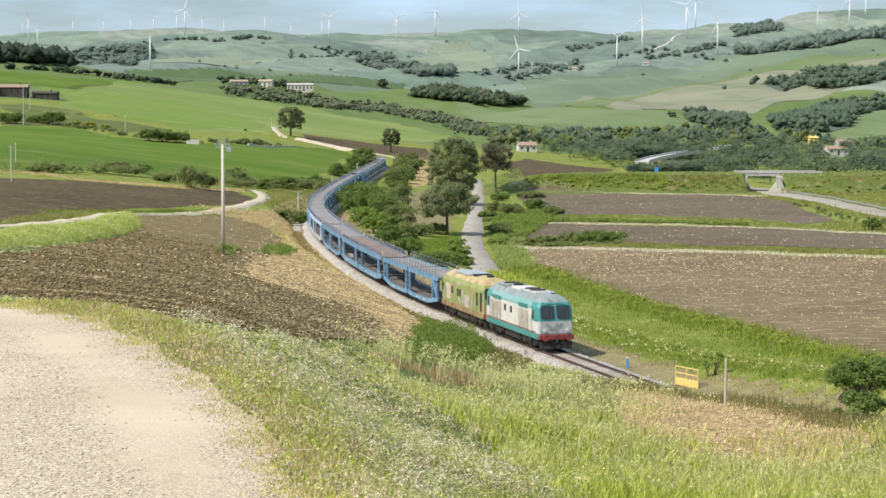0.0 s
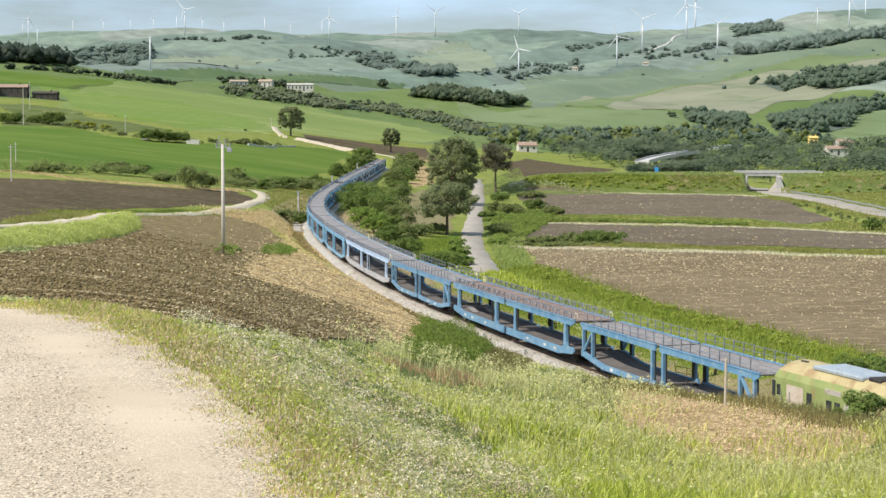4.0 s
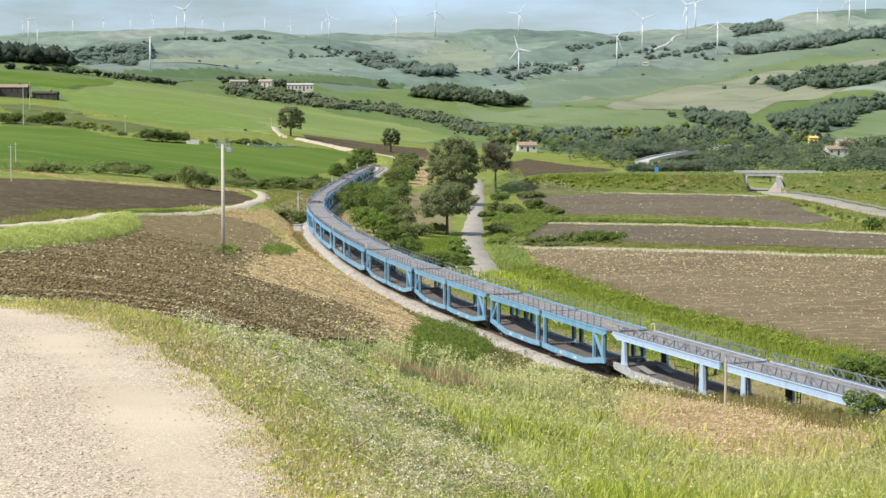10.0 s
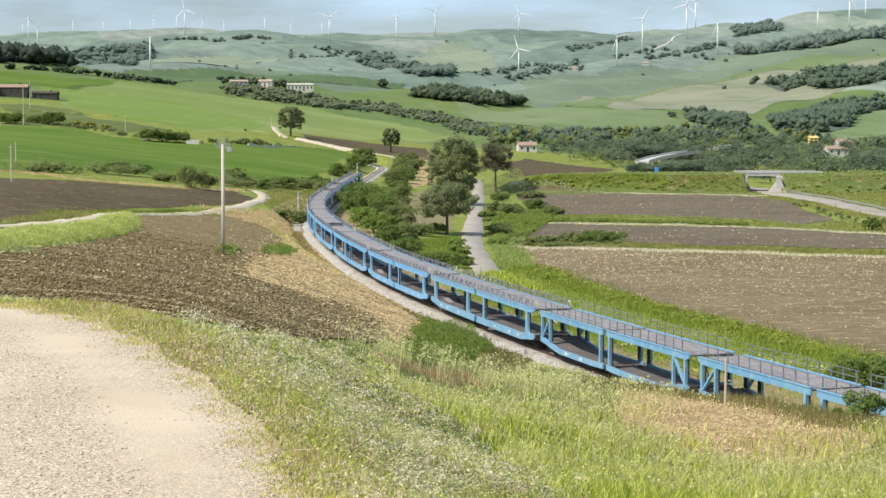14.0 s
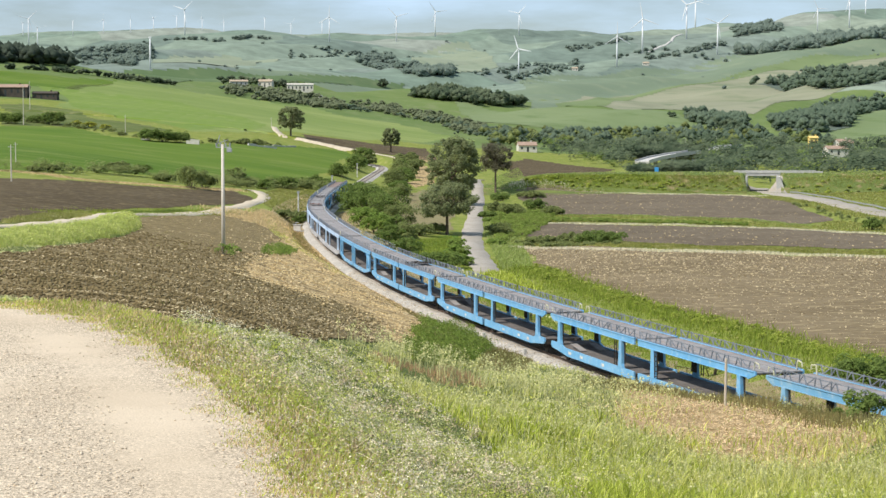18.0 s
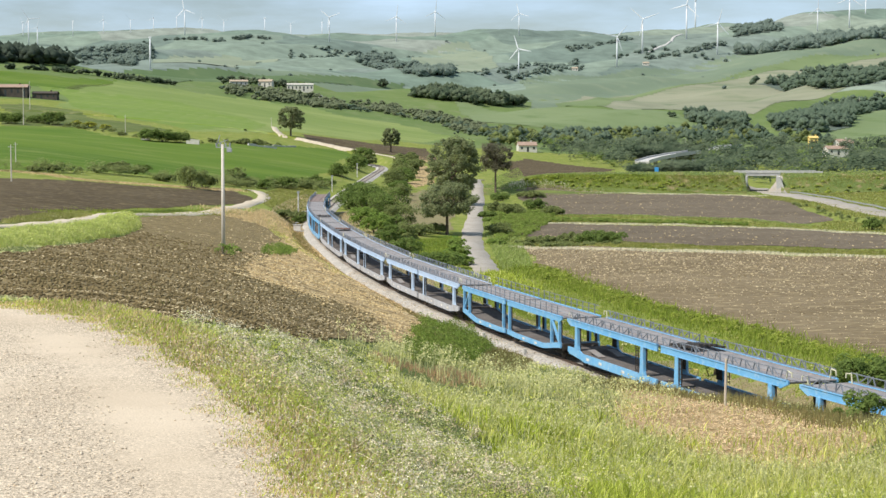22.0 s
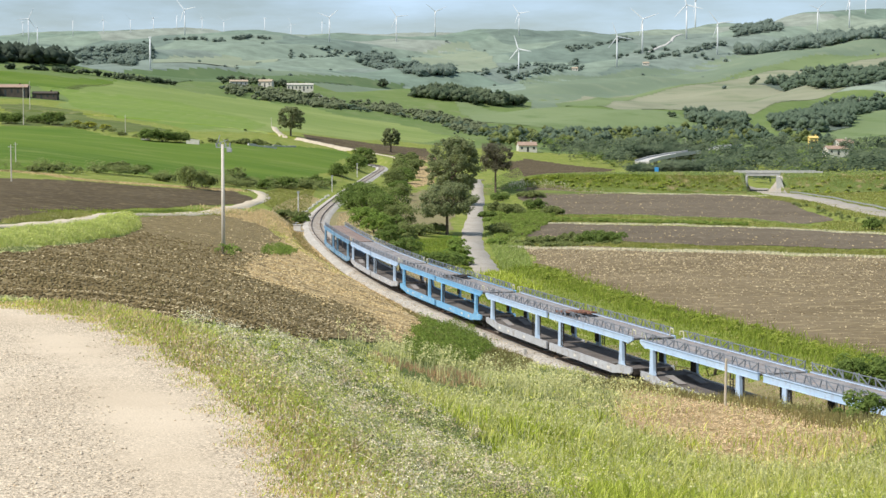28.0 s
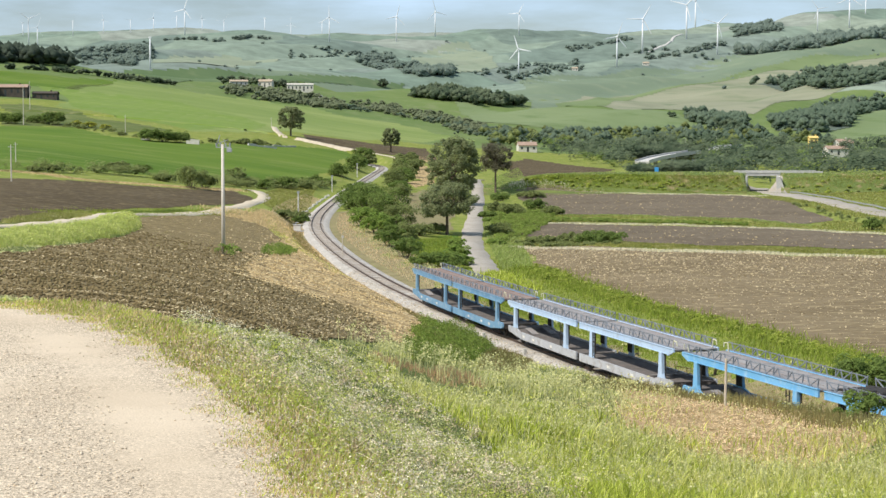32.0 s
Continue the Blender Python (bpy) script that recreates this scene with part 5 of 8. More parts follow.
        if not old:
            st = bmesh.new()
            box(st, -6.2, 6.2, min(y, y + s * 0.008), max(y, y + s * 0.008), 1.34, 1.42)
            part("stripe", st, M["red"], thing, "thin red stripe")
        else:
            rng = random.Random(4)
            sm = bmesh.new()
            for k in range(16):
                x = -4.4 + k * 0.34 + rng.uniform(-0.1, 0.1)
                bar(sm, (x, y + s * 0.004, 1.5 + rng.random() * 0.3), (x + rng.uniform(-0.2, 0.5), y + s * 0.004, 1.9 + rng.random() * 0.4), 0.012, 0.1)
            part("access_panel", boxed(3.3, 4.9, min(y, y + s * 0.015), max(y, y + s * 0.015), 1.6, 2.95), M["old_panel"], thing, "bleached pinkish panel")
            part("access_panel", boxed(-2.9, -1.3, min(y, y + s * 0.015), max(y, y + s * 0.015), 1.4, 2.4), M["louvre"], thing, "dull grey panel")
            part("access_panel", boxed(-0.9, -0.4, min(y, y + s * 0.015), max(y, y + s * 0.015), 2.1, 2.7), M["louvre"], thing, "dull grey panel")
            part("vent_cover", boxed(-0.1, 1.3, min(s * 1.36, s * 1.41), max(s * 1.36, s * 1.41), 3.0, 3.25), M["louvre"], thing, "grey roof vent")
            part("paint_scrawl", sm, M["chalk"], thing, "sprayed scrawl without words")["kind"] = "stuff"
    if old:
        part("roof_sheet", boxed(-1.2, 3.2, -0.95, 0.95, 3.9, 4.12, 0.05), M["old_silver"], thing, "blue-grey metal roof sheet")
        # the roof's black gap, built as a raised block
        part("roof_vent", boxed(-2.4, -1.35, -0.7, 0.7, 3.9, 4.14, 0.05), M["under"], thing, "black block at the roof opening")
        part("exhaust", boxed(-4.6, -4.0, -0.25, 0.25, 3.95, 4.2, 0.04), M["under"], thing)
    else:
        for x0, x1, m in ((-5.2, -2.6, "loco_roof"), (-1.5, 0.4, "loco_white"), (1.2, 4.2, "roof_grey")):
            part("roof_hatch", boxed(x0, x1, -0.8, 0.8, 3.9, 4.12, 0.06), M[m], thing, "pale roof hatch")
        for x in (-3.9, 1.3, 2.6):
            fan = bmesh.new()
            tube(fan, (x, 0, 4.05), (x, 0, 4.18), 0.66, 0.58, seg=20)
            part("roof_fan", fan, M["under"], thing, "sooty round roof fan")
        part("exhaust", boxed(-2.5, -1.8, -0.3, 0.3, 3.95, 4.25, 0.04), M["under"], thing)
    part("horn", tube(bmesh.new(), (4.6, 0.35, 4.05), (5.2, 0.35, 4.05), 0.07, seg=8), M["under"], thing)
    return thing


lead = tagged(locomotive("new"), "white and sea-green diesel locomotive with red buffers", "locomotive", group="train locomotives")
second = tagged(locomotive("old"), "faded olive and ochre diesel locomotive with scrawled sides", "locomotive", group="train locomotives")
MOVING.append((lead, FRONT + LOCO / 2, False, 4.2))
MOVING.append((second, FRONT + LOCO * 1.5, True, 4.2))


# ---------------------------------------------------------------- foliage
def leaf_cloud(centres, radii, per, size, rng, flat=0.75, upper=False, soft=0.0):
    """Many small leaves round the given centres: verts and triangles."""
    n = len(centres)
    c = np.repeat(np.asarray(centres, float), per, 0)
    r = np.repeat(np.asarray(radii, float), per)
    d = rng.normal(size=(n * per, 3))
    if upper:
        d[:, 2] = np.where(d[:, 2] < -0.3, -d[:, 2], d[:, 2])
    d /= np.linalg.norm(d, axis=1)[:, None]
    rad = rng.uniform(0.45, 1.0, (n * per, 1)) ** 0.5
    p = c + d * rad * r[:, None] * np.array([1, 1, flat])
    nrm = (1 - 0.6 * soft) * (d + rng.normal(scale=0.55, size=d.shape)) + np.array([-0.3 * soft, -0.3 * soft, 0.25 + 0.8 * soft])
    nrm /= np.linalg.norm(nrm, axis=1)[:, None]
    a = np.cross(nrm, rng.normal(size=d.shape))
    a /= np.linalg.norm(a, axis=1)[:, None]
    b = np.cross(nrm, a)
    sz = np.repeat(np.broadcast_to(size, (n,)), per) * rng.uniform(0.5, 1.25, n * per)
    a *= sz[:, None]
    b *= (sz * rng.uniform(0.45, 0.9, n * per))[:, None]
    v = np.stack([p - a, p + a * 0.7 - b * 1.1, p + a * 0.7 + b * 1.1], 1).reshape(-1, 3)
    return v, np.arange(len(v)).reshape(-1, 3)


def tree(x, y, height, width, trunk=0.3, mat="leaf_pine", label="dark green pine with a bare trunk", seed=1, clumps=46, per=70, leaf=0.28, kind="pine_tree", bare=0.45, lean=0.0, dome=False):
    """A tapered trunk with limbs and a crown of many leaf clumps."""
    rng = np.random.default_rng(seed)
    z = floor_at(x, y)
    thing = new(kind)
    thing.location = (x, y, z)
    tr = bmesh.new()
    tip = (lean, 0, height * 0.8)
    tube(tr, (0, 0, -0.4), (lean * 0.4, 0, height * bare), trunk, trunk * 0.72, seg=9)
    tube(tr, (lean * 0.4, 0, height * bare), tip, trunk * 0.72, trunk * 0.2, seg=7)
    part("trunk", tr, M["bark"], thing)
    cen, rad = [], []
    limbs = bmesh.new()
    for k in range(clumps):
        a = rng.uniform(0, 2 * math.pi)
        q = math.sqrt(rng.random())
        top = rng.random()
        zz = height * (bare + (0.94 - bare) * top)
        reach = width / 2 * q * (0.55 + 0.5 * math.sin(math.pi * min(1, 0.15 + 0.78 * top)))
        if dome:
            q = max(q, rng.random() ** 0.5)
            reach = width / 2 * q * math.sqrt(max(0.06, 1 - ((top - 0.42) / 0.62) ** 2)) * rng.uniform(0.8, 1.1)
            zz = height * (bare + (0.96 - bare) * top)
        c = (lean * top + reach * math.cos(a), reach * math.sin(a), zz - 0.05 * height * q * q * (1 - top))
        cen.append(c)
        rad.append(width * (rng.uniform(0.05, 0.11) if dome else rng.uniform(0.07, 0.14)))
        if k % 3 == 0:
            tube(limbs, (lean * 0.4, 0, height * (bare + 0.3 * (zz / height - bare))), c, trunk * 0.28, trunk * 0.08, seg=5)
    part("branchwork", limbs, M["bark"], thing)
    v, f = leaf_cloud(cen, rad, per, leaf, rng, soft=0.6)
    array_object("crown", v, f, M[mat], thing)
    return tagged(thing, label, "tree")


def shrub(x, y, height, width, mat="leaf_dark", label="dense dark green bush", seed=1, clumps=16, per=70, leaf=0.2, kind="bush"):
    rng = np.random.default_rng(seed)
    thing = new(kind)
    thing.location = (x, y, floor_at(x, y))
    stems = bmesh.new()
    cen, rad = [], []
    for k in range(clumps):
        a, q = rng.uniform(0, 2 * math.pi), math.sqrt(rng.random())
        zz = height * (0.2 + 0.62 * rng.random() * (1 - 0.45 * q * q))
        c = (width / 2 * q * math.cos(a), width / 2 * q * math.sin(a), zz)
        cen.append(c)
        rad.append(min(height * 0.34, width * rng.uniform(0.11, 0.22)))
        if k % 2 == 0:
            tube(stems, (c[0] * 0.2, c[1] * 0.2, -0.2), c, 0.05, 0.015, seg=4)
    part("branchwork", stems, M["bark"], thing)
    v, f = leaf_cloud(cen, rad, per, leaf, rng, 0.85, True, 0.6)
    array_object("leaves", v, f, M[mat], thing)
    return tagged(thing, label, "bush")


tree(0.7, 281, 9.0, 10.2, 0.3, seed=11, clumps=150, per=110, leaf=0.17, label="umbrella-shaped dark pine beside the lane", bare=0.43, dome=True)
tree(2.6, 400, 17.0, 12.8, 0.4, seed=12, clumps=190, per=110, leaf=0.24, bare=0.3, label="broad dark pine behind the lane", dome=True)
tree(15.0, 468, 14.8, 9.6, 0.32, mat="leaf_dry", seed=13, clumps=120, per=90, leaf=0.22, bare=0.5, label="thin brownish pine with an open crown by the lane")
tree(-70.2, 757, 13.6, 12.6, 0.5, seed=14, clumps=130, per=100, leaf=0.3, bare=0.33, label="lone dark pine on the hill track", dome=True)
tree(-24.0, 755, 11.3, 9.0, 0.4, seed=15, clumps=140, per=90, leaf=0.28, bare=0.36, label="lone round dark pine by the line", dome=True)
tree(-78.5, 2137, 11, 14, 0.5, mat="leaf_far", seed=16, clumps=60, per=40, leaf=0.9, bare=0.15, kind="round_tree", label="lone round tree on the far slope", dome=True)


def placed(name, x, y, z=None, turn=0.0):
    """An Empty on the ground that carries the parts of a thing."""
    ob = new(name)
    ob.location = (x, y, floor_at(x, y) if z is None else z)
    ob.rotation_euler = (0, 0, radians(turn))
    return ob


# ---------------------------------------------------------------- shrubs, place by place
LEAF = {"d": ("leaf_dark", "dense dark green leafy bush"), "o": ("leaf_olive", "dull olive-green bush in rough grass"), "b": ("leaf_bright", "fresh light green leafy bush")}
BELT = [(-12.6, 505, 5.2, 7.5, "d"), (-11.4, 440, 5.0, 6.6, "d"), (-10.8, 408, 4.6, 6.2, "o"), (-13.6, 585, 5.4, 8.4, "d"), (-12.2, 530, 5.0, 7.4, "o"), (-18.5, 337.5, 6.4, 7.4, "d"), (-13.6, 305.7, 7.2, 7.3, "d"), (-9.5, 291, 7.8, 7.6, "d"), (-13.7, 472, 7, 7.5, "o"), (-13, 556, 6.6, 9, "o"), (-10.4, 618, 4.7, 7, "o"), (-13.3, 271.6, 4.3, 4.8, "b"), (-10.4, 259.7, 3.8, 5, "b"), (-7.5, 232, 3.6, 4.6, "d"), (-4.9, 212, 3.4, 4.0, "d"), (-2.6, 203, 1.9, 3, "d"), (-21, 400, 4.2, 6, "d"), (-14.5, 330, 6, 7, "d"), (-17.0, 318, 5.0, 6, "d"), (-11.0, 300, 6.2, 6.5, "o"), (-7.6, 276, 5.6, 6, "o"), (-8.8, 262, 4.4, 5, "d"), (-6.2, 246, 3.8, 4.6, "o"), (-16, 352, 6.2, 7, "o"), (-18, 372, 5.2, 7, "d")]
LANE_SIDE = [(-3.7, 270.8, 2.3, 4.1, "o"), (-1.2, 281.7, 2, 3.9, "o"), (0.1, 204, 2.2, 4.6, "d"), (2, 222.5, 2.2, 3.4, "b"), (2.9, 210, 1.6, 2.4, "b"), (2, 249, 2, 3, "b"), (9.8, 283.4, 2.4, 5.1, "o"), (15, 355.7, 2.8, 5.4, "o"), (20.7, 373, 3.4, 5.4, "d"), (23.8, 354.8, 2.2, 5.0, "o"), (10.2, 326, 1.2, 4.5, "b"), (12.5, 377, 2.4, 4.6, "o"), (9.2, 345, 1.6, 3.6, "d"), (8.6, 262, 1.2, 3.0, "b")]
STRIP_SIDE = [(16.1, 265, 1.5, 5.5, "o"), (21.1, 267, 1.7, 5, "o"), (24.5, 264, 2.3, 6, "d"), (27.6, 264, 2, 4.6, "d"), (23.7, 440, 2.1, 7.6, "o"), (15, 425, 2.4, 5, "d"), (96, 330, 2.4, 4.0, "d"), (78, 297, 2.6, 3.4, "d")]
BEND_SIDE = [(-27.5, 282, 1.5, 4.6, "o"), (-25.2, 290, 1.7, 3.6, "d"), (-26.6, 300, 1.6, 4.2, "o"), (-31, 499, 4.8, 7.5, "d"), (-29.5, 562, 5.8, 7.6, "d"), (-32, 655, 6.2, 9.6, "d"), (-29.5, 640, 4.3, 7.1, "o"), (-15.5, 644, 4.9, 8, "o"), (-13.8, 690, 4.3, 7.2, "o")]
HEDGE_SIDE = [(-50, 325, 5.2, 6.5, "o"), (-48.9, 336, 3.5, 4.6, "o"), (-48.3, 380, 4.7, 5.5, "o"), (-40.8, 376, 2.6, 4.4, "d"), (-38.4, 399, 3.3, 6.1, "d"), (-37, 422, 2.9, 4.9, "d"), (-34.3, 436, 3.3, 5.1, "d"), (-73.4, 371, 2.6, 5.1, "o"), (-70.3, 382, 2.1, 4.5, "d"), (-77, 322, 1.8, 3.3, "o"), (-78.8, 316, 1.5, 3.3, "o"), (-58.2, 342, 1.7, 4.7, "o"), (-31.6, 449, 2.2, 4.6, "d")]
FIELD_TOP = [(-100.4, 562, 4.7, 7.6, "d"), (-96, 565, 5.1, 8.4, "d"), (-91.7, 569, 4.7, 7.6, "d"), (-151.4, 639, 6.6, 9.7, "d"), (-160, 647, 3.1, 8.9, "d"), (-165.6, 630, 5.2, 9.6, "d"), (-70, 617, 2.1, 4.3, "o"), (-73.4, 602, 2.5, 5, "o")]
seed = 100
for group in (BELT, LANE_SIDE, STRIP_SIDE, BEND_SIDE, HEDGE_SIDE, FIELD_TOP):
    for x, y, h, w, code in group:
        seed += 1
        mat, label = LEAF[code]
        shrub(x, y, h, w * 0.92, mat, label, seed, clumps=22 + int(w * 3.4), per=96, leaf=0.06 + y * 0.00036)
shrub(23.4, 90.8, 2.4, 3.4, "leaf_dark", "leafy dark green bush at the cutting edge", 71, 34, 150, 0.1)
shrub(16.3, 63.0, 1.3, 2.0, "leaf_dark", "low leafy bush in the dry grass", 72, 16, 120, 0.075)
shrub(26.4, 95, 2.2, 3.0, "leaf_dark", "leafy dark green bush behind the track", 73, 22, 110, 0.11)
shrub(17.6, 106.5, 2.8, 1.4, "leaf_bright", "slender pale sapling beside the track", 74, 10, 60, 0.08, kind="sapling")
for k, (x, y, h, w) in enumerate(((-135, 628, 2.6, 5.4), (-128, 622, 2.0, 4.2), (-143, 640, 2.2, 4.6))):
    shrub(x, y, h, w, "broom", "yellow-flowering broom bush above the wheat", 80 + k, 22, 70, 0.26, kind="broom_bush")
shrub(-17.4, 131.5, 1.0, 2.2, "leaf_bright", "yellow-green weeds round the pole foot", 75, 12, 60, 0.09, kind="weed_clump")


# ---------------------------------------------------------------- woods and hedges
def scatter_in(poly, n, rng):
    xs, ys = [p[0] for p in poly], [p[1] for p in poly]
    pts = np.empty((0, 2))
    while len(pts) < n:
        q = np.stack([rng.uniform(min(xs), max(xs), n * 2), rng.uniform(min(ys), max(ys), n * 2)], -1)
        pts = np.vstack([pts, q[inside(q[:, 0], q[:, 1], poly)]])
    return pts[:n]


def scatter_along(line, n, spread, rng):
    line = np.array(line, float)
    seg = np.hypot(*np.diff(line, axis=0).T)
    cum = np.concatenate([[0], np.cumsum(seg)])
    t = rng.uniform(0, cum[-1], n)
    return np.stack([np.interp(t, cum, line[:, 0]), np.interp(t, cum, line[:, 1])], -1) + rng.normal(scale=spread, size=(n, 2))


def far_copse(poly, n, low, high, mat, label, seed):
    """A far wood over an added dark sheet, toned like the shaded wood so gaps stay dark."""
    lay_far("undergrowth", poly, M["undergrowth"], "added dark sheet filling the gaps below a far wood", "undergrowth", 0.11)
    return wood("copse", scatter_in(poly, n, WR), low, high, mat, label, seed)


def canopy(c, r, rng):
    """Uneven eight-sided foliage masses inside the leaves of far trees."""
    star = np.array([(1, 0, 0), (0, 1, 0), (-1, 0, 0), (0, -1, 0), (0, 0, 1), (0, 0, -0.6)], float)
    tri = np.array([(0, 1, 4), (1, 2, 4), (2, 3, 4), (3, 0, 4), (1, 0, 5), (2, 1, 5), (3, 2, 5), (0, 3, 5)])
    turn = rng.uniform(0, math.tau, len(c))
    ca, sa = np.cos(turn)[:, None], np.sin(turn)[:, None]
    s = star[None] * (r[:, None] * rng.uniform(0.75, 1.2, (len(c), 6)))[..., None]
    v = np.stack([s[..., 0] * ca - s[..., 1] * sa, s[..., 0] * sa + s[..., 1] * ca, s[..., 2]], -1) + c[:, None]
    f = tri[None] + 6 * np.arange(len(c))[:, None, None]
    return v.reshape(-1, 3), f.reshape(-1, 3)


def wood(name, pts, low, high, mat, label, seed, lumps=6, per=22, fat=0.46, category="woodland"):
    """Many trees seen from afar, as one object: several leafy lumps to each."""
    rng = np.random.default_rng(seed)
    fat = 0.8 if mat == "leaf_haze" else fat
    far_off = np.median(np.hypot(pts[:, 0], pts[:, 1])) > 1100
    per = 13 if far_off else per
    z = ground_height(pts[:, 0], pts[:, 1])
    h = rng.uniform(low, high, len(pts))
    base = np.stack([pts[:, 0], pts[:, 1], z], -1)
    c = np.repeat(base, lumps, 0)
    hh = np.repeat(h, lumps)
    off = rng.normal(scale=0.24, size=(len(c), 2)) * hh[:, None]
    c[:, :2] += off
    c[:, 2] += hh * (rng.uniform(0.25, 0.8, len(c)) - 0.25 * np.clip(np.hypot(*off.T) / hh, 0, 1))
    d = np.hypot(c[:, 0], c[:, 1])
    v, f = leaf_cloud(c, hh * fat * rng.uniform(0.55, 1.0, len(c)), per, np.maximum(hh * 0.085, d * 0.0007), rng, upper=True, soft=1.3)
    if far_off:
        cv, cf = canopy(c, hh * fat * 0.8, rng)
        cf = cf + len(v)
        v = np.vstack([v, cv])
        f = np.vstack([f, cf])
    ob = array_object(name, v, f, M[mat])
    return tagged(ob, label, category, kind="stuff")


WR = np.random.default_rng(21)
VALLEY = [(34, 880), (55, 960), (180, 1010), (330, 950), (330, 545), (170, 528), (112, 545), (100, 640), (66, 770)]
for k, (n, low, high, mat, label) in enumerate(((340, 5, 11, "leaf_far", "dark green woodland along the valley"), (200, 6, 13, "leaf_far", "tall green poplars along the valley"), (140, 4, 9, "leaf_dark", "deep green scrub along the valley"))):
    pts = scatter_in(VALLEY, n, WR)
    ratio = pts[:, 0] / pts[:, 1]
    pts = pts[~((ratio > 0.034) & (ratio < 0.068) & (pts[:, 1] < 915)) & ~((ratio > 0.23) & (ratio < 0.245) & (pts[:, 1] > 780) & (pts[:, 1] < 930)) & ~((ratio > 0.117) & (ratio < 0.152) & (pts[:, 1] > 640) & (pts[:, 1] < 870))]
    wood("valley_wood", pts, low, high, mat, label, 1 + 100 * k)
SCRUB = [(24, 1160), (90, 1165), (150, 1215), (200, 1235), (250, 1050), (180, 1005), (60, 950), (30, 950)]
for k, (n, mat, label) in enumerate(((200, "leaf_wood", "dark scrub climbing the slope behind the valley"), (140, "leaf_olive", "olive scrub climbing the slope"))):
    wood("hill_scrub", scatter_in(SCRUB, n, WR), 3, 8, mat, label, 2 + 100 * k)
wood("ridge_wood", scatter_in([(-430, 1180), (-420, 1330), (-292, 1310), (-288, 1240), (-330, 1190)], 420, WR), 9, 14, "leaf_ridge", "dark pine wood on the near ridge", 3)
wood("copse", scatter_in([(-28, 1540), (9, 1600), (40, 1540), (73, 1545), (60, 1512), (24, 1494), (-8, 1512)], 150, WR), 7, 12, "leaf_far", "dark copse in a fold of the hills", 4)
far_copse([(372, 1960), (391, 1900), (401, 1753), (449, 1730), (480, 1782), (711, 2038), (784, 2250), (599, 2228), (472, 2066)], 760, 7, 13, "leaf_wood", "broad dark wood on the hillside", 5)
far_copse([(258, 1289), (233, 1150), (258, 1127), (286, 1162), (372, 1432), (462, 1646), (444, 1664), (378, 1604)], 470, 5, 10, "leaf_wood", "dark scrub wood in a gully", 6)
far_copse([(489, 2816), (596, 2819), (772, 2873), (935, 2978), (950, 3027), (802, 2986), (623, 2948)], 220, 9, 15, "leaf_haze", "dark belt of trees below the skyline", 7)
far_copse([(-540, 2406), (-510, 2463), (-502, 2820), (-442, 2509), (-356, 1892), (-371, 1899), (-470, 2127)], 620, 4, 7, "leaf_haze", "dark forest slope behind the ridge", 8)
far_copse([(-134, 2542), (-120, 2790), (-76, 2624), (-23, 2277), (-50, 2271), (-108, 2500)], 260, 4, 7, "leaf_haze", "dark scrub wood on the far slope", 9)
wood("hill_scrub", scatter_in([(-173.5, 1332), (-142, 1359), (-118, 1356), (-79.5, 1369), (-77, 1215), (-108, 1286), (-137, 1271), (-167, 1265)], 210, WR), 2.5, 6, "leaf_scrub", "grey-olive scrub below the hill farm", 11)
wood("hill_scrub", scatter_in([(-85.6, 1354), (-65, 1421), (-41.8, 1448), (-1.8, 1294), (31, 1190), (45.6, 1142), (21, 1098), (-18, 1206), (-62.5, 1263)], 380, WR), 2.0, 4.6, "leaf_scrub", "grey-olive scrub belt below the barley hill", 12)
far_copse([(574, 3280), (643, 3150), (623, 3025), (528, 2984)], 150, 5, 9, "leaf_haze", "dark scrub patch below the skyline", 13)
far_copse([(-38.6, 2292), (12.8, 2329), (12.5, 2272), (-34, 2246)], 70, 5, 9, "leaf_haze", "small far copse on the slope", 14)
far_copse([(200, 1380), (218, 1406), (249, 1404), (232, 1236), (207, 1294)], 110, 5, 9, "leaf_wood", "dark trees at the foot of the tan hillside", 15)
for k, (poly, n, low, high, mat, label) in enumerate((
    ([(24, 476.6), (43.7, 477), (65, 476.5), (64.4, 470.5), (43.2, 470.5), (23.8, 472.5)], 60, 0.4, 0.9, "bank_grass", "dark green scrub on the embankment's face"),
    ([(64.9, 476.5), (86.8, 479), (87.3, 471.5), (64.2, 469.5)], 30, 0.4, 0.9, "bank_grass", "olive scrub on the embankment's face"),
    ([(98.5, 466), (101.0, 480), (131, 483), (170, 486), (170, 478), (128, 470)], 50, 0.4, 1.0, "bank_grass", "olive scrub on the embankment's face"),
    ([(104, 476), (131, 480), (170, 483), (170, 476), (128, 468)], 24, 0.9, 2.0, "leaf_olive", "dark green scrub on the embankment's face"),
    ([(22.8, 335), (40.8, 324), (59, 318), (58.3, 313), (40.2, 318), (22.4, 327)], 420, 0.35, 0.8, "nettle", "dense dark green growth between ploughed strips"),
    ([(11.9, 270), (21, 278), (29.7, 276), (27.8, 257), (18.9, 256), (11.4, 260)], 260, 0.3, 0.75, "leaf_olive", "low dark hedge growth between fields"),
)):
    wood("field_scrub", scatter_in(poly, n, WR), low, high, mat, label, 16 + k, lumps=4, per=16, category="scrub")
thicket = np.stack([WR.uniform(0.113, 0.16, 130), WR.uniform(652, 690, 130)], -1)
thicket[:, 0] *= thicket[:, 1]
back = np.stack([WR.uniform(0.116, 0.154, 150), WR.uniform(856, 912, 150)], -1)
back[:, 0] *= back[:, 1]
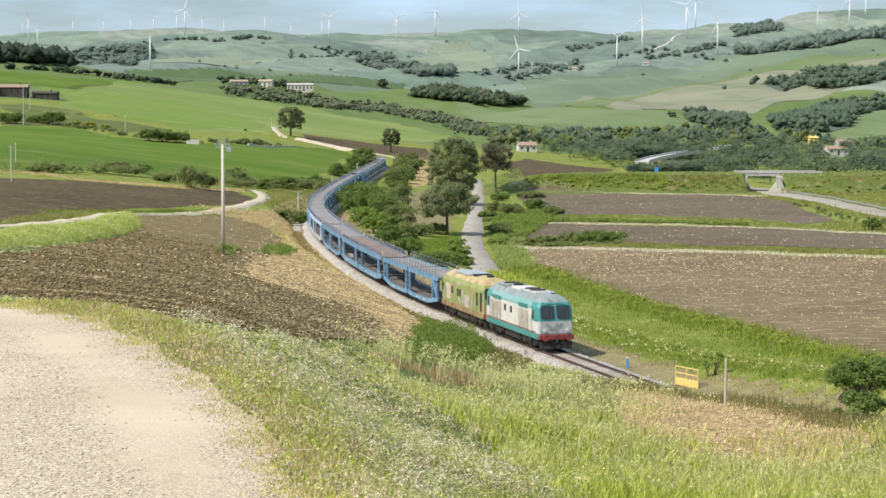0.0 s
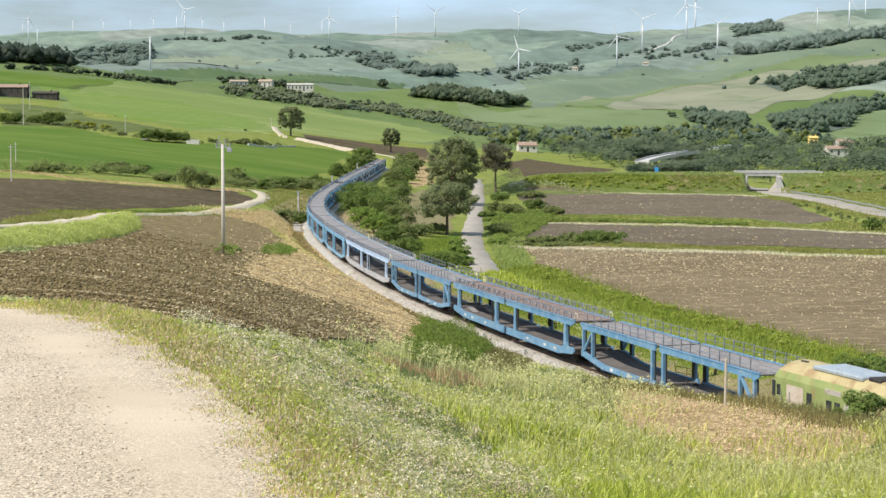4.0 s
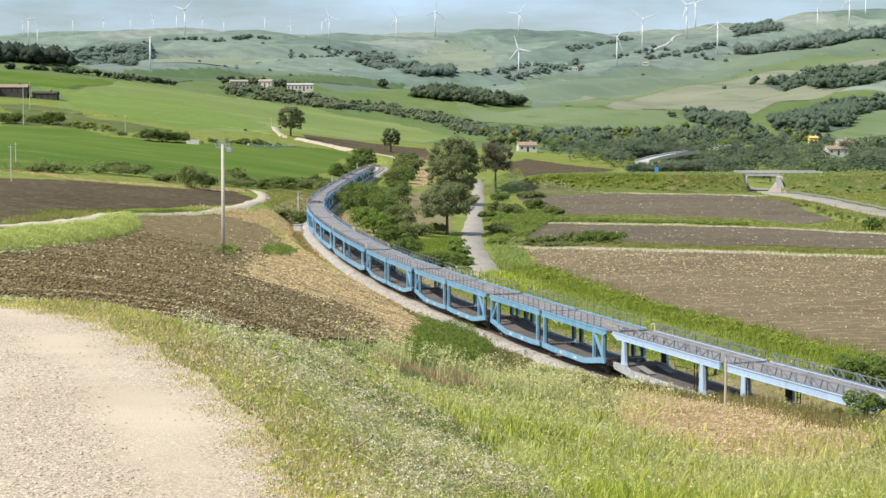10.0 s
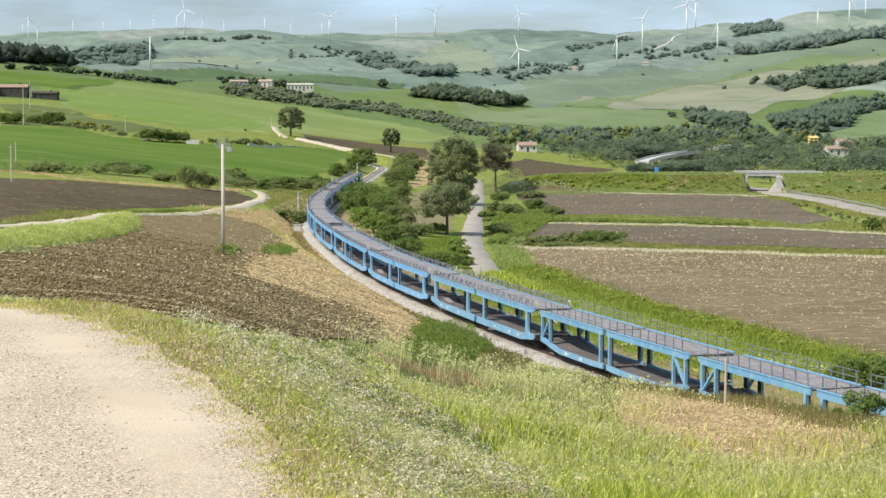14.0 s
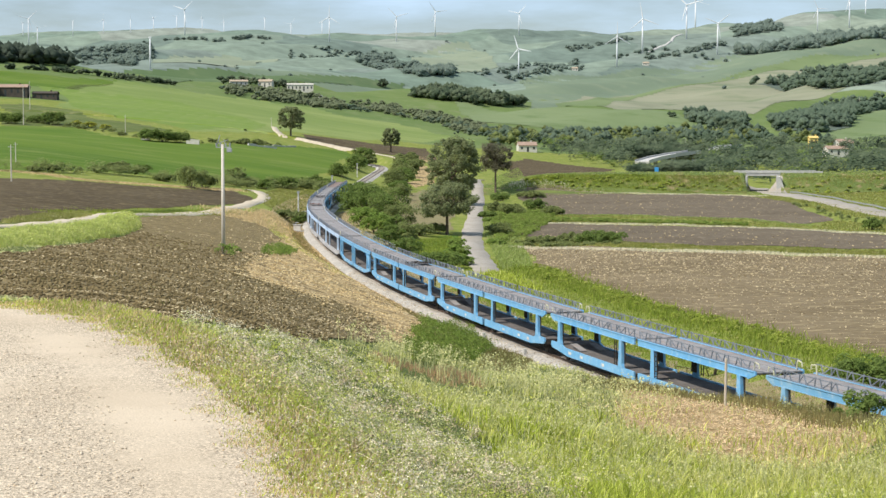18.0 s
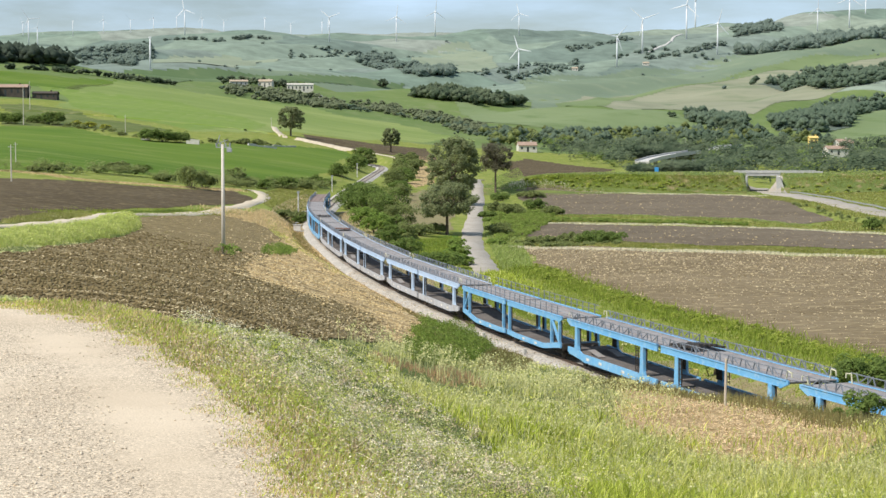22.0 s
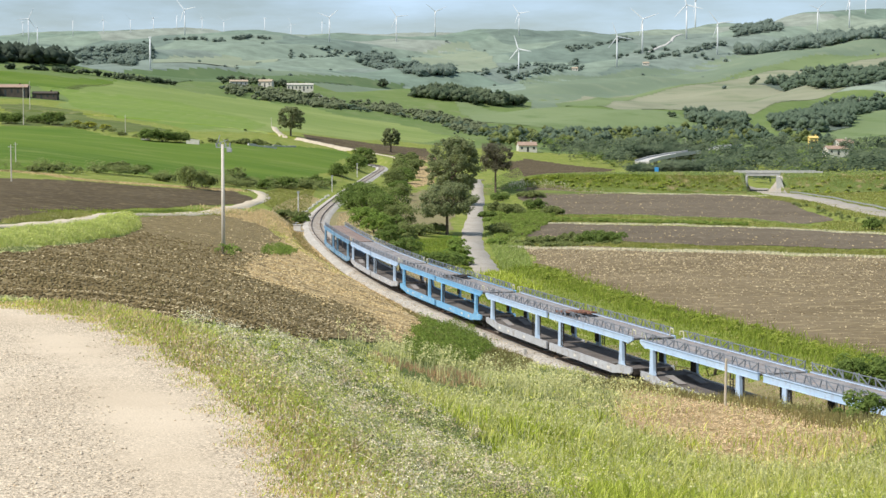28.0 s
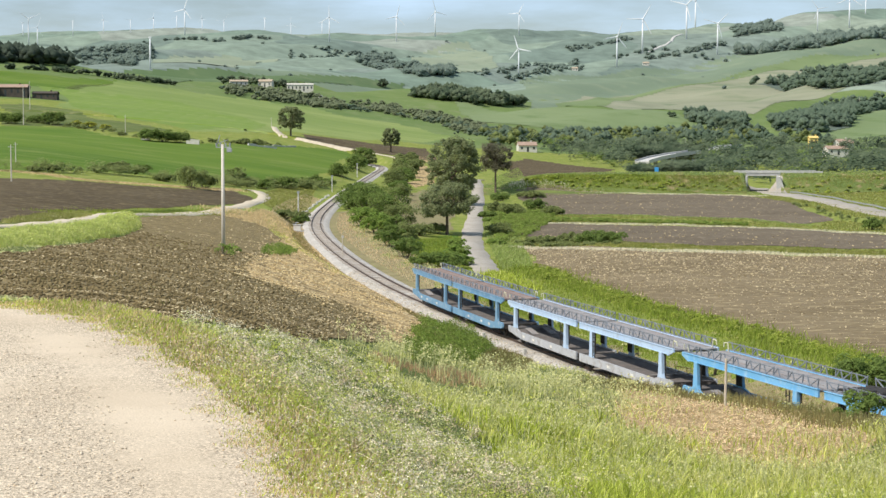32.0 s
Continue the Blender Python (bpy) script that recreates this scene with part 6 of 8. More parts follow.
wood("thicket", back, 4.0, 8.0, "leaf_far", "dark trees behind the viaduct", 92)
right_half = thicket[:, 0] / thicket[:, 1] > 0.134
wood("thicket", thicket[right_half], 5.0, 6.8, "leaf_far", "dark trees in front of the viaduct", 93)
thicket = thicket[~right_half]
wood("thicket", thicket, 3.0, 5.0, "leaf_far", "low dark thicket in front of the viaduct", 10)
HEDGES = [
    ("hedge", [(-175, 1323), (-134, 1286), (-93, 1332), (-57, 1229), (-19, 1223), (14, 1141), (41, 1029)], 60, 6, 2.5, 5.5, "leaf_wood", "dark scrub belt below the barley hill"),
    ("hedge", [(-85, 313), (-76, 325), (-70, 352), (-55, 352), (-46, 375), (-33, 437)], 240, 2.4, 1.2, 3.0, "leaf_olive", "olive-green hedge between field and terrace"),
    ("hedge", [(-307, 1143), (-271, 1172), (-236, 1200), (-210, 1265)], 120, 3, 2, 5, "leaf_far", "dark hedge along the ridge field"),
    ("hedge", [(-176, 650), (-149, 637), (-114, 587), (-88, 574), (-66, 628)], 90, 3, 0.8, 2.4, "leaf_olive", "rough scrub along the top of the wheat"),
    ("hedge", [(44, 2305), (96, 2404), (155, 2569), (232, 2860)], 90, 10, 4, 9, "leaf_haze", "line of far trees on the hills"),
    ("hedge", [(348, 2774), (400, 2802), (440, 2816), (489, 2876)], 60, 12, 4, 9, "leaf_haze", "line of far trees below the ridge"),
    ("hedge", [(219, 2958), (306, 3018), (347, 3109)], 50, 10, 4, 8, "leaf_haze", "line of far trees below the ridge"),
    ("hedge", [(-475, 2863), (-396, 2863), (-348, 2952), (-308, 2959)], 60, 12, 4, 8, "leaf_haze", "thin line of trees under the skyline"),
    ("hedge", [(-214, 2785), (-139, 2808), (-83, 2896)], 40, 12, 4, 8, "leaf_haze", "thin line of trees under the skyline"),
    ("hedge", [(94, 2350), (147, 2430), (222, 2633)], 45, 10, 5, 9, "leaf_haze", "line of far trees on the hills"),
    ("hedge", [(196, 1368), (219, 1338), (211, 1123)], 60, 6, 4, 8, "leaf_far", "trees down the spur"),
    ("hedge", [(-260, 2670), (-140, 2826), (-60, 2900)], 30, 18, 5, 9, "leaf_haze", "scattered far trees on hills"),
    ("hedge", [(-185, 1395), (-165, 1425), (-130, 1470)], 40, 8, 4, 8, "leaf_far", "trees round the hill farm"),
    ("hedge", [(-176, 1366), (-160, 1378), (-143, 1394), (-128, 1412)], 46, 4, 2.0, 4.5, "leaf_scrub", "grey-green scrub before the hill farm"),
    ("hedge", [(300, 2900), (380, 2800), (470, 2760)], 30, 18, 5, 9, "leaf_haze", "scattered far trees on hills"),
    ("hedge", [(84, 308), (83, 345), (84, 395)], 30, 1.5, 0.5, 1.2, "leaf_olive", "rough growth beside the valley road"),
]
for k, (name, line, n, spread, low, high, mat, label) in enumerate(HEDGES):
    small, near_by = (0.7, 0.5) if mat == "leaf_haze" else (1.0, 1.0)
    wood(name, scatter_along(line, n, spread * near_by, WR), low * small, high * small, mat, label, 30 + k, lumps=4, per=18, fat=0.42, category="hedge")
far_pts = np.stack([WR.uniform(-0.27, 0.27, 200), np.exp(WR.uniform(math.log(1900), math.log(3100), 200))], -1)
far_pts[:, 0] *= far_pts[:, 1]
clump = np.sin(far_pts[:, 0] * 0.021) + np.sin(far_pts[:, 1] * 0.017 + far_pts[:, 0] * 0.006) > 0.5
wood("scattered_trees", far_pts[clump], 2.0, 4.2, "leaf_haze", "scattered single trees on the far hills", 60, lumps=4, per=12)

wood("rough_growth", scatter_in([(8.5, 260), (16, 290), (22, 330), (26, 370), (13, 372), (9.5, 320)], 800, WR), 0.4, 1.1, "nettle", "olive-green rough growth below the lane trees", 62, lumps=4, per=12, category="weeds")

# ---------------------------------------------------------------- wind turbines
ROTORS = []


def turbine(x, y, hub, rate, phase, yaw, sink=0.0, rotor=True, slim=1.0):
    z = floor_at(x, y) - sink
    thing = placed("wind_turbine", x, y, z)
    r = hub * 0.028
    t = bmesh.new()
    tube(t, (0, 0, -1.5), (0, 0, hub), r, r * 0.62, seg=14)
    part("tower", t, M["white"], thing, smooth=True)
    m = Matrix.Translation((0, 0, hub)) @ pose(0, 0, 0, 0, 0, yaw)
    n = boxed(-hub * 0.05, hub * 0.045, -hub * 0.022, hub * 0.022, -hub * 0.012, hub * 0.032, hub * 0.008)
    for v in n.verts:
        v.co = m @ v.co
    part("nacelle", n, M["white"], thing)
    if rotor:
        b = bmesh.new()
        tube(b, (-hub * 0.015, 0, 0), (hub * 0.03, 0, 0), hub * 0.025, hub * 0.012, seg=10)
        ob = part("rotor", b, M["white"], thing)
        for k in range(3):
            b = bmesh.new()
            rad = Matrix.Rotation(radians(120 * k), 4, "X")
            L = hub * 0.5
            w = hub * 0.022 * slim
            v0 = [(0, -w * 0.5, 0), (w * 0.5, 0, 0), (0, w * 0.5, 0), (-w * 0.5, 0, 0)]
            v1 = [(0, -w * 0.9, L * 0.22), (w * 0.3, 0, L * 0.22), (0, w * 0.9, L * 0.22), (-w * 0.3, 0, L * 0.22)]
            v2 = [(0, -w * 0.25, L), (w * 0.08, 0, L), (0, w * 0.25, L), (-w * 0.08, 0, L)]
            loops = [[b.verts.new(rad @ Vector(p)) for p in q] for q in (v0, v1, v2)]
            for p, q in zip(loops[:-1], loops[1:]):
                for i in range(4):
                    b.faces.new((p[i], p[(i + 1) % 4], q[(i + 1) % 4], q[i]))
            b.faces.new(loops[2])
            part("blade", b, M["white"], ob)
        ROTORS.append((ob, m @ Matrix.Translation((hub * 0.06, 0, 0)), rate, phase))
    return tagged(thing, "white three-bladed wind turbine on a hill" if rotor else "white turbine tower without turning blades", "wind turbine", group="wind farm")


NEAR_TURBINES = [(109, 2371, 41, 0, 18), (279, 2643, 48, 50, 60), (342, 2826, 58, 40, 10), (459, 3109, 64, 45, 75), (466, 2798, 52, 69, 27), (699, 3079, 41, 52, 55), (765, 3106, 56, 48, 20), (147, 3190, 42, 44, 5), (-15, 3147, 48, 50, 95), (-86, 3044, 46, 47, 40), (-197, 2859, 42, 43, 65), (-460, 2939, 45, 45, 100), (-737, 2933, 44, 50, 15)]
for k, (x, y, hub, rate, phase) in enumerate(NEAR_TURBINES):
    turbine(x, y, hub, rate, phase, -90 + (8 if k in (1, 4) else k * 37 % 50 - 25))
turbine(-332, 1868, 35, 0, 0, 0, rotor=False)
SKY_TURBINES = [(-815, 3200, 31), (-724, 2944, 38), (-690, 3075, 28), (-634, 3080, 31), (-592, 3125, 29), (-558, 3180, 31), (-518, 3210, 31), (-473, 3240, 31), (-409, 3080, 31), (-337, 3120, 31), (-295, 3200, 31), (-239, 3260, 31), (514, 3360, 62), (832, 3250, 34)]
for k, (x, y, hub) in enumerate(SKY_TURBINES):
    turbine(x, y, hub, 40 + 7 * (k % 4), k * 31, -90 + (k * 53 % 120 - 60), sink=0 if hub == 28 else 8, slim=0.3)


# ---------------------------------------------------------------- buildings
def house(name, x, y, w, d, h, turn, wall, roof, label, rise=1.6, doors=2, z=None):
    thing = placed(name, x, y, z, turn)
    wbm = bmesh.new()
    prism(wbm, [(-d / 2, -1.2), (d / 2, -1.2), (d / 2, h), (0, h + rise), (-d / 2, h)], -w / 2, w / 2)
    for v in wbm.verts:
        v.co = Vector((v.co.y, v.co.x, v.co.z))
    bmesh.ops.recalc_face_normals(wbm, faces=wbm.faces[:])
    part("wall", wbm, wall, thing)
    for s in (-1, 1):
        r = bmesh.new()
        panel(r, [(-w / 2 - 0.3, s * (d / 2 + 0.4), h - 0.25), (w / 2 + 0.3, s * (d / 2 + 0.4), h - 0.25), (w / 2 + 0.3, 0, h + rise + 0.1), (-w / 2 - 0.3, 0, h + rise + 0.1)][::-s], 0.22)
        part("roof", r, roof, thing)
    n = max(2, int(w / 3.2))
    for k in range(n):
        xx = -w / 2 + w * (k + 0.5) / n
        tall = k % 3 == 1
        part("window", boxed(xx - 0.55, xx + 0.55, -d / 2 - 0.06, -d / 2 + 0.02, 0.1 if tall else h * 0.4, h * 0.75), M["glass_dark"], thing)
    ch = boxed(w * 0.2, w * 0.2 + 0.7, -0.35, 0.35, h + rise * 0.5, h + rise + 1.0)
    part("chimney", ch, wall, thing)
    return tagged(thing, label, "house")


house("barn", -231, 884, 16.5, 8, 5.2, 3, M["dark_wall"], M["tile"], "dark open-fronted stone barn with a tiled roof", 1.3)
house("barn", -214, 886, 13, 7, 3.2, 2, M["dark_wall"], M["dark_wall"], "low dark ruined barn", 0.8)
part("gable_wall", boxed(-0.3, 2.4, -4.3, 4.0, 0, 5.2), M["render"], placed("white_gable", -240, 881))
bpy.data.objects["white_gable"]["label"] = "whitewashed end wall of the barn"
bpy.data.objects["white_gable"]["category"] = "wall"
house("farmhouse", -125, 1440, 23, 9, 6.0, 4, M["render"], M["render"], "long pale flat-roofed farmhouse on the hill", 0.8)
house("farmhouse", -152, 1412, 12, 8, 5.0, -8, M["render"], M["tile_tan"], "pale farmhouse with a tiled roof", 1.6)
house("farmhouse", -172, 1385, 15, 7, 4.0, 12, M["concrete"], M["tile_tan"], "grey farm shed among trees", 1.2)
house("cottage", 45.5, 892, 10, 7, 3.6, 8, M["render"], M["tile"], "small cream cottage with a terracotta roof", 1.6)
house("farmhouse", 213, 890, 12, 8, 3.4, 10, M["render"], M["tile"], "cream house among the valley trees", 1.4, z=3)
house("farmhouse", 229, 940, 9, 8, 3.4, 20, M["render"], M["tile"], "cream house among the valley trees", 1.8, z=6)
house("store", 222, 985, 5, 5, 6.0, 0, M["yellow"], M["yellow"], "small ochre-yellow building in the trees", 0.8, z=6)
house("farmhouse", -8, 1660, 14, 8, 5.0, 10, M["render"], M["tile_tan"], "far pale farmhouse in a fold of the hills", 1.8)
house("farmhouse", 205, 2560, 9, 6, 3.4, 0, M["render"], M["tile_tan"], "far white farmhouse on the hills", 1.8)
house("farmhouse", 330, 2680, 10, 6, 3.2, 0, M["render"], M["tile_tan"], "far white farmhouse on the hills", 1.8)

# pale field walls and stone heaps along the top of the wheat field
def field_wall(xa, ya, xb, yb, height, mat, label, seed):
    """A tumbledown wall of rough blocks along a line on the ground."""
    rng_w = random.Random(seed)
    thing = new("field_wall")
    thing.location = (xa, ya, floor_at(xa, ya))
    n = max(3, int(math.hypot(xb - xa, yb - ya) / 1.6))
    for k in range(n):
        fa, fb = k / n, (k + 0.96) / n
        x0, y0, x1, y1 = xa + (xb - xa) * fa, ya + (yb - ya) * fa, xa + (xb - xa) * fb, ya + (yb - ya) * fb
        top = height * rng_w.uniform(0.7, 1.1)
        z0, z1 = floor_at(x0, y0), floor_at(x1, y1)
        bm = bmesh.new()
        bar(bm, (x0 - xa, y0 - ya, z0 - thing.location.z + top / 2 - 0.2), (x1 - xa, y1 - ya, z1 - thing.location.z + top / 2 - 0.2), 0.7, top + 0.4)
        part("wall_block", bm, mat, thing)
    return tagged(thing, label, "field wall")


field_wall(-88.6, 566, -84.0, 566, 1.7, M["render"], "whitewashed tumbledown wall above the wheat", 1)
field_wall(-71.0, 598, -61.5, 606, 0.8, M["concrete"], "low pale stone wall above the wheat", 2)
field_wall(-64.5, 622, -58.0, 645, 0.6, M["concrete"], "low pale stone wall above the wheat", 3)
field_wall(-104, 566, -101, 566, 0.8, M["concrete"], "short broken stone wall above the wheat", 4)
rubble = random.Random(9)
for k in range(26):
    x, y = rubble.uniform(-108, -82), rubble.uniform(1345, 1395)
    bm = bmesh.new()
    bmesh.ops.create_icosphere(bm, subdivisions=1, radius=1.0)
    size = rubble.uniform(0.9, 2.4)
    for v in bm.verts:
        v.co = Vector((v.co.x * size, v.co.y * size, v.co.z * size * 0.8)) * rubble.uniform(0.75, 1.15)
    ob = mesh_object("boulder", bm, M["concrete"])
    ob.location = (x, y, floor_at(x, y) + size * 0.3)
    tagged(ob, "pale boulder in the scrub below the hill farm", "boulder", group="hillside boulders")

# ---------------------------------------------------------------- underpass, viaduct
bridge = placed("road_bridge", 96, 490, 0)
part("deck", boxed(-8.2, 7.4, -4.5, 4.5, 2.6, 3.4, 0.05), M["concrete"], bridge)
for y in (-4.5, 4.5):
    part("parapet", boxed(-8.4, 16.5, y - 0.15, y + 0.15, 3.4, 4.0), M["concrete"], bridge)
for side in (0, 1):
    wall_bm = bmesh.new()
    if side == 0:
        prism(wall_bm, [(-5.5, -2.6), (-4.9, -2.6), (-4.9, 2.6), (-5.5, 2.6)], -11.0, 5.5)
    else:
        prism(wall_bm, [(3.6, -2.6), (6.6, -2.6), (4.7, 2.6), (3.6, 2.6)], -14.5, 5.5)
    for v in wall_bm.verts:
        v.co.x += 0.194 * v.co.y
    part("abutment", wall_bm, M["concrete"], bridge, "sloping pale concrete abutment")
tagged(bridge, "concrete road underpass through a grassy embankment", "bridge")

def viaduct(points, label):
    """A slim road deck on piers, bent from span to span, with a parapet each side."""
    thing = new("viaduct")
    x0, y0, z0 = points[0]
    thing.location = (x0, y0, floor_at(x0, y0))
    base = thing.location.copy()
    for a, b in zip(points[:-1], points[1:]):
        a, b = Vector(a) - base, Vector(b) - base
        side = Vector((b.y - a.y, a.x - b.x, 0)).normalized()
        part("deck_span", bar(bmesh.new(), a - Vector((0, 0, 0.55)), b - Vector((0, 0, 0.55)), 7.0, 0.9), M["concrete"], thing)
        for s in (-3.4, 3.4):
            part("parapet", bar(bmesh.new(), a + side * s + Vector((0, 0, 0.3)), b + side * s + Vector((0, 0, 0.3)), 0.22, 0.8), M["concrete"], thing)
        foot = floor_at(b.x + base.x, b.y + base.y) - base.z - 1
        part("pier", boxed(b.x - 0.9, b.x + 0.9, b.y - 0.9, b.y + 0.9, foot, b.z - 0.9, 0.05), M["concrete"], thing)
    return tagged(thing, label, "viaduct")


viaduct([(92.8, 765.0, 1.8), (101.7, 785.0, 3.3), (113.8, 810.0, 4.6), (128.5, 840.0, 5.5)], "pale concrete road viaduct above the valley trees")
viaduct([(148.8, 900.0, 6.5), (156.0, 910.0, 7.3), (164.7, 920.0, 7.8)], "short pale viaduct span among the valley trees")
rail_run = np.array(TRACK["valley_road"][2:])
guard = new("guard_rail")
guard.location = (float(rail_run[0, 0]) + 4.4, float(rail_run[0, 1]), floor_at(float(rail_run[0, 0]) + 4.4, float(rail_run[0, 1])))
for (xa, ya), (xb, yb) in zip(rail_run[:-1], rail_run[1:]):
    steps = max(2, int(math.hypot(xb - xa, yb - ya) / 8))
    for k in range(steps):
        fa, fb = k / steps, (k + 1) / steps
        pa, pb = [Vector((xa + (xb - xa) * f + 4.4, ya + (yb - ya) * f, floor_at(xa + (xb - xa) * f + 4.4, ya + (yb - ya) * f))) - guard.location for f in (fa, fb)]
        part("beam", bar(bmesh.new(), pa + Vector((0, 0, 0.6)), pb + Vector((0, 0, 0.6)), 0.06, 0.32), M["steel"], guard)
        part("post", boxed(pa.x - 0.06, pa.x + 0.06, pa.y - 0.06, pa.y + 0.06, pa.z - 0.3, pa.z + 0.75), M["steel"], guard)
tagged(guard, "galvanised steel guard rail along the valley road", "guard rail")
sign = placed("road_sign", 84.3, 647)
part("sign_post", tube(bmesh.new(), (0, 0, -0.3), (0, 0, 3.0), 0.06), M["steel"], sign)
part("sign_board", boxed(-0.8, 0.8, -0.06, 0.06, 1.6, 3.4, 0.03), M["blue_sign"], sign, "plain blue board")
tagged(sign, "blue road sign at the wood's edge", "road sign")

# ---------------------------------------------------------------- poles, posts, lineside things
pole = placed("utility_pole", -17.8, 132.5)
part("shaft", tube(bmesh.new(), (0, 0, -0.5), (0, 0, 9.0), 0.17, 0.11, seg=12), M["pole"], pole, smooth=True)
for a, b, w in (((-0.55, 0, 8.75), (0.65, 0, 8.75), 0.08), ((-0.45, 0, 9.05), (0.45, 0, 9.35), 0.06), ((-0.5, 0, 8.75), (-0.2, 0, 9.75), 0.06), ((0.3, 0, 8.75), (0.1, 0, 9.4), 0.05)):
    part("crossarm", bar(bmesh.new(), a, b, w), M["steel"], pole)
for x in (-0.5, -0.15, 0.25, 0.6):
    ins = bmesh.new()
    tube(ins, (x, 0, 8.8), (x, 0, 9.1), 0.045, seg=8)
    for z in (8.88, 8.96, 9.04):
        tube(ins, (x, 0, z), (x, 0, z + 0.03), 0.085, seg=10)
    part("insulator", ins, M["steel"], pole)
part("switch_box", boxed(0.35, 0.75, -0.15, 0.15, 8.35, 8.7, 0.03), M["steel"], pole)
tagged(pole, "tall pale concrete utility pole with steel crossarms", "utility pole")

for x, y, h in ((-159.9, 626.3, 15.5), (-194, 772, 13.5), (-74.2, 281.7, 6.4), (-92.3, 354.3, 4.6), (-117, 605, 6.5), (-88, 842, 5), (380, 1500, 14), (320, 1300, 8), (180, 1080, 8), (142, 960, 8)):
    p = placed("wooden_pole", x, y)
    part("shaft", tube(bmesh.new(), (0, 0, -0.4), (0, 0, h), 0.09 + h * 0.006, 0.09, seg=8), M["pole"], p)
    part("crossarm", bar(bmesh.new(), (-0.5, 0, h - 0.4), (0.5, 0, h - 0.4), 0.08), M["steel"], p)
    tagged(p, "pale line pole standing in the fields", "utility pole", group="field poles")

for x, y, h in ((-27.6, 312.2, 4.2), (-28.6, 422.4, 3.9), (-27.4, 523.5, 4.2)):
    p = placed("banded_post", x, y)
    for k in range(6):
        part("band", tube(bmesh.new(), (0, 0, h * k / 6 - (0.3 if k == 0 else 0)), (0, 0, h * (k + 1) / 6), 0.13, seg=10), M["loco_white"] if k % 2 == 0 else M["concrete"], p)
    part("cap", boxed(-0.25, 0.25, -0.12, 0.12, h, h + 0.35), M["steel"], p)
    tagged(p, "white banded lineside post by the track", "lineside post", group="lineside posts")
p = placed("lineside_post", -13.0, 211.5)
part("shaft", tube(bmesh.new(), (0, 0, -0.3), (0, 0, 3.2), 0.07, 0.06, seg=8), M["wood"], p)
part("plate", boxed(-0.14, 0.14, -0.03, 0.03, 2.9, 3.2), M["concrete"], p)
tagged(p, "slim brown lineside marker post", "lineside post", group="lineside posts")
p = placed("equipment_box", -23.7, 266)
part("plinth", boxed(-0.75, 0.75, -0.5, 0.5, -0.3, 0.3, 0.03), M["concrete"], p)
part("cabinet", boxed(-0.6, 0.6, -0.4, 0.4, 0.3, 1.15, 0.04), M["loco_white"], p)
part("lid", boxed(-0.68, 0.68, -0.48, 0.48, 1.15, 1.25, 0.02), M["concrete"], p)
tagged(p, "small white lineside equipment box", "equipment box")

post = placed("wooden_post", 12.0, 69.0)
part("shaft", tube(bmesh.new(), (0, 0, -0.4), (0.02, 0, 2.12), 0.062, 0.052, seg=10), M["wood"], post)
part("wire_staple", tube(bmesh.new(), (-0.07, 0, 1.7), (0.08, 0, 1.7), 0.012, seg=6), M["steel"], post)
tagged(post, "weathered upright wooden post in dry grass", "post")

gate = placed("yellow_barrier", 15.75, 104.9, None, -60)
zb = 0.1
for x in (-1.15, 0.0, 1.15):
    part("upright", boxed(x - 0.035, x + 0.03, -0.03, 0.03, -0.3, 1.3), M["yellow"], gate)
for z in (0.86, 1.26):
    part("rail_bar", boxed(-1.15, 1.15, -0.026, 0.026, z - 0.03, z + 0.03), M["yellow"], gate)
part("lower_panel", boxed(-1.15, 1.15, -0.025, 0.025, 0.05, 0.55), M["yellow"], gate)
tagged(gate, "yellow steel barrier with a solid lower panel", "barrier")

mark = placed("marker_post", 12.9, 113.6)
part("shaft", boxed(-0.08, 0.08, -0.05, 0.05, -0.3, 0.75, 0.01), M["blue_sign"], mark)
part("cap", boxed(-0.09, 0.09, -0.06, 0.06, 0.75, 0.85), M["loco_white"], mark)
tagged(mark, "short blue marker post beside the track", "marker post")
for k in range(34):
    s = 232 + k * 3.6
    v = beside_line(s, 3.55 + 0.15 * math.sin(k * 2.3))
    bm = boxed(-0.22, 0.22, -0.3, 0.3, -0.5, 0.28 + 0.1 * math.sin(k * 1.7), 0.05)
    ob = mesh_object("edge_stone", bm, M["concrete"])
    ob.location = (v.x, v.y, v.z - 0.55)
    ob.rotation_euler = (0, 0, k * 0.7)
    tagged(ob, "pale concrete edge block beside the ballast", "edge stone", group="ballast edge stones")

# loads lying on the upper decks
LOADS = []
for index, mat, label in ((10, "under", "dark folded tarpaulin frame lying on the deck"), (14, "rust", "heap of rusty ramps lying on the deck"), (15, "under", "dark heap of folded ramps on the deck")):
    thing = new("deck_load")
    rng_l = random.Random(index)
    for k in range(7):
        bm = bmesh.new()
        y = -0.9 + k * 0.3
        bar(bm, (-1.5 + rng_l.uniform(-0.3, 0.3), y, 0.08), (1.5 + rng_l.uniform(-0.3, 0.3), y + rng_l.uniform(-0.1, 0.1), 0.2 + rng_l.uniform(0, 0.15)), 0.22, 0.12)
        part("ramp", bm, M[mat], thing)
    tagged(thing, label, "deck load")
    LOADS.append((thing, index))


# ---------------------------------------------------------------- grasses and litter
VR = np.random.default_rng(77)


def sow(n, near, far, rng=VR, half=0.3):
    """Places on the slope, thinning out with distance as they shrink in view."""
    d = np.exp(rng.uniform(math.log(near), math.log(far), n))
    u = rng.uniform(-half, half, n)
    return u * d, d


ROAD_EDGE = FIELD["gravel_road"]


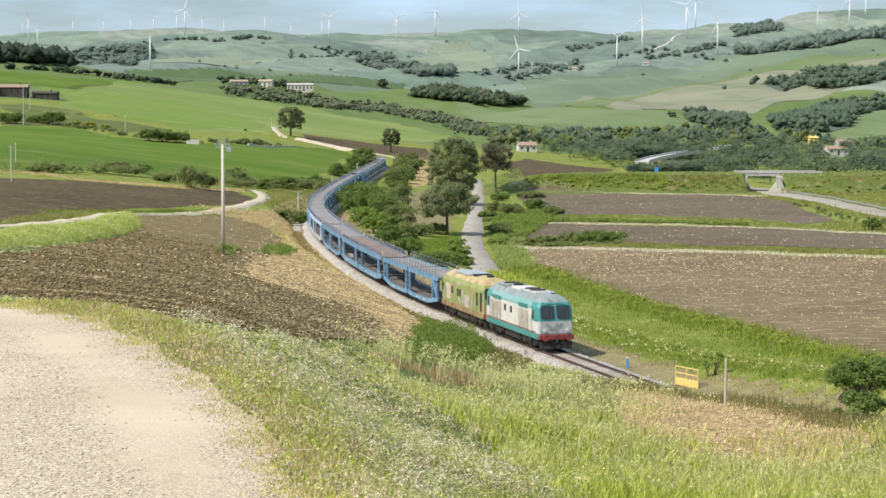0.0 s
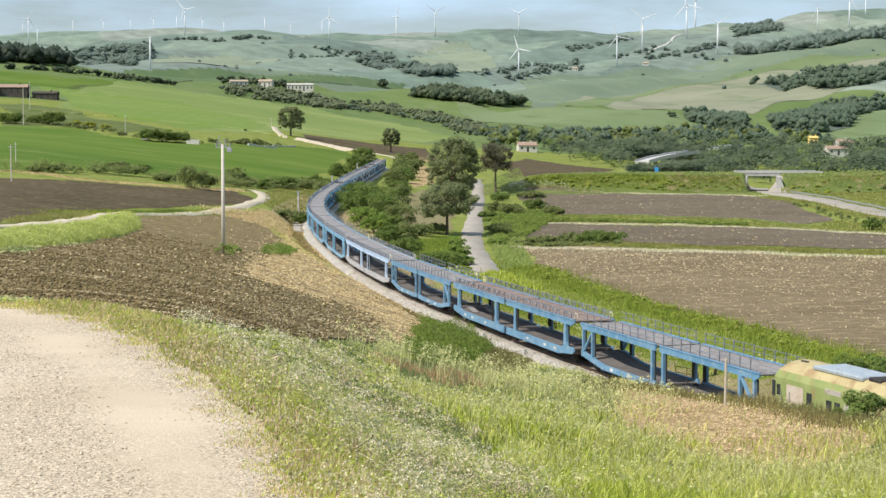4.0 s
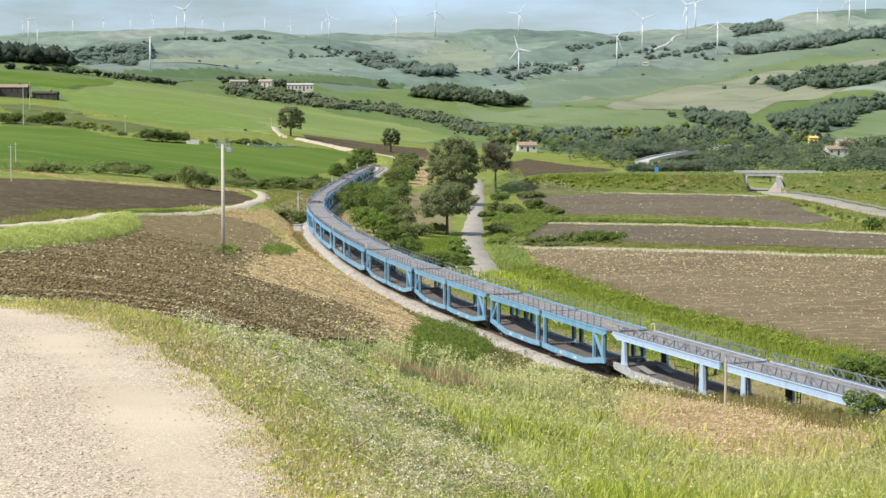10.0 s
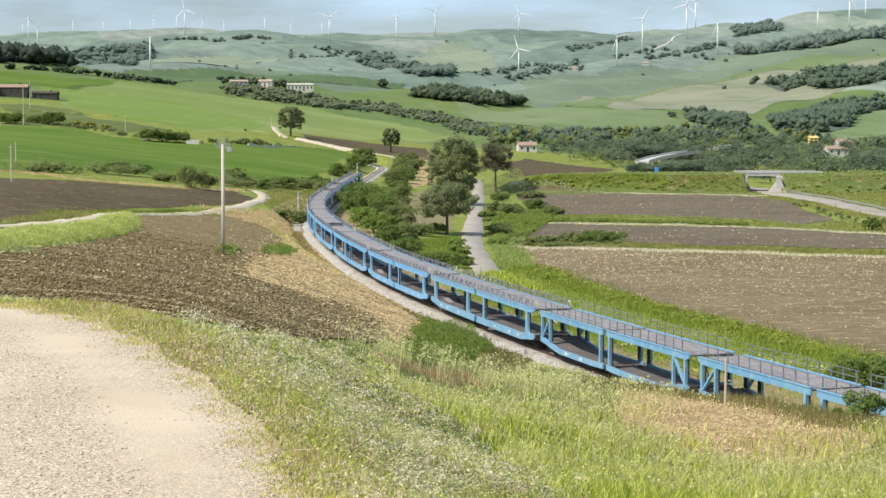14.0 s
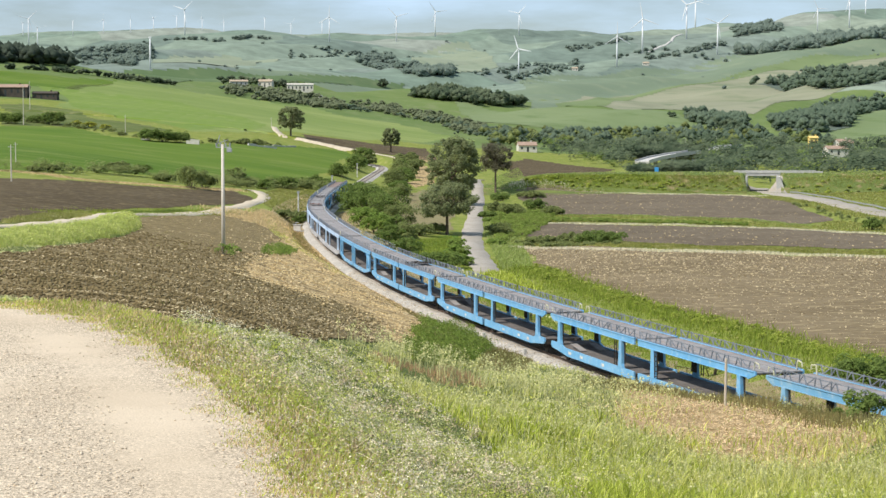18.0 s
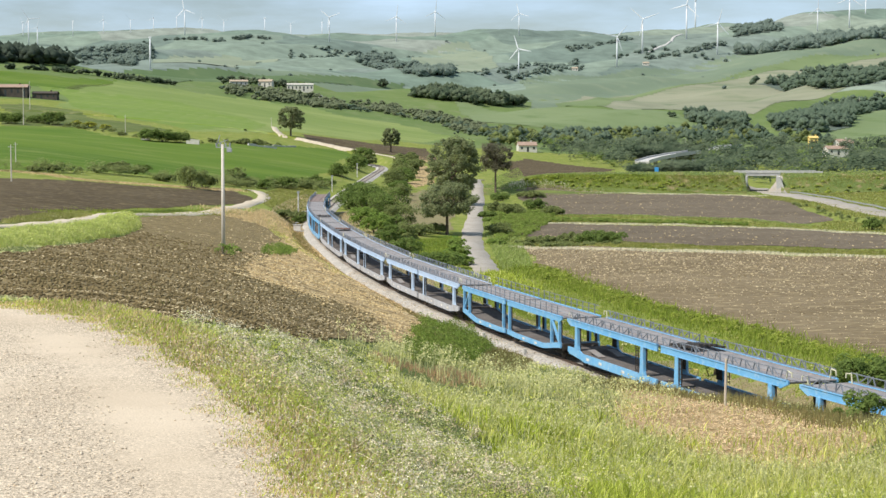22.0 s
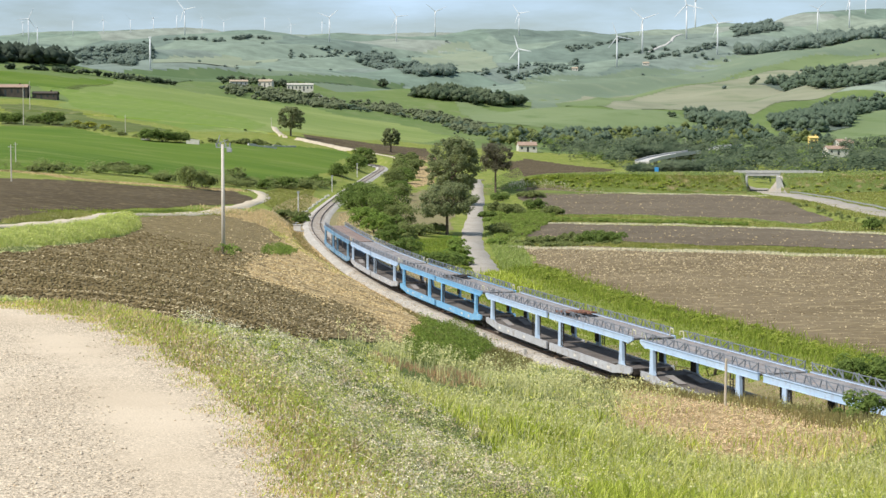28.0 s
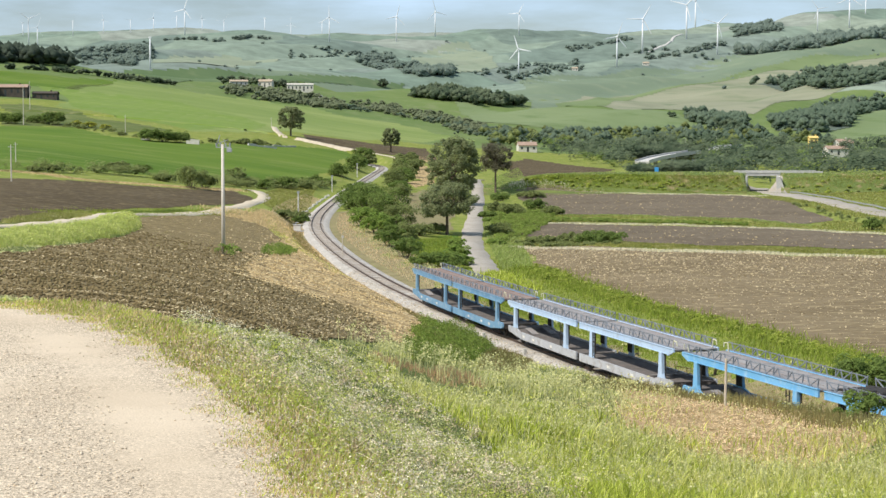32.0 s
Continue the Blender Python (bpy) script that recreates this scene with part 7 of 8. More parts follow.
def on_meadow(x, y):
    near_side = x < np.interp(y, line_y, line_x)
    d, _ = line_gap(x, y)
    fx_, fy_ = fray(x, y)
    ok = near_side & (d > 5.0)
    for key in ("gravel_road", "ploughed_slope", "stubble_slope"):
        ok &= ~inside(fx_, fy_, FIELD[key])
    return ok


def blades(name, x, y, height, width, mat, label, lean=0.35, rng=VR, z_lift=0.0, parent=None):
    """Grass blades, each two tapering segments that bend over."""
    n = len(x)
    z = ground_height(x, y) + z_lift
    a = rng.uniform(0, 2 * math.pi, n)
    wind = np.array([0.5, -0.2])
    bend = rng.uniform(0.3, 1.0, n) * lean * height
    dx, dy = np.cos(a) * bend + wind[0] * bend * 0.6, np.sin(a) * bend + wind[1] * bend * 0.6
    ca = rng.uniform(-0.6, 0.6, n)
    wx, wy = np.cos(ca) * width / 2, np.sin(ca) * width / 2
    p0 = np.stack([x, y, z - 0.03], -1)
    p1 = np.stack([x + dx * 0.35, y + dy * 0.35, z + height * 0.6], -1)
    p2 = np.stack([x + dx, y + dy, z + height], -1)
    w = np.stack([wx, wy, np.zeros(n)], -1)
    if np.median(np.hypot(x, y)) > 60:
        v = np.stack([p0 - w * 1.2, p0 + w * 1.2, p2], 1).reshape(-1, 3)
        tagged(array_object(name, v, np.arange(len(v)).reshape(-1, 3), M[mat], parent), label, "grass", kind="stuff")
        return p2
    v = np.stack([p0 - w, p0 + w, p1 + w * 0.8, p1 - w * 0.8, p2 + w * 0.15, p2 - w * 0.15], 1).reshape(-1, 3)
    k = np.arange(n)[:, None] * 6
    f = np.vstack([k + np.array([0, 1, 2, 3]), k + np.array([3, 2, 4, 5])])
    ob = array_object(name, v, f, M[mat], parent)
    tagged(ob, label, "grass", kind="stuff")
    return p2


def flecks(name, x, y, length, width, mat, label, rng=VR, lift=0.02, tilt=0.25, category="straw"):
    """Flat-lying stalks."""
    n = len(x)
    z = ground_height(x, y) + lift
    a = rng.uniform(0, math.pi, n)
    c = np.stack([x, y, z], -1)
    t = rng.uniform(-tilt, tilt, n)
    d = np.stack([np.cos(a) * length / 2, np.sin(a) * length / 2, t * length / 2], -1)
    w = np.stack([-np.sin(a) * width / 2, np.cos(a) * width / 2, 0.4 * width * rng.uniform(-1, 1, n)], -1)
    c[:, 2] += np.abs(d[:, 2]) + 0.01
    v = np.stack([c - d - w, c + d - w, c + d + w, c - d + w], 1).reshape(-1, 3)
    ob = array_object(name, v, np.arange(len(v)).reshape(-1, 4), M[mat])
    return tagged(ob, label, category, kind="stuff")


def lumps(name, x, y, size, mat, label, rng=VR, sink=0.3, category="stones", lift=0.06):
    """Small eight-faced stones or clods."""
    n = len(x)
    z = ground_height(x, y) + lift
    base = np.array([[1, 0, 0], [0, 1, 0], [-1, 0, 0], [0, -1, 0], [0, 0, 0.75], [0, 0, -0.6]], float)
    s = np.asarray(size)[:, None, None] * rng.uniform(0.6, 1.25, (n, 6, 1))
    a = rng.uniform(0, math.pi, n)
    R = np.zeros((n, 3, 3))
    R[:, 0, 0] = R[:, 1, 1] = np.cos(a)
    R[:, 0, 1], R[:, 1, 0], R[:, 2, 2] = -np.sin(a), np.sin(a), 1
    v = np.einsum("nij,kj->nki", R, base) * s * np.array([1.2, 0.9, 1.0])
    v += np.stack([x, y, z + np.asarray(size) * (0.4 - sink)], -1)[:, None, :]
    tri = np.array([[0, 1, 4], [1, 2, 4], [2, 3, 4], [3, 0, 4], [1, 0, 5], [2, 1, 5], [3, 2, 5], [0, 3, 5]])
    f = (np.arange(n)[:, None, None] * 6 + tri).reshape(-1, 3)
    ob = array_object(name, v.reshape(-1, 3), f, M[mat])
    return tagged(ob, label, category, kind="stuff")


WEED_ZONE = [(-0.2, 5.5), (1.4, 7.5), (1.0, 14.9), (1.0, 32.9), (-0.3, 39.6), (-3.2, 64), (-4.2, 46), (-4.1, 31), (-4.6, 18.2), (-3.4, 16.6), (-2.1, 13.0), (-1.0, 9.6), (-0.45, 7.4)]
NETTLE_ZONE = [(-1.8, 76), (-1.5, 122), (0.8, 146), (3.2, 136), (2.8, 100), (0.3, 79)]
SERE_ZONE = [(2.4, 96), (3.0, 136), (6.8, 121), (4.6, 90), (1.6, 80)]
BROWN_ZONE = [(-1.8, 63), (-1.8, 76), (-0.7, 80), (1.6, 82), (1.8, 74), (0.0, 63)]


def patch(x, y, k, seed):
    return swell(x, y, k, seed) * 0.5 + 0.3 * swell(x, y, k * 3.1, seed + 2)


# tall yellow-green meadow grass
x, y = sow(62000, 7, 112)
tx, ty = sow(11000, 7, 112)
td = np.hypot(tx, ty)
tuft_height = VR.uniform(0.6, 1.35, 11000)
tall = np.concatenate([VR.uniform(0.5, 0.9, 62000), np.repeat(tuft_height, 11)])
vigour = np.concatenate([VR.normal(scale=0.3, size=62000), np.repeat(VR.normal(scale=0.42, size=11000), 11)])
x = np.concatenate([x, np.repeat(tx, 11) + VR.normal(size=121000) * np.repeat(td, 11) * 0.003])
y = np.concatenate([y, np.repeat(ty, 11) + VR.normal(size=121000) * np.repeat(td, 11) * 0.005])
ok = on_meadow(x, y) & ~inside(x, y, WEED_ZONE) & ~(inside(x + VR.normal(scale=1.0, size=len(x)), y + VR.normal(scale=3.5, size=len(x)), FIELD["straw_patch"]) & (VR.random(len(x)) < 0.93)) & ~inside(x, y, BROWN_ZONE)
x, y, tall, vigour = x[ok], y[ok], tall[ok], vigour[ok]
d = np.hypot(x, y)
tone = patch(x, y, 0.35, 1.0)
h = (0.31 + 0.17 * patch(x, y, 0.5, 3.0)) * VR.uniform(0.6, 1.3, len(x)) * (0.48 + 0.5 * smooth(11, 34, d)) * (0.22 + 0.78 * smooth(-0.1, -0.01, x / y)) * (1 - 0.5 * smooth(52, 66, d)) * tall
w = np.maximum(0.007, d * 0.00058) * VR.uniform(0.55, 1.5, len(x))
lush = tone + vigour + 0.55 * smooth(0.0, 0.05, x / y) * (1 - smooth(0.09, 0.17, x / y)) * (1 - smooth(26, 44, d)) - 0.25 * smooth(0.12, 0.2, x / y) > 0.06
blades("meadow_grass", x[lush], y[lush], h[lush], w[lush], "grass_green", "tall fresh green meadow grass", 0.75)
blades("meadow_grass", x[~lush], y[~lush], h[~lush] * 1.08, w[~lush], "grass", "tall yellow-green meadow grass", 0.75)
pick = (VR.random(len(x)) < 0.08 + 0.24 * smooth(0.0, 0.6, patch(x, y, 0.22, 9.0)) + 0.22 * smooth(30, 46, d)) & (d > 16)
tips = blades("oat_stalks", x[pick], y[pick], h[pick] * 1.25, w[pick] * 0.7, "oat", "pale ripening oat stalks", 0.3)
v, f = leaf_cloud(tips, np.maximum(0.05, d[pick] * 0.0016), 3, np.maximum(0.018, d[pick] * 0.0007), VR)
tagged(array_object("oat_heads", v, f, M["oat"]), "pale nodding oat heads", "grass", kind="stuff")

# nodding oats along the crest above the cutting
CREST = [(-2.2, 74), (0.4, 71), (3.0, 72), (5.4, 70), (7.4, 67)]
p = scatter_along(CREST, 520, 1.6, VR) + np.repeat(VR.normal(scale=(0.5, 2.5), size=(130, 2)), 4, 0)
p = p[on_meadow(p[:, 0], p[:, 1])]
d = np.hypot(*p.T)
tips = blades("oat_stalks", p[:, 0], p[:, 1], VR.uniform(0.5, 1.15, len(p)), d * 0.0004, "oat", "tall pale oat stalks along the crest", 0.45)
v, f = leaf_cloud(tips, np.full(len(tips), 0.14), 9, np.full(len(tips), 0.05), VR, flat=1.3)
tagged(array_object("oat_heads", v, f, M["oat"]), "drooping pale oat heads along the crest", "grass", kind="stuff")

# grey-white flowering weeds along the road
x, y = sow(30000, 6, 64, half=0.16)
ok = inside(*fray(x, y, 0.01), WEED_ZONE) & on_meadow(x, y)
x, y = x[ok], y[ok]
d = np.hypot(x, y)
h = VR.uniform(0.02, 0.09, len(x)) * (1 + 0.5 * patch(x, y, 0.9, 2.0))
tone = patch(x, y, 0.7, 4.0) + VR.normal(scale=0.3, size=len(x))
for pick, mat, label, ww in (((tone > 0.1), "grass_green", "low tangled green roadside weeds", 0.0006), ((tone <= 0.1) & (tone > -0.5), "weed", "grey-green roadside weeds", 0.0006), ((tone <= -0.5), "dry_grass", "low dry roadside weeds", 0.0005)):
    blades("roadside_weeds", x[pick], y[pick], h[pick] * (0.5 if mat == "dry_grass" else 1.0), np.maximum(0.007, d[pick] * ww), mat, label, 0.9)
# leafy tangles standing above them, some in flower, some dead
cx, cy = sow(6500, 5.5, 64, half=0.16)
ok = inside(*fray(cx, cy, 0.012), WEED_ZONE) & on_meadow(cx, cy)
cx, cy = cx[ok], cy[ok]
cd = np.hypot(cx, cy)
ch = VR.uniform(0.06, 0.26, len(cx)) * (1 + 0.6 * patch(cx, cy, 1.3, 6.0))
cr = np.maximum(VR.uniform(0.05, 0.13, len(cx)), cd * 0.0048)
mood = patch(cx, cy, 1.5, 4.0) + VR.normal(scale=0.3, size=len(cx))
base_c = np.stack([cx, cy, ground_height(cx, cy) + ch * 0.6], -1)
for pick, mat, label in ((mood > 0.12, "forb", "leafy green roadside forbs in tangles"), ((mood <= 0.12) & (mood > -0.3), "weed", "grey-green roadside forbs in tangles"), (mood <= -0.3, "twig", "dead brown roadside forbs")):
    v, f = leaf_cloud(base_c[pick], cr[pick], 36, np.maximum(0.009, cd[pick] * 0.00075), VR, flat=0.9)
    tagged(array_object("roadside_forbs", v, f, M[mat]), label, "weeds", kind="stuff")
white = (patch(cx, cy, 1.1, 5.0) + VR.normal(scale=0.25, size=len(cx)) > 0.22) & (mood < 0.6)
v, f = leaf_cloud(base_c[white] + np.stack([0 * ch, 0 * ch, ch * 0.5], -1)[white], cr[white] * 0.9, 18, np.maximum(0.006, cd[white] * 0.0006), VR, upper=True)
tagged(array_object("flower_heads", v, f, M["weed_white"]), "small grey-white flower heads", "flowers", kind="stuff")
sx, sy = sow(2000, 6, 50, half=0.16)
ok = inside(sx, sy, WEED_ZONE) & on_meadow(sx, sy)
sx, sy = sx[ok], sy[ok]
flecks("dead_stalks", sx, sy, VR.uniform(0.06, 0.22, len(sx)), np.maximum(0.003, np.hypot(sx, sy) * 0.0003), "twig", "dead grey-brown stalks lying in the weeds", lift=0.1, tilt=0.7)

# dry fringe at the gravel's edge
edge = np.array(ROAD_EDGE[:11])
nf = 40000
pos = VR.uniform(0, 1, nf) * (len(edge) - 1)
i = np.minimum(pos.astype(int), len(edge) - 2)
e = edge[i] + (edge[i + 1] - edge[i]) * (pos - i)[:, None]
away = np.abs(VR.normal(scale=0.34, size=nf)) - 0.12 - 0.05 * np.sin(pos * 9.0) - 0.05 * np.sin(pos * 23.0 + 1.0)
e = e + away[:, None] * np.array([0.93, 0.36]) * (0.5 + e[:, 1:] / 14) + VR.normal(scale=0.05, size=(nf, 2))
d = np.hypot(e[:, 0], e[:, 1])
rnd = VR.random(nf)
for lo, hi, mat, label in ((0, 0.22, "dry_grass", "short dry brown grass at the gravel's edge"), (0.22, 0.38, "straw_blade", "bleached grass at the gravel's edge"), (0.38, 0.5, "leaf_rust", "reddish dry weeds at the gravel's edge"), (0.5, 1.0, "grass_green", "short green grass at the gravel's edge")):
    pk = (rnd >= lo) & (rnd < hi)
    blades("road_fringe", e[pk, 0], e[pk, 1], VR.uniform(0.015, 0.055, pk.sum()) * (0.6 + 1.2 * np.clip(away[pk], 0, 1)), np.maximum(0.005, d[pk] * 0.0005), mat, label, 0.8, z_lift=0.06)

# fresh green and rusty patches by the cutting
x, y = sow(13000, 70, 150, half=0.06)
gx, gy = fray(x, y, 0.004)
ok = inside(gx, gy, NETTLE_ZONE)
x, y = x[ok], y[ok]
hh = VR.uniform(0.15, 1.0, len(x)) * (1 + 0.6 * patch(x, y, 0.5, 1.0))
v, f = leaf_cloud(np.stack([x, y, ground_height(x, y) + hh * 0.7], -1), VR.uniform(0.15, 0.4, len(x)), 14, np.full(len(x), 0.06), VR)
tagged(array_object("nettle_patch", v, f, M["nettle"]), "dense rank green nettles by the cutting", "weeds", kind="stuff")
x, y = sow(30000, 66, 100, half=0.12)
ok = inside(*fray(x, y, 0.02), BROWN_ZONE) & (VR.random(len(x)) < 0.5)
d = np.hypot(x, y)[ok]
tips = blades("dock_patch", x[ok], y[ok], VR.uniform(0.1, 0.4, ok.sum()), d * 0.0005, "leaf_rust", "rusty brown seeding dock", 0.4)
p = scatter_in(SERE_ZONE, 9000, VR)
blades("sere_growth", p[:, 0], p[:, 1], VR.uniform(0.1, 0.45, 9000) * (1 + 0.5 * patch(p[:, 0], p[:, 1], 0.5, 3.0)), np.hypot(*p.T) * 0.0006, "sere", "brownish olive growth on the cutting's slope", 0.5)
p = scatter_along([(6.8, 78.0), (8.4, 79.5), (10.2, 81.5), (13.4, 75.0), (15.0, 64.5), (15.4, 56.0)], 6500, 0.9, VR)
blades("sere_growth", p[:, 0], p[:, 1], VR.uniform(0.1, 0.5, 6500) * (1 + 0.6 * patch(p[:, 0], p[:, 1], 0.6, 3.0)), np.hypot(*p.T) * 0.0006, "sere", "brownish olive weeds behind the straw", 0.5)
# dry growth on the cutting's lip, along both sides of the line
for lat0, lat1, s0, s1, n, mat, label, hh in ((3.5, 8.0, 8, 105, 16000, "dry_grass", "dry brown grass on the cutting's lip", 0.14), (4.0, 9.0, 105, 215, 12000, "grass", "rough pale grass beside the line", 0.22), (2.7, 4.6, 70, 250, 12000, "sere", "weeds at the ballast's foot", 0.26), (-5.8, -3.3, 10, 120, 13000, "dry_grass", "low dry grass behind the track", 0.12), (-9.0, -5.0, 10, 120, 12000, "bank_grass", "lime-green grass behind the track", 0.16), (-12, -7.0, 0, 150, 18000, "bank_grass", "lush grass behind the track", 0.24), (-26, -10.0, 0, 170, 42000, "bank_grass", "soft green grass between track and field", 0.17), (-10.5, -3.6, 120, 270, 12000, "dry_grass", "dry grass on the inner bank", 0.25), (3.8, 7.5, 215, 330, 7000, "dry_grass", "dry grass on the outer bank", 0.22)):
    s = VR.uniform(s0, s1, n)
    lat = VR.uniform(lat0, lat1, n)
    xx, yy, hd = (np.interp(s, line_s, a) for a in (line_x, line_y, head))
    px, py = xx - np.sin(hd) * lat, yy + np.cos(hd) * lat
    d = np.hypot(px, py)
    tips = blades("lineside_grass", px, py, VR.uniform(0.5, 1.2, n) * hh, d * 0.0006, mat, label, 0.5)
    if label.startswith("lush"):
        sel = VR.random(n) < 0.03
        v, f = leaf_cloud(tips[sel] + np.array([0, 0, 0.15]), d[sel] * 0.0016, 3, d[sel] * 0.0009, VR)
        tagged(array_object("lineside_heads", v, f, M["oat"]), "pale yellow seed heads behind the track", "grass", kind="stuff")

# grassy mound beside the farm track, hedge-high grass along the ploughed plain
MOUND = [(-25.3, 82), (-25.8, 98), (-27.0, 113), (-29.4, 146), (-34.2, 179)]


def hump(x, y):
    """Height of the long grassy mound over the ground."""
    mid = np.interp(y, [p[1] for p in MOUND], [p[0] for p in MOUND])
    half = np.interp(y, [82, 113, 160, 180], [2.3, 2.1, 1.7, 0.7])
    return np.interp(y, [82, 98, 113, 146, 166], [0.34, 0.4, 0.5, 0.72, 0.85]) * np.sqrt(np.clip(1 - ((x - mid) / half) ** 2, 0, 1)) * smooth(183, 172, y)


my, mu = np.meshgrid(np.linspace(78, 182, 90), np.linspace(-1.02, 1.02, 13), indexing="ij")
mx = np.interp(my, [p[1] for p in MOUND], [p[0] for p in MOUND]) + mu * np.interp(my, [82, 113, 160, 180], [2.3, 2.1, 1.7, 0.7])
mv = np.stack([mx, my, ground_height(mx.ravel(), my.ravel()).reshape(mx.shape) + hump(mx, my) + 0.02], -1).reshape(-1, 3)
mi, mj = np.meshgrid(np.arange(89), np.arange(12), indexing="ij")
mq = np.stack([mi * 13 + mj, mi * 13 + mj + 1, (mi + 1) * 13 + mj + 1, (mi + 1) * 13 + mj], -1).reshape(-1, 4)
tagged(array_object("grass_mound", mv, mq, M["verge"], smooth=True), "long rounded bank of earth under tall pale grass", "mound", kind="structure")
p = np.stack([VR.uniform(-1.05, 1.05, 34000), np.exp(VR.uniform(math.log(80), math.log(181), 34000))], -1)
p[:, 0] = np.interp(p[:, 1], [q[1] for q in MOUND], [q[0] for q in MOUND]) + p[:, 0] * np.interp(p[:, 1], [82, 113, 160, 180], [2.3, 2.1, 1.7, 0.7])
d = np.hypot(*p.T)
tuft_h = 0.26 + 0.2 * patch(p[:, 0], p[:, 1], 0.35, 2.0)
tips = blades("mound_grass", p[:, 0], p[:, 1], VR.uniform(0.5, 1.15, 34000) * np.clip(tuft_h, 0.14, 0.6), d * 0.00055, "mound_pale", "tall pale grass on a mound", 0.6, z_lift=hump(p[:, 0], p[:, 1]))
sel = VR.random(34000) < 0.035 + 0.05 * smooth(0.0, 0.5, patch(p[:, 0], p[:, 1], 0.5, 4.0))
v, f = leaf_cloud(tips[sel], d[sel] * 0.0022, 12, d[sel] * 0.0005, VR, flat=0.8, upper=True, soft=0.5)
tagged(array_object("seed_heads", v, f, M["mound_pale"]), "feathery pale seed heads on the mound", "grass", kind="stuff")
EDGE = [(12.7, 209), (19.2, 175), (25.8, 150), (29.3, 137), (30.2, 112), (33, 95)]
p = scatter_along(EDGE, 260, 1.0, VR) + np.array([-1.5, -2.0])
wood("field_scrub", p, 0.25, 0.7, "bank_grass", "lush green growth at the field's edge", 91, lumps=4, per=26, category="scrub")
p = scatter_along(EDGE, 9000, 1.7, VR) + np.array([-2.2, -2.6])
blades("field_margin", p[:, 0], p[:, 1], VR.uniform(0.2, 0.75, 9000), np.hypot(*p.T) * 0.00055, "bank_grass", "green grass at the field's edge", 0.6)
for line, n, sp, mat in (([(18, 474), (50, 472), (90, 474)], 6000, 7.0, "mound"), ([(104, 484), (130, 486), (170, 488)], 5000, 8.0, "mound"), ([(11, 256), (38, 239), (62, 230), (85, 220)], 9000, 1.0, "weed_white"), ([(11, 268), (38, 250), (64, 240)], 8000, 2.2, "margin"), ([(14, 323), (31, 318), (56.5, 308.5), (76, 283)], 5000, 0.8, "weed_white"), ([(20, 357), (43, 341), (62, 333), (69, 311)], 4000, 0.8, "mound"), ([(20, 474), (37, 471), (83, 449), (86, 440)], 4000, 1.2, "weed_white"), ([(-86, 316), (-66, 305), (-50, 325), (-43, 345)], 6000, 1.0, "straw_blade"), ([(-34, 258), (-30, 238), (-26, 262), (-28, 272)], 4000, 2.0, "straw_blade")):
    p = scatter_along(line, n, sp, VR)
    blades("field_margin", p[:, 0], p[:, 1], VR.uniform(0.1, 0.4, n), np.hypot(*p.T) * 0.0008, mat, "rough grass margin between fields", 0.6)

for poly, n, mat, label in (([(-36.3, 133.4), (-38.1, 143.4), (-43.6, 183.6), (-42.6, 198.3), (-38.9, 181.0), (-34.9, 139.1)], 5000, "margin", "pale dry growth beside the farm track"), ([(-39.6, 205), (-35.9, 230), (-37.0, 236), (-40.5, 210)], 5000, "nettle", "dark green growth beside the farm track"), ([(18.0, 600), (32.0, 700), (28.7, 480), (24, 470), (13.5, 443)], 9000, "mound", "rank grass beyond the lane"), ([(-28.6, 232), (-30.6, 274), (-26.3, 266), (-23.9, 260), (-20, 215), (-25, 225)], 5000, "straw_blade", "straw and dry grass at the field's corner"), ([(-38.1, 352.1), (-40.1, 409.6), (-33.5, 433.2), (-28.0, 343.3), (-26.0, 290.0), (-27.3, 274.7), (-32.1, 292.9)], 8000, "margin", "rough dry grass between the track and the farm way"), ([(100, 285), (99.6, 440), (105, 472), (132, 476), (122, 400), (114, 330), (110, 285)], 10000, "margin", "rough olive grass beside the valley road"), ([(24, 478), (65, 479), (64.4, 469), (43, 468), (23.8, 471)], 16000, "bank_grass", "rank green growth on the embankment"), ([(64.9, 479), (87, 481), (87.3, 470), (64.2, 468)], 9000, "margin", "brownish growth on the embankment"), ([(98.5, 466), (101, 481), (131, 485), (172, 488), (172, 476), (128, 466)], 12000, "margin", "olive growth on the embankment"), ([(17, 350), (24, 356), (43, 340), (62, 331), (69, 308), (79, 328), (88, 300), (76, 283), (56.5, 307), (31, 317), (15, 322)], 10000, "margin", "yellow-green grass between ploughed strips"), ([(28, 263), (45, 251), (65, 240), (92, 229), (90, 221), (62, 228), (42, 238), (27, 250)], 9000, "margin", "yellow-green grass at the plain's edge"), ([(84, 452), (90, 440), (97, 350), (98, 300), (88, 300), (84, 395)], 6000, "margin", "dry pale grass beside the valley road")):
    p = scatter_in(poly, n, VR)
    blades("field_margin", p[:, 0], p[:, 1], VR.uniform(0.1, 0.4, n), np.hypot(*p.T) * 0.0007, mat, label, 0.6)

p = scatter_along([(8.6, 178), (7.6, 184), (6.6, 190), (6.0, 195)], 2600, 0.9, VR)
blades("field_margin", p[:, 0], p[:, 1], VR.uniform(0.3, 0.9, 2600), np.hypot(*p.T) * 0.0007, "grass_green", "rough grass where the lane ends", 0.6)

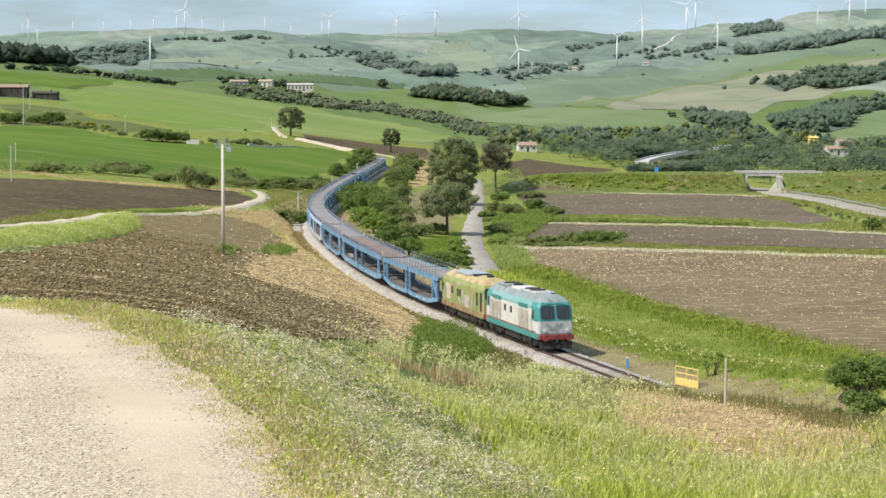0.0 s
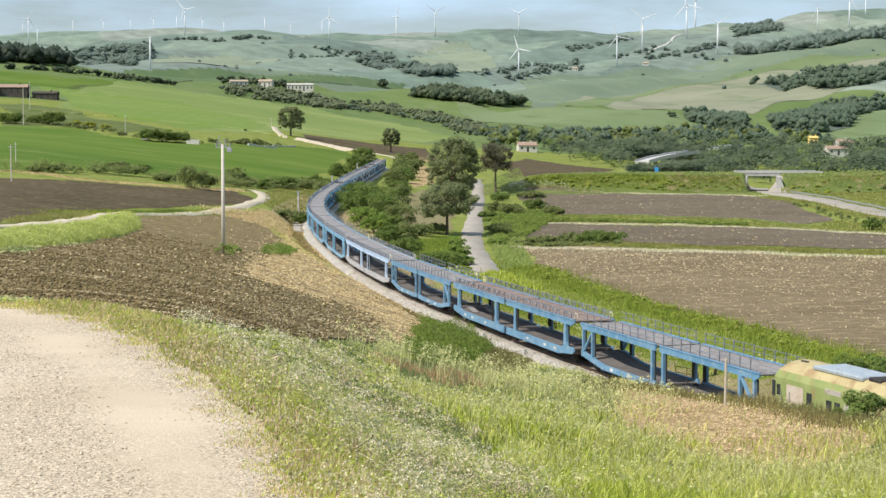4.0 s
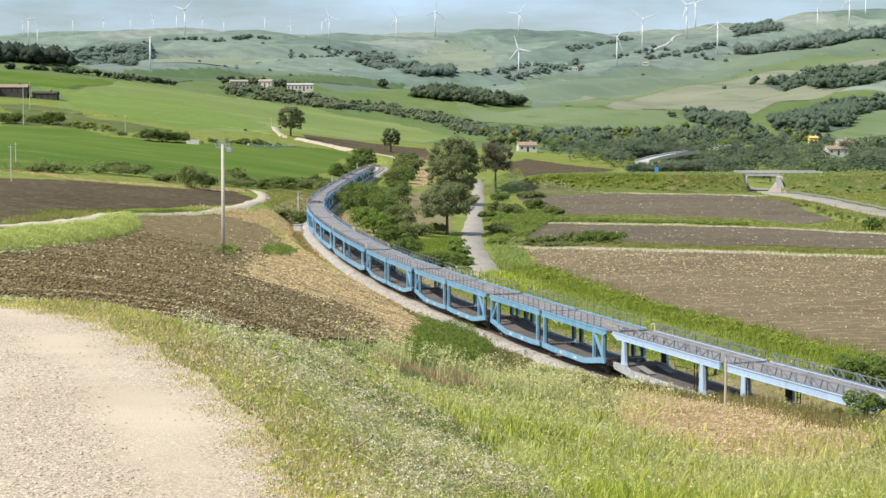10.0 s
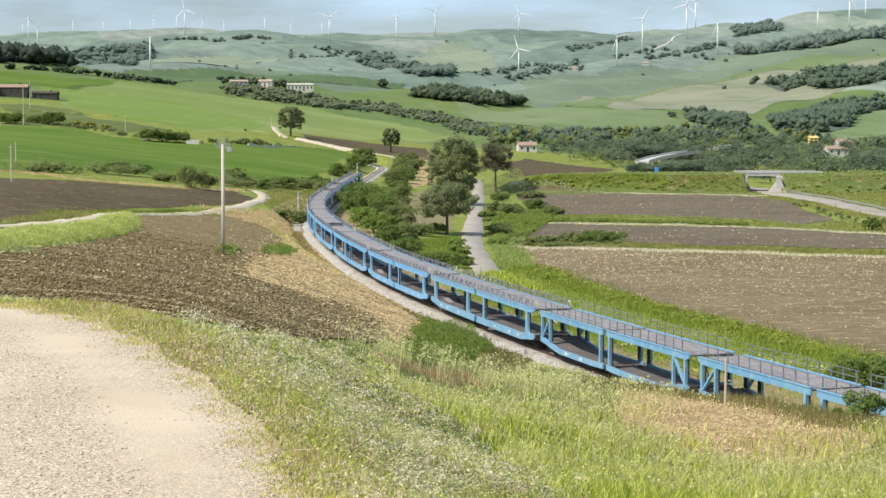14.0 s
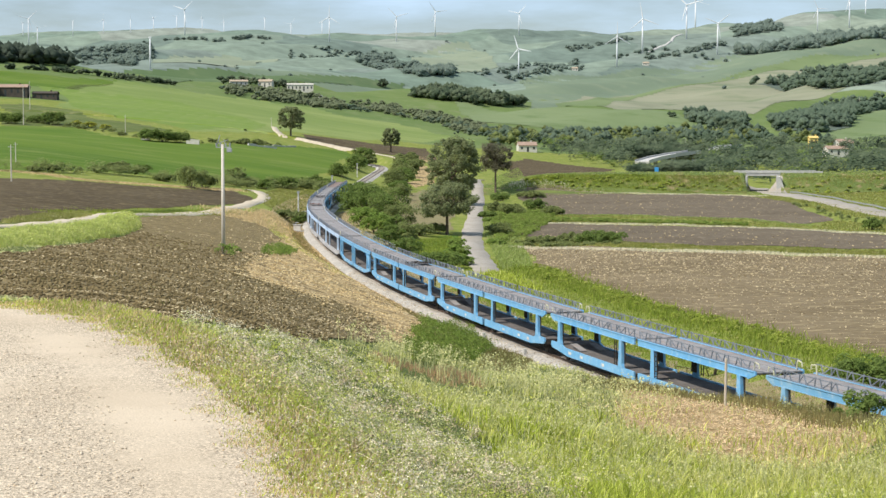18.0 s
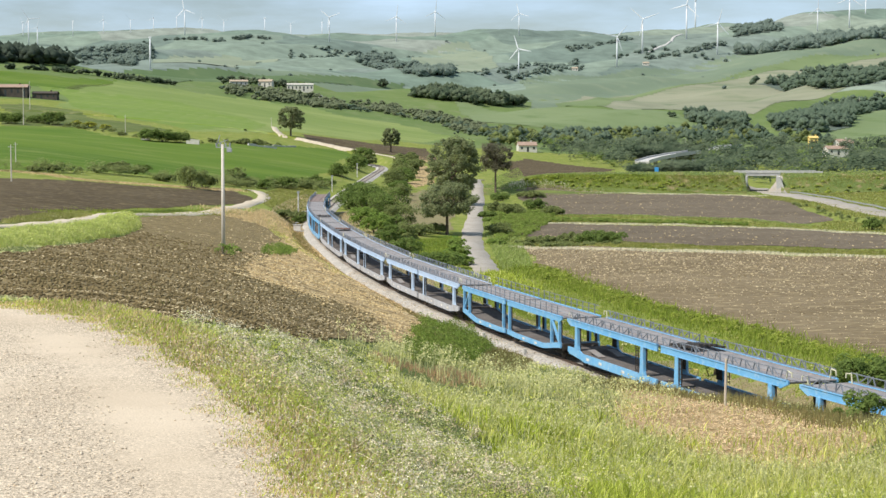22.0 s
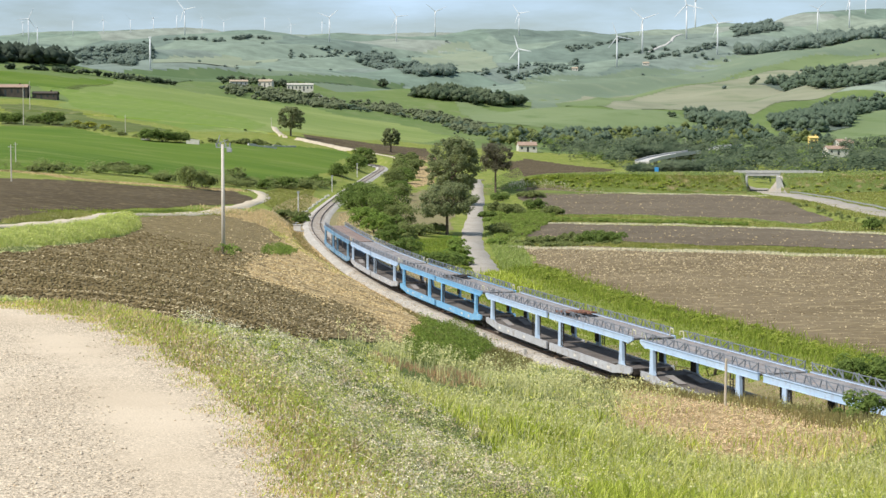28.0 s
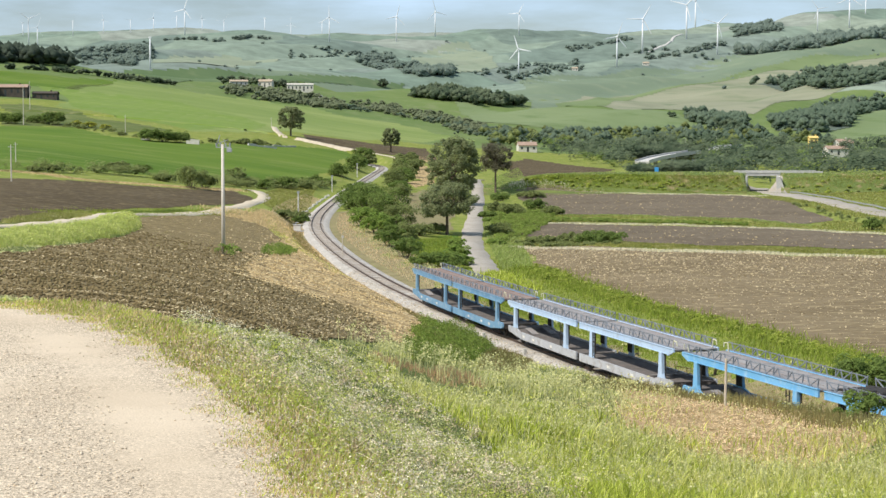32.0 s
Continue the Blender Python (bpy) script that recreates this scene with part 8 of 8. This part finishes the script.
p = scatter_in([(-17.2, 153.7), (-18.1, 168.0), (-17.4, 182.0), (-15.2, 172.0), (-15.4, 156.9)], 260, VR)
v, f = leaf_cloud(np.column_stack([p, ground_height(p[:, 0], p[:, 1]) + VR.uniform(0.1, 0.5, 260)]), VR.uniform(0.15, 0.35, 260), 12, np.full(260, 0.09), VR)
tagged(array_object("weed_patch", v, f, M["leaf_bright"]), "bright green weeds at the stubble's edge", "weeds", kind="stuff")

p = scatter_along([(-45.4, 186.0), (-41.8, 199.0), (-38.7, 215.0), (-35.9, 233.0), (-33.0, 250.0)], 5000, 1.6, VR)
blades("field_margin", p[:, 0], p[:, 1], VR.uniform(0.08, 0.32, 5000), np.hypot(*p.T) * 0.0006, "bank_grass", "lush green bank between track and terrace", 0.6)

p = scatter_in([(7.3, 203), (11.6, 212), (13.5, 300), (12.5, 400), (9.8, 400), (7.5, 300)], 14000, VR)
blades("field_margin", p[:, 0], p[:, 1], VR.uniform(0.15, 0.55, 14000), np.hypot(*p.T) * 0.0006, "mound", "rank green grass beside the lane", 0.6)
p = scatter_in([(-3.5, 205), (1.2, 205), (2.6, 250), (1.5, 275), (-5.0, 256)], 7000, VR)
blades("field_margin", p[:, 0], p[:, 1], VR.uniform(0.1, 0.4, 7000), np.hypot(*p.T) * 0.0006, "bank_grass", "soft green grass of the small plot", 0.6)

# straw, clods, stones
x, y = sow(115000, 34, 110)
sx, sy = x + VR.normal(scale=1.3, size=len(x)), y + VR.normal(scale=4.5, size=len(x))
ok = inside(sx, sy, FIELD["straw_patch"]) & on_meadow(x, y)
flecks("cut_straw", x[ok], y[ok], VR.uniform(0.06, 0.2, ok.sum()), np.hypot(x, y)[ok] * 0.00034, "dry_straw", "tangled cut straw lying on the slope", lift=0.06, tilt=0.5)
x, y = sow(150000, 28, 290, half=0.29)
ok = inside(*fray(x, y), FIELD["ploughed_slope"])
x, y = x[ok], y[ok]
d = np.hypot(x, y)
sx, sy = x + VR.normal(scale=1.2, size=len(x)), y + VR.normal(scale=7.0, size=len(x))
bare_top = (d > 150) & (x < -18)
straw = ((0.2 + 0.24 * smooth(-0.19, -0.03, x / y) + 0.3 * patch(x, y, 0.14, 2.0) + 0.4 * patch(x, y, 0.8, 6.0)) * np.where(bare_top, 0.25, 1.0) > VR.random(len(x))) | inside(sx, sy, FIELD["stubble_slope"])
flecks("field_straw", x[straw], y[straw], VR.uniform(0.05, 0.14, straw.sum()) * (0.5 + d[straw] / 150), d[straw] * VR.uniform(0.0002, 0.0006, straw.sum()), "field_straw", "straw scattered over the ploughed slope", lift=0.12, tilt=0.4)
u = VR.uniform(-0.17, -0.01, 110000)
fd = np.exp(VR.uniform(math.log(40), math.log(240), 110000))
fx, fy = u * fd, fd
ok = inside(*fray(fx, fy), FIELD["ploughed_slope"]) & inside(fx + VR.normal(scale=1.3, size=110000), fy + VR.normal(scale=13.0, size=110000), FIELD["stubble_slope"]) & (0.42 + 0.75 * patch(fx, fy, 0.3, 1.0) > VR.random(110000))
flecks("field_straw", fx[ok], fy[ok], VR.uniform(0.05, 0.13, ok.sum()) * (0.5 + fd[ok] / 130), fd[ok] * VR.uniform(0.0003, 0.0006, ok.sum()), "straw_blade", "pale straw thick over the field's edge", lift=0.14)
cl = ~straw & ~bare_top & (VR.random(len(x)) < 0.6)
lumps("soil_clods", x[cl], y[cl], VR.uniform(0.02, 0.06, cl.sum()) * (0.7 + d[cl] / 80), "clod", "brown clods of ploughed soil", category="soil", lift=0.09)
tuft = 0.5 * patch(x, y, 0.09, 7.0) + patch(x, y, 0.6, 8.0) + VR.normal(scale=0.25, size=len(x)) > 0.9
blades("field_weeds", x[tuft], y[tuft], VR.uniform(0.04, 0.13, tuft.sum()), d[tuft] * 0.0007, "margin", "green weeds coming up in the ploughed slope", 0.6, z_lift=0.06)
p = scatter_in(FIELD["ploughed_plain"], 16000, VR)
p = p[VR.random(16000) < 0.25 + 0.75 * smooth(110, 235, p[:, 1])]
d = np.hypot(*p.T)
flecks("field_straw", p[:, 0], p[:, 1], VR.uniform(0.06, 0.2, len(p)) * (0.5 + d / 200), d * VR.uniform(0.0003, 0.0006, len(p)), "field_straw", "straw flecks over the brown plain", lift=0.1)
for key in ("ploughed_strip", "ploughed_strip_b"):
    p = scatter_in(FIELD[key], 700, VR)
    d = np.hypot(*p.T)
    flecks("field_straw", p[:, 0], p[:, 1], VR.uniform(0.15, 0.4, 700), d * VR.uniform(0.0003, 0.0007, 700), "straw_blade", "straw flecks over the ploughed strip", lift=0.12)
x, y = sow(46000, 5.5, 18)
across = x + 0.0225 * (y - 2.96) ** 2
loose = 0.5 - 0.62 * np.cos((across + 0.72) * 5.2) + 0.35 * patch(x, y, 1.6, 3.0)
ok = inside(x, y, FIELD["gravel_road"]) & (loose > VR.random(len(x)))
lumps("gravel_stones", x[ok], y[ok], 0.003 + 0.008 * VR.random(ok.sum()) ** 2.4, "stone", "loose pale stones on the gravel road", sink=0.2, lift=0.071)
pk = VR.random(nf) < 0.35
lumps("gravel_stones", e[pk, 0] - 0.1, e[pk, 1], VR.uniform(0.004, 0.014, pk.sum()), "stone", "pale stones spilt over the road's edge", sink=0.1)
s = VR.uniform(15, 140, 16000)
lat = np.where(VR.random(16000) < 0.62, VR.uniform(1.4, 3.3, 16000), VR.uniform(-3.2, 1.4, 16000))
xx, yy, zz, hd = (np.interp(s, line_s, a) for a in (line_x, line_y, line_z, head))
top = zz - 0.18 - 0.5 * np.clip((np.abs(lat) - 1.75) / 0.85, 0, 1.3)
base = np.stack([xx - np.sin(hd) * lat, yy + np.cos(hd) * lat, top], -1)
v, f = leaf_cloud(base, np.full(16000, 0.05), 1, VR.uniform(0.03, 0.07, 16000), VR)
tagged(array_object("ballast_stones", v, f, M["stone"]), "loose ballast stones beside the rails", "stones", kind="stuff")

# ---------------------------------------------------------------- sleepers
bed = bpy.data.objects["track_bed"]
sleeper_bm = boxed(-0.13, 0.13, -1.25, 1.25, -0.4, -0.165, 0.02)
sleeper_mesh = bpy.data.meshes.new("sleeper")
sleeper_bm.to_mesh(sleeper_mesh)
sleeper_bm.free()
sleeper_mesh.materials.append(M["sleeper"])
for k in range(300):
    s = 20 + k * 0.65
    ob = new("sleeper", sleeper_mesh)
    ob.parent = bed
    px, py, pz, ph = on_line(s)
    ob.matrix_basis = Matrix.Translation((px, py, pz)) @ Matrix.Rotation(ph, 4, "Z")
rest = bmesh.new()
for k in range(600):
    s = 215 + k * 0.65
    px, py, pz, ph = on_line(s)
    bmesh.ops.create_cube(rest, size=1.0, matrix=Matrix.Translation((px, py, pz - 0.28)) @ Matrix.Rotation(ph, 4, "Z") @ Matrix.Diagonal((0.26, 2.5, 0.23, 1)))
far_sleepers = part("far_sleepers", rest, M["sleeper"], bed)
far_sleepers["kind"] = "stuff"

# ---------------------------------------------------------------- small marker stones on the ballast shoulder
for s_mark in (57.5, 67.5, 78.0):
    px, py, pz, ph = on_line(s_mark)
    bm = boxed(-0.13, 0.13, -0.11, 0.11, -0.1, 0.3, 0.02)
    mark = mesh_object("marker_stone", bm, M["concrete"])
    mark.matrix_basis = Matrix.Translation((px - math.sin(ph) * 1.95, py + math.cos(ph) * 1.95, pz - 0.2)) @ Matrix.Rotation(ph, 4, "Z")
    tagged(mark, "small white marker stone on the ballast shoulder", "marker stone", group="track markers")


# ---------------------------------------------------------------- the moving train
def train_rows(centre, flipped, reach):
    rows = []
    for t in np.arange(0, 32.01, 1.0):
        s = centre - travelled(t)
        xa, ya, za, _ = on_line(s - reach)
        xb, yb, zb, _ = on_line(s + reach)
        fwd = Vector((xa - xb, ya - yb, za - zb)).normalized()
        if flipped:
            fwd = -fwd
        rot = fwd.to_track_quat("X", "Z").to_matrix().to_4x4()
        rows.append((float(t), Matrix.Translation(((xa + xb) / 2, (ya + yb) / 2, (za + zb) / 2)) @ rot))
    return rows


def motions():
    for ob, centre, flipped, reach in MOVING:
        walk(ob, train_rows(centre, flipped, reach))
    starts = FRONT + 2 * LOCO + np.concatenate([[0], np.cumsum([LENGTH[k] for k in CONSIST])])
    for ob, index in LOADS:
        centre = float(starts[index] + LENGTH[CONSIST[index]] * 0.44)
        walk(ob, [(t, m @ Matrix.Translation((0, 0, 3.16))) for t, m in train_rows(centre, False, 5.0)])
    for ob, m, rate, phase in ROTORS:
        rows = []
        n = max(2, math.ceil(32 * abs(rate) / 60))
        for k in range(n + 1):
            t = 32.0 * k / n
            rows.append((t, m @ pose(0, 0, 0, phase + rate * t, 0, 0)))
        walk(ob, rows)


motions()
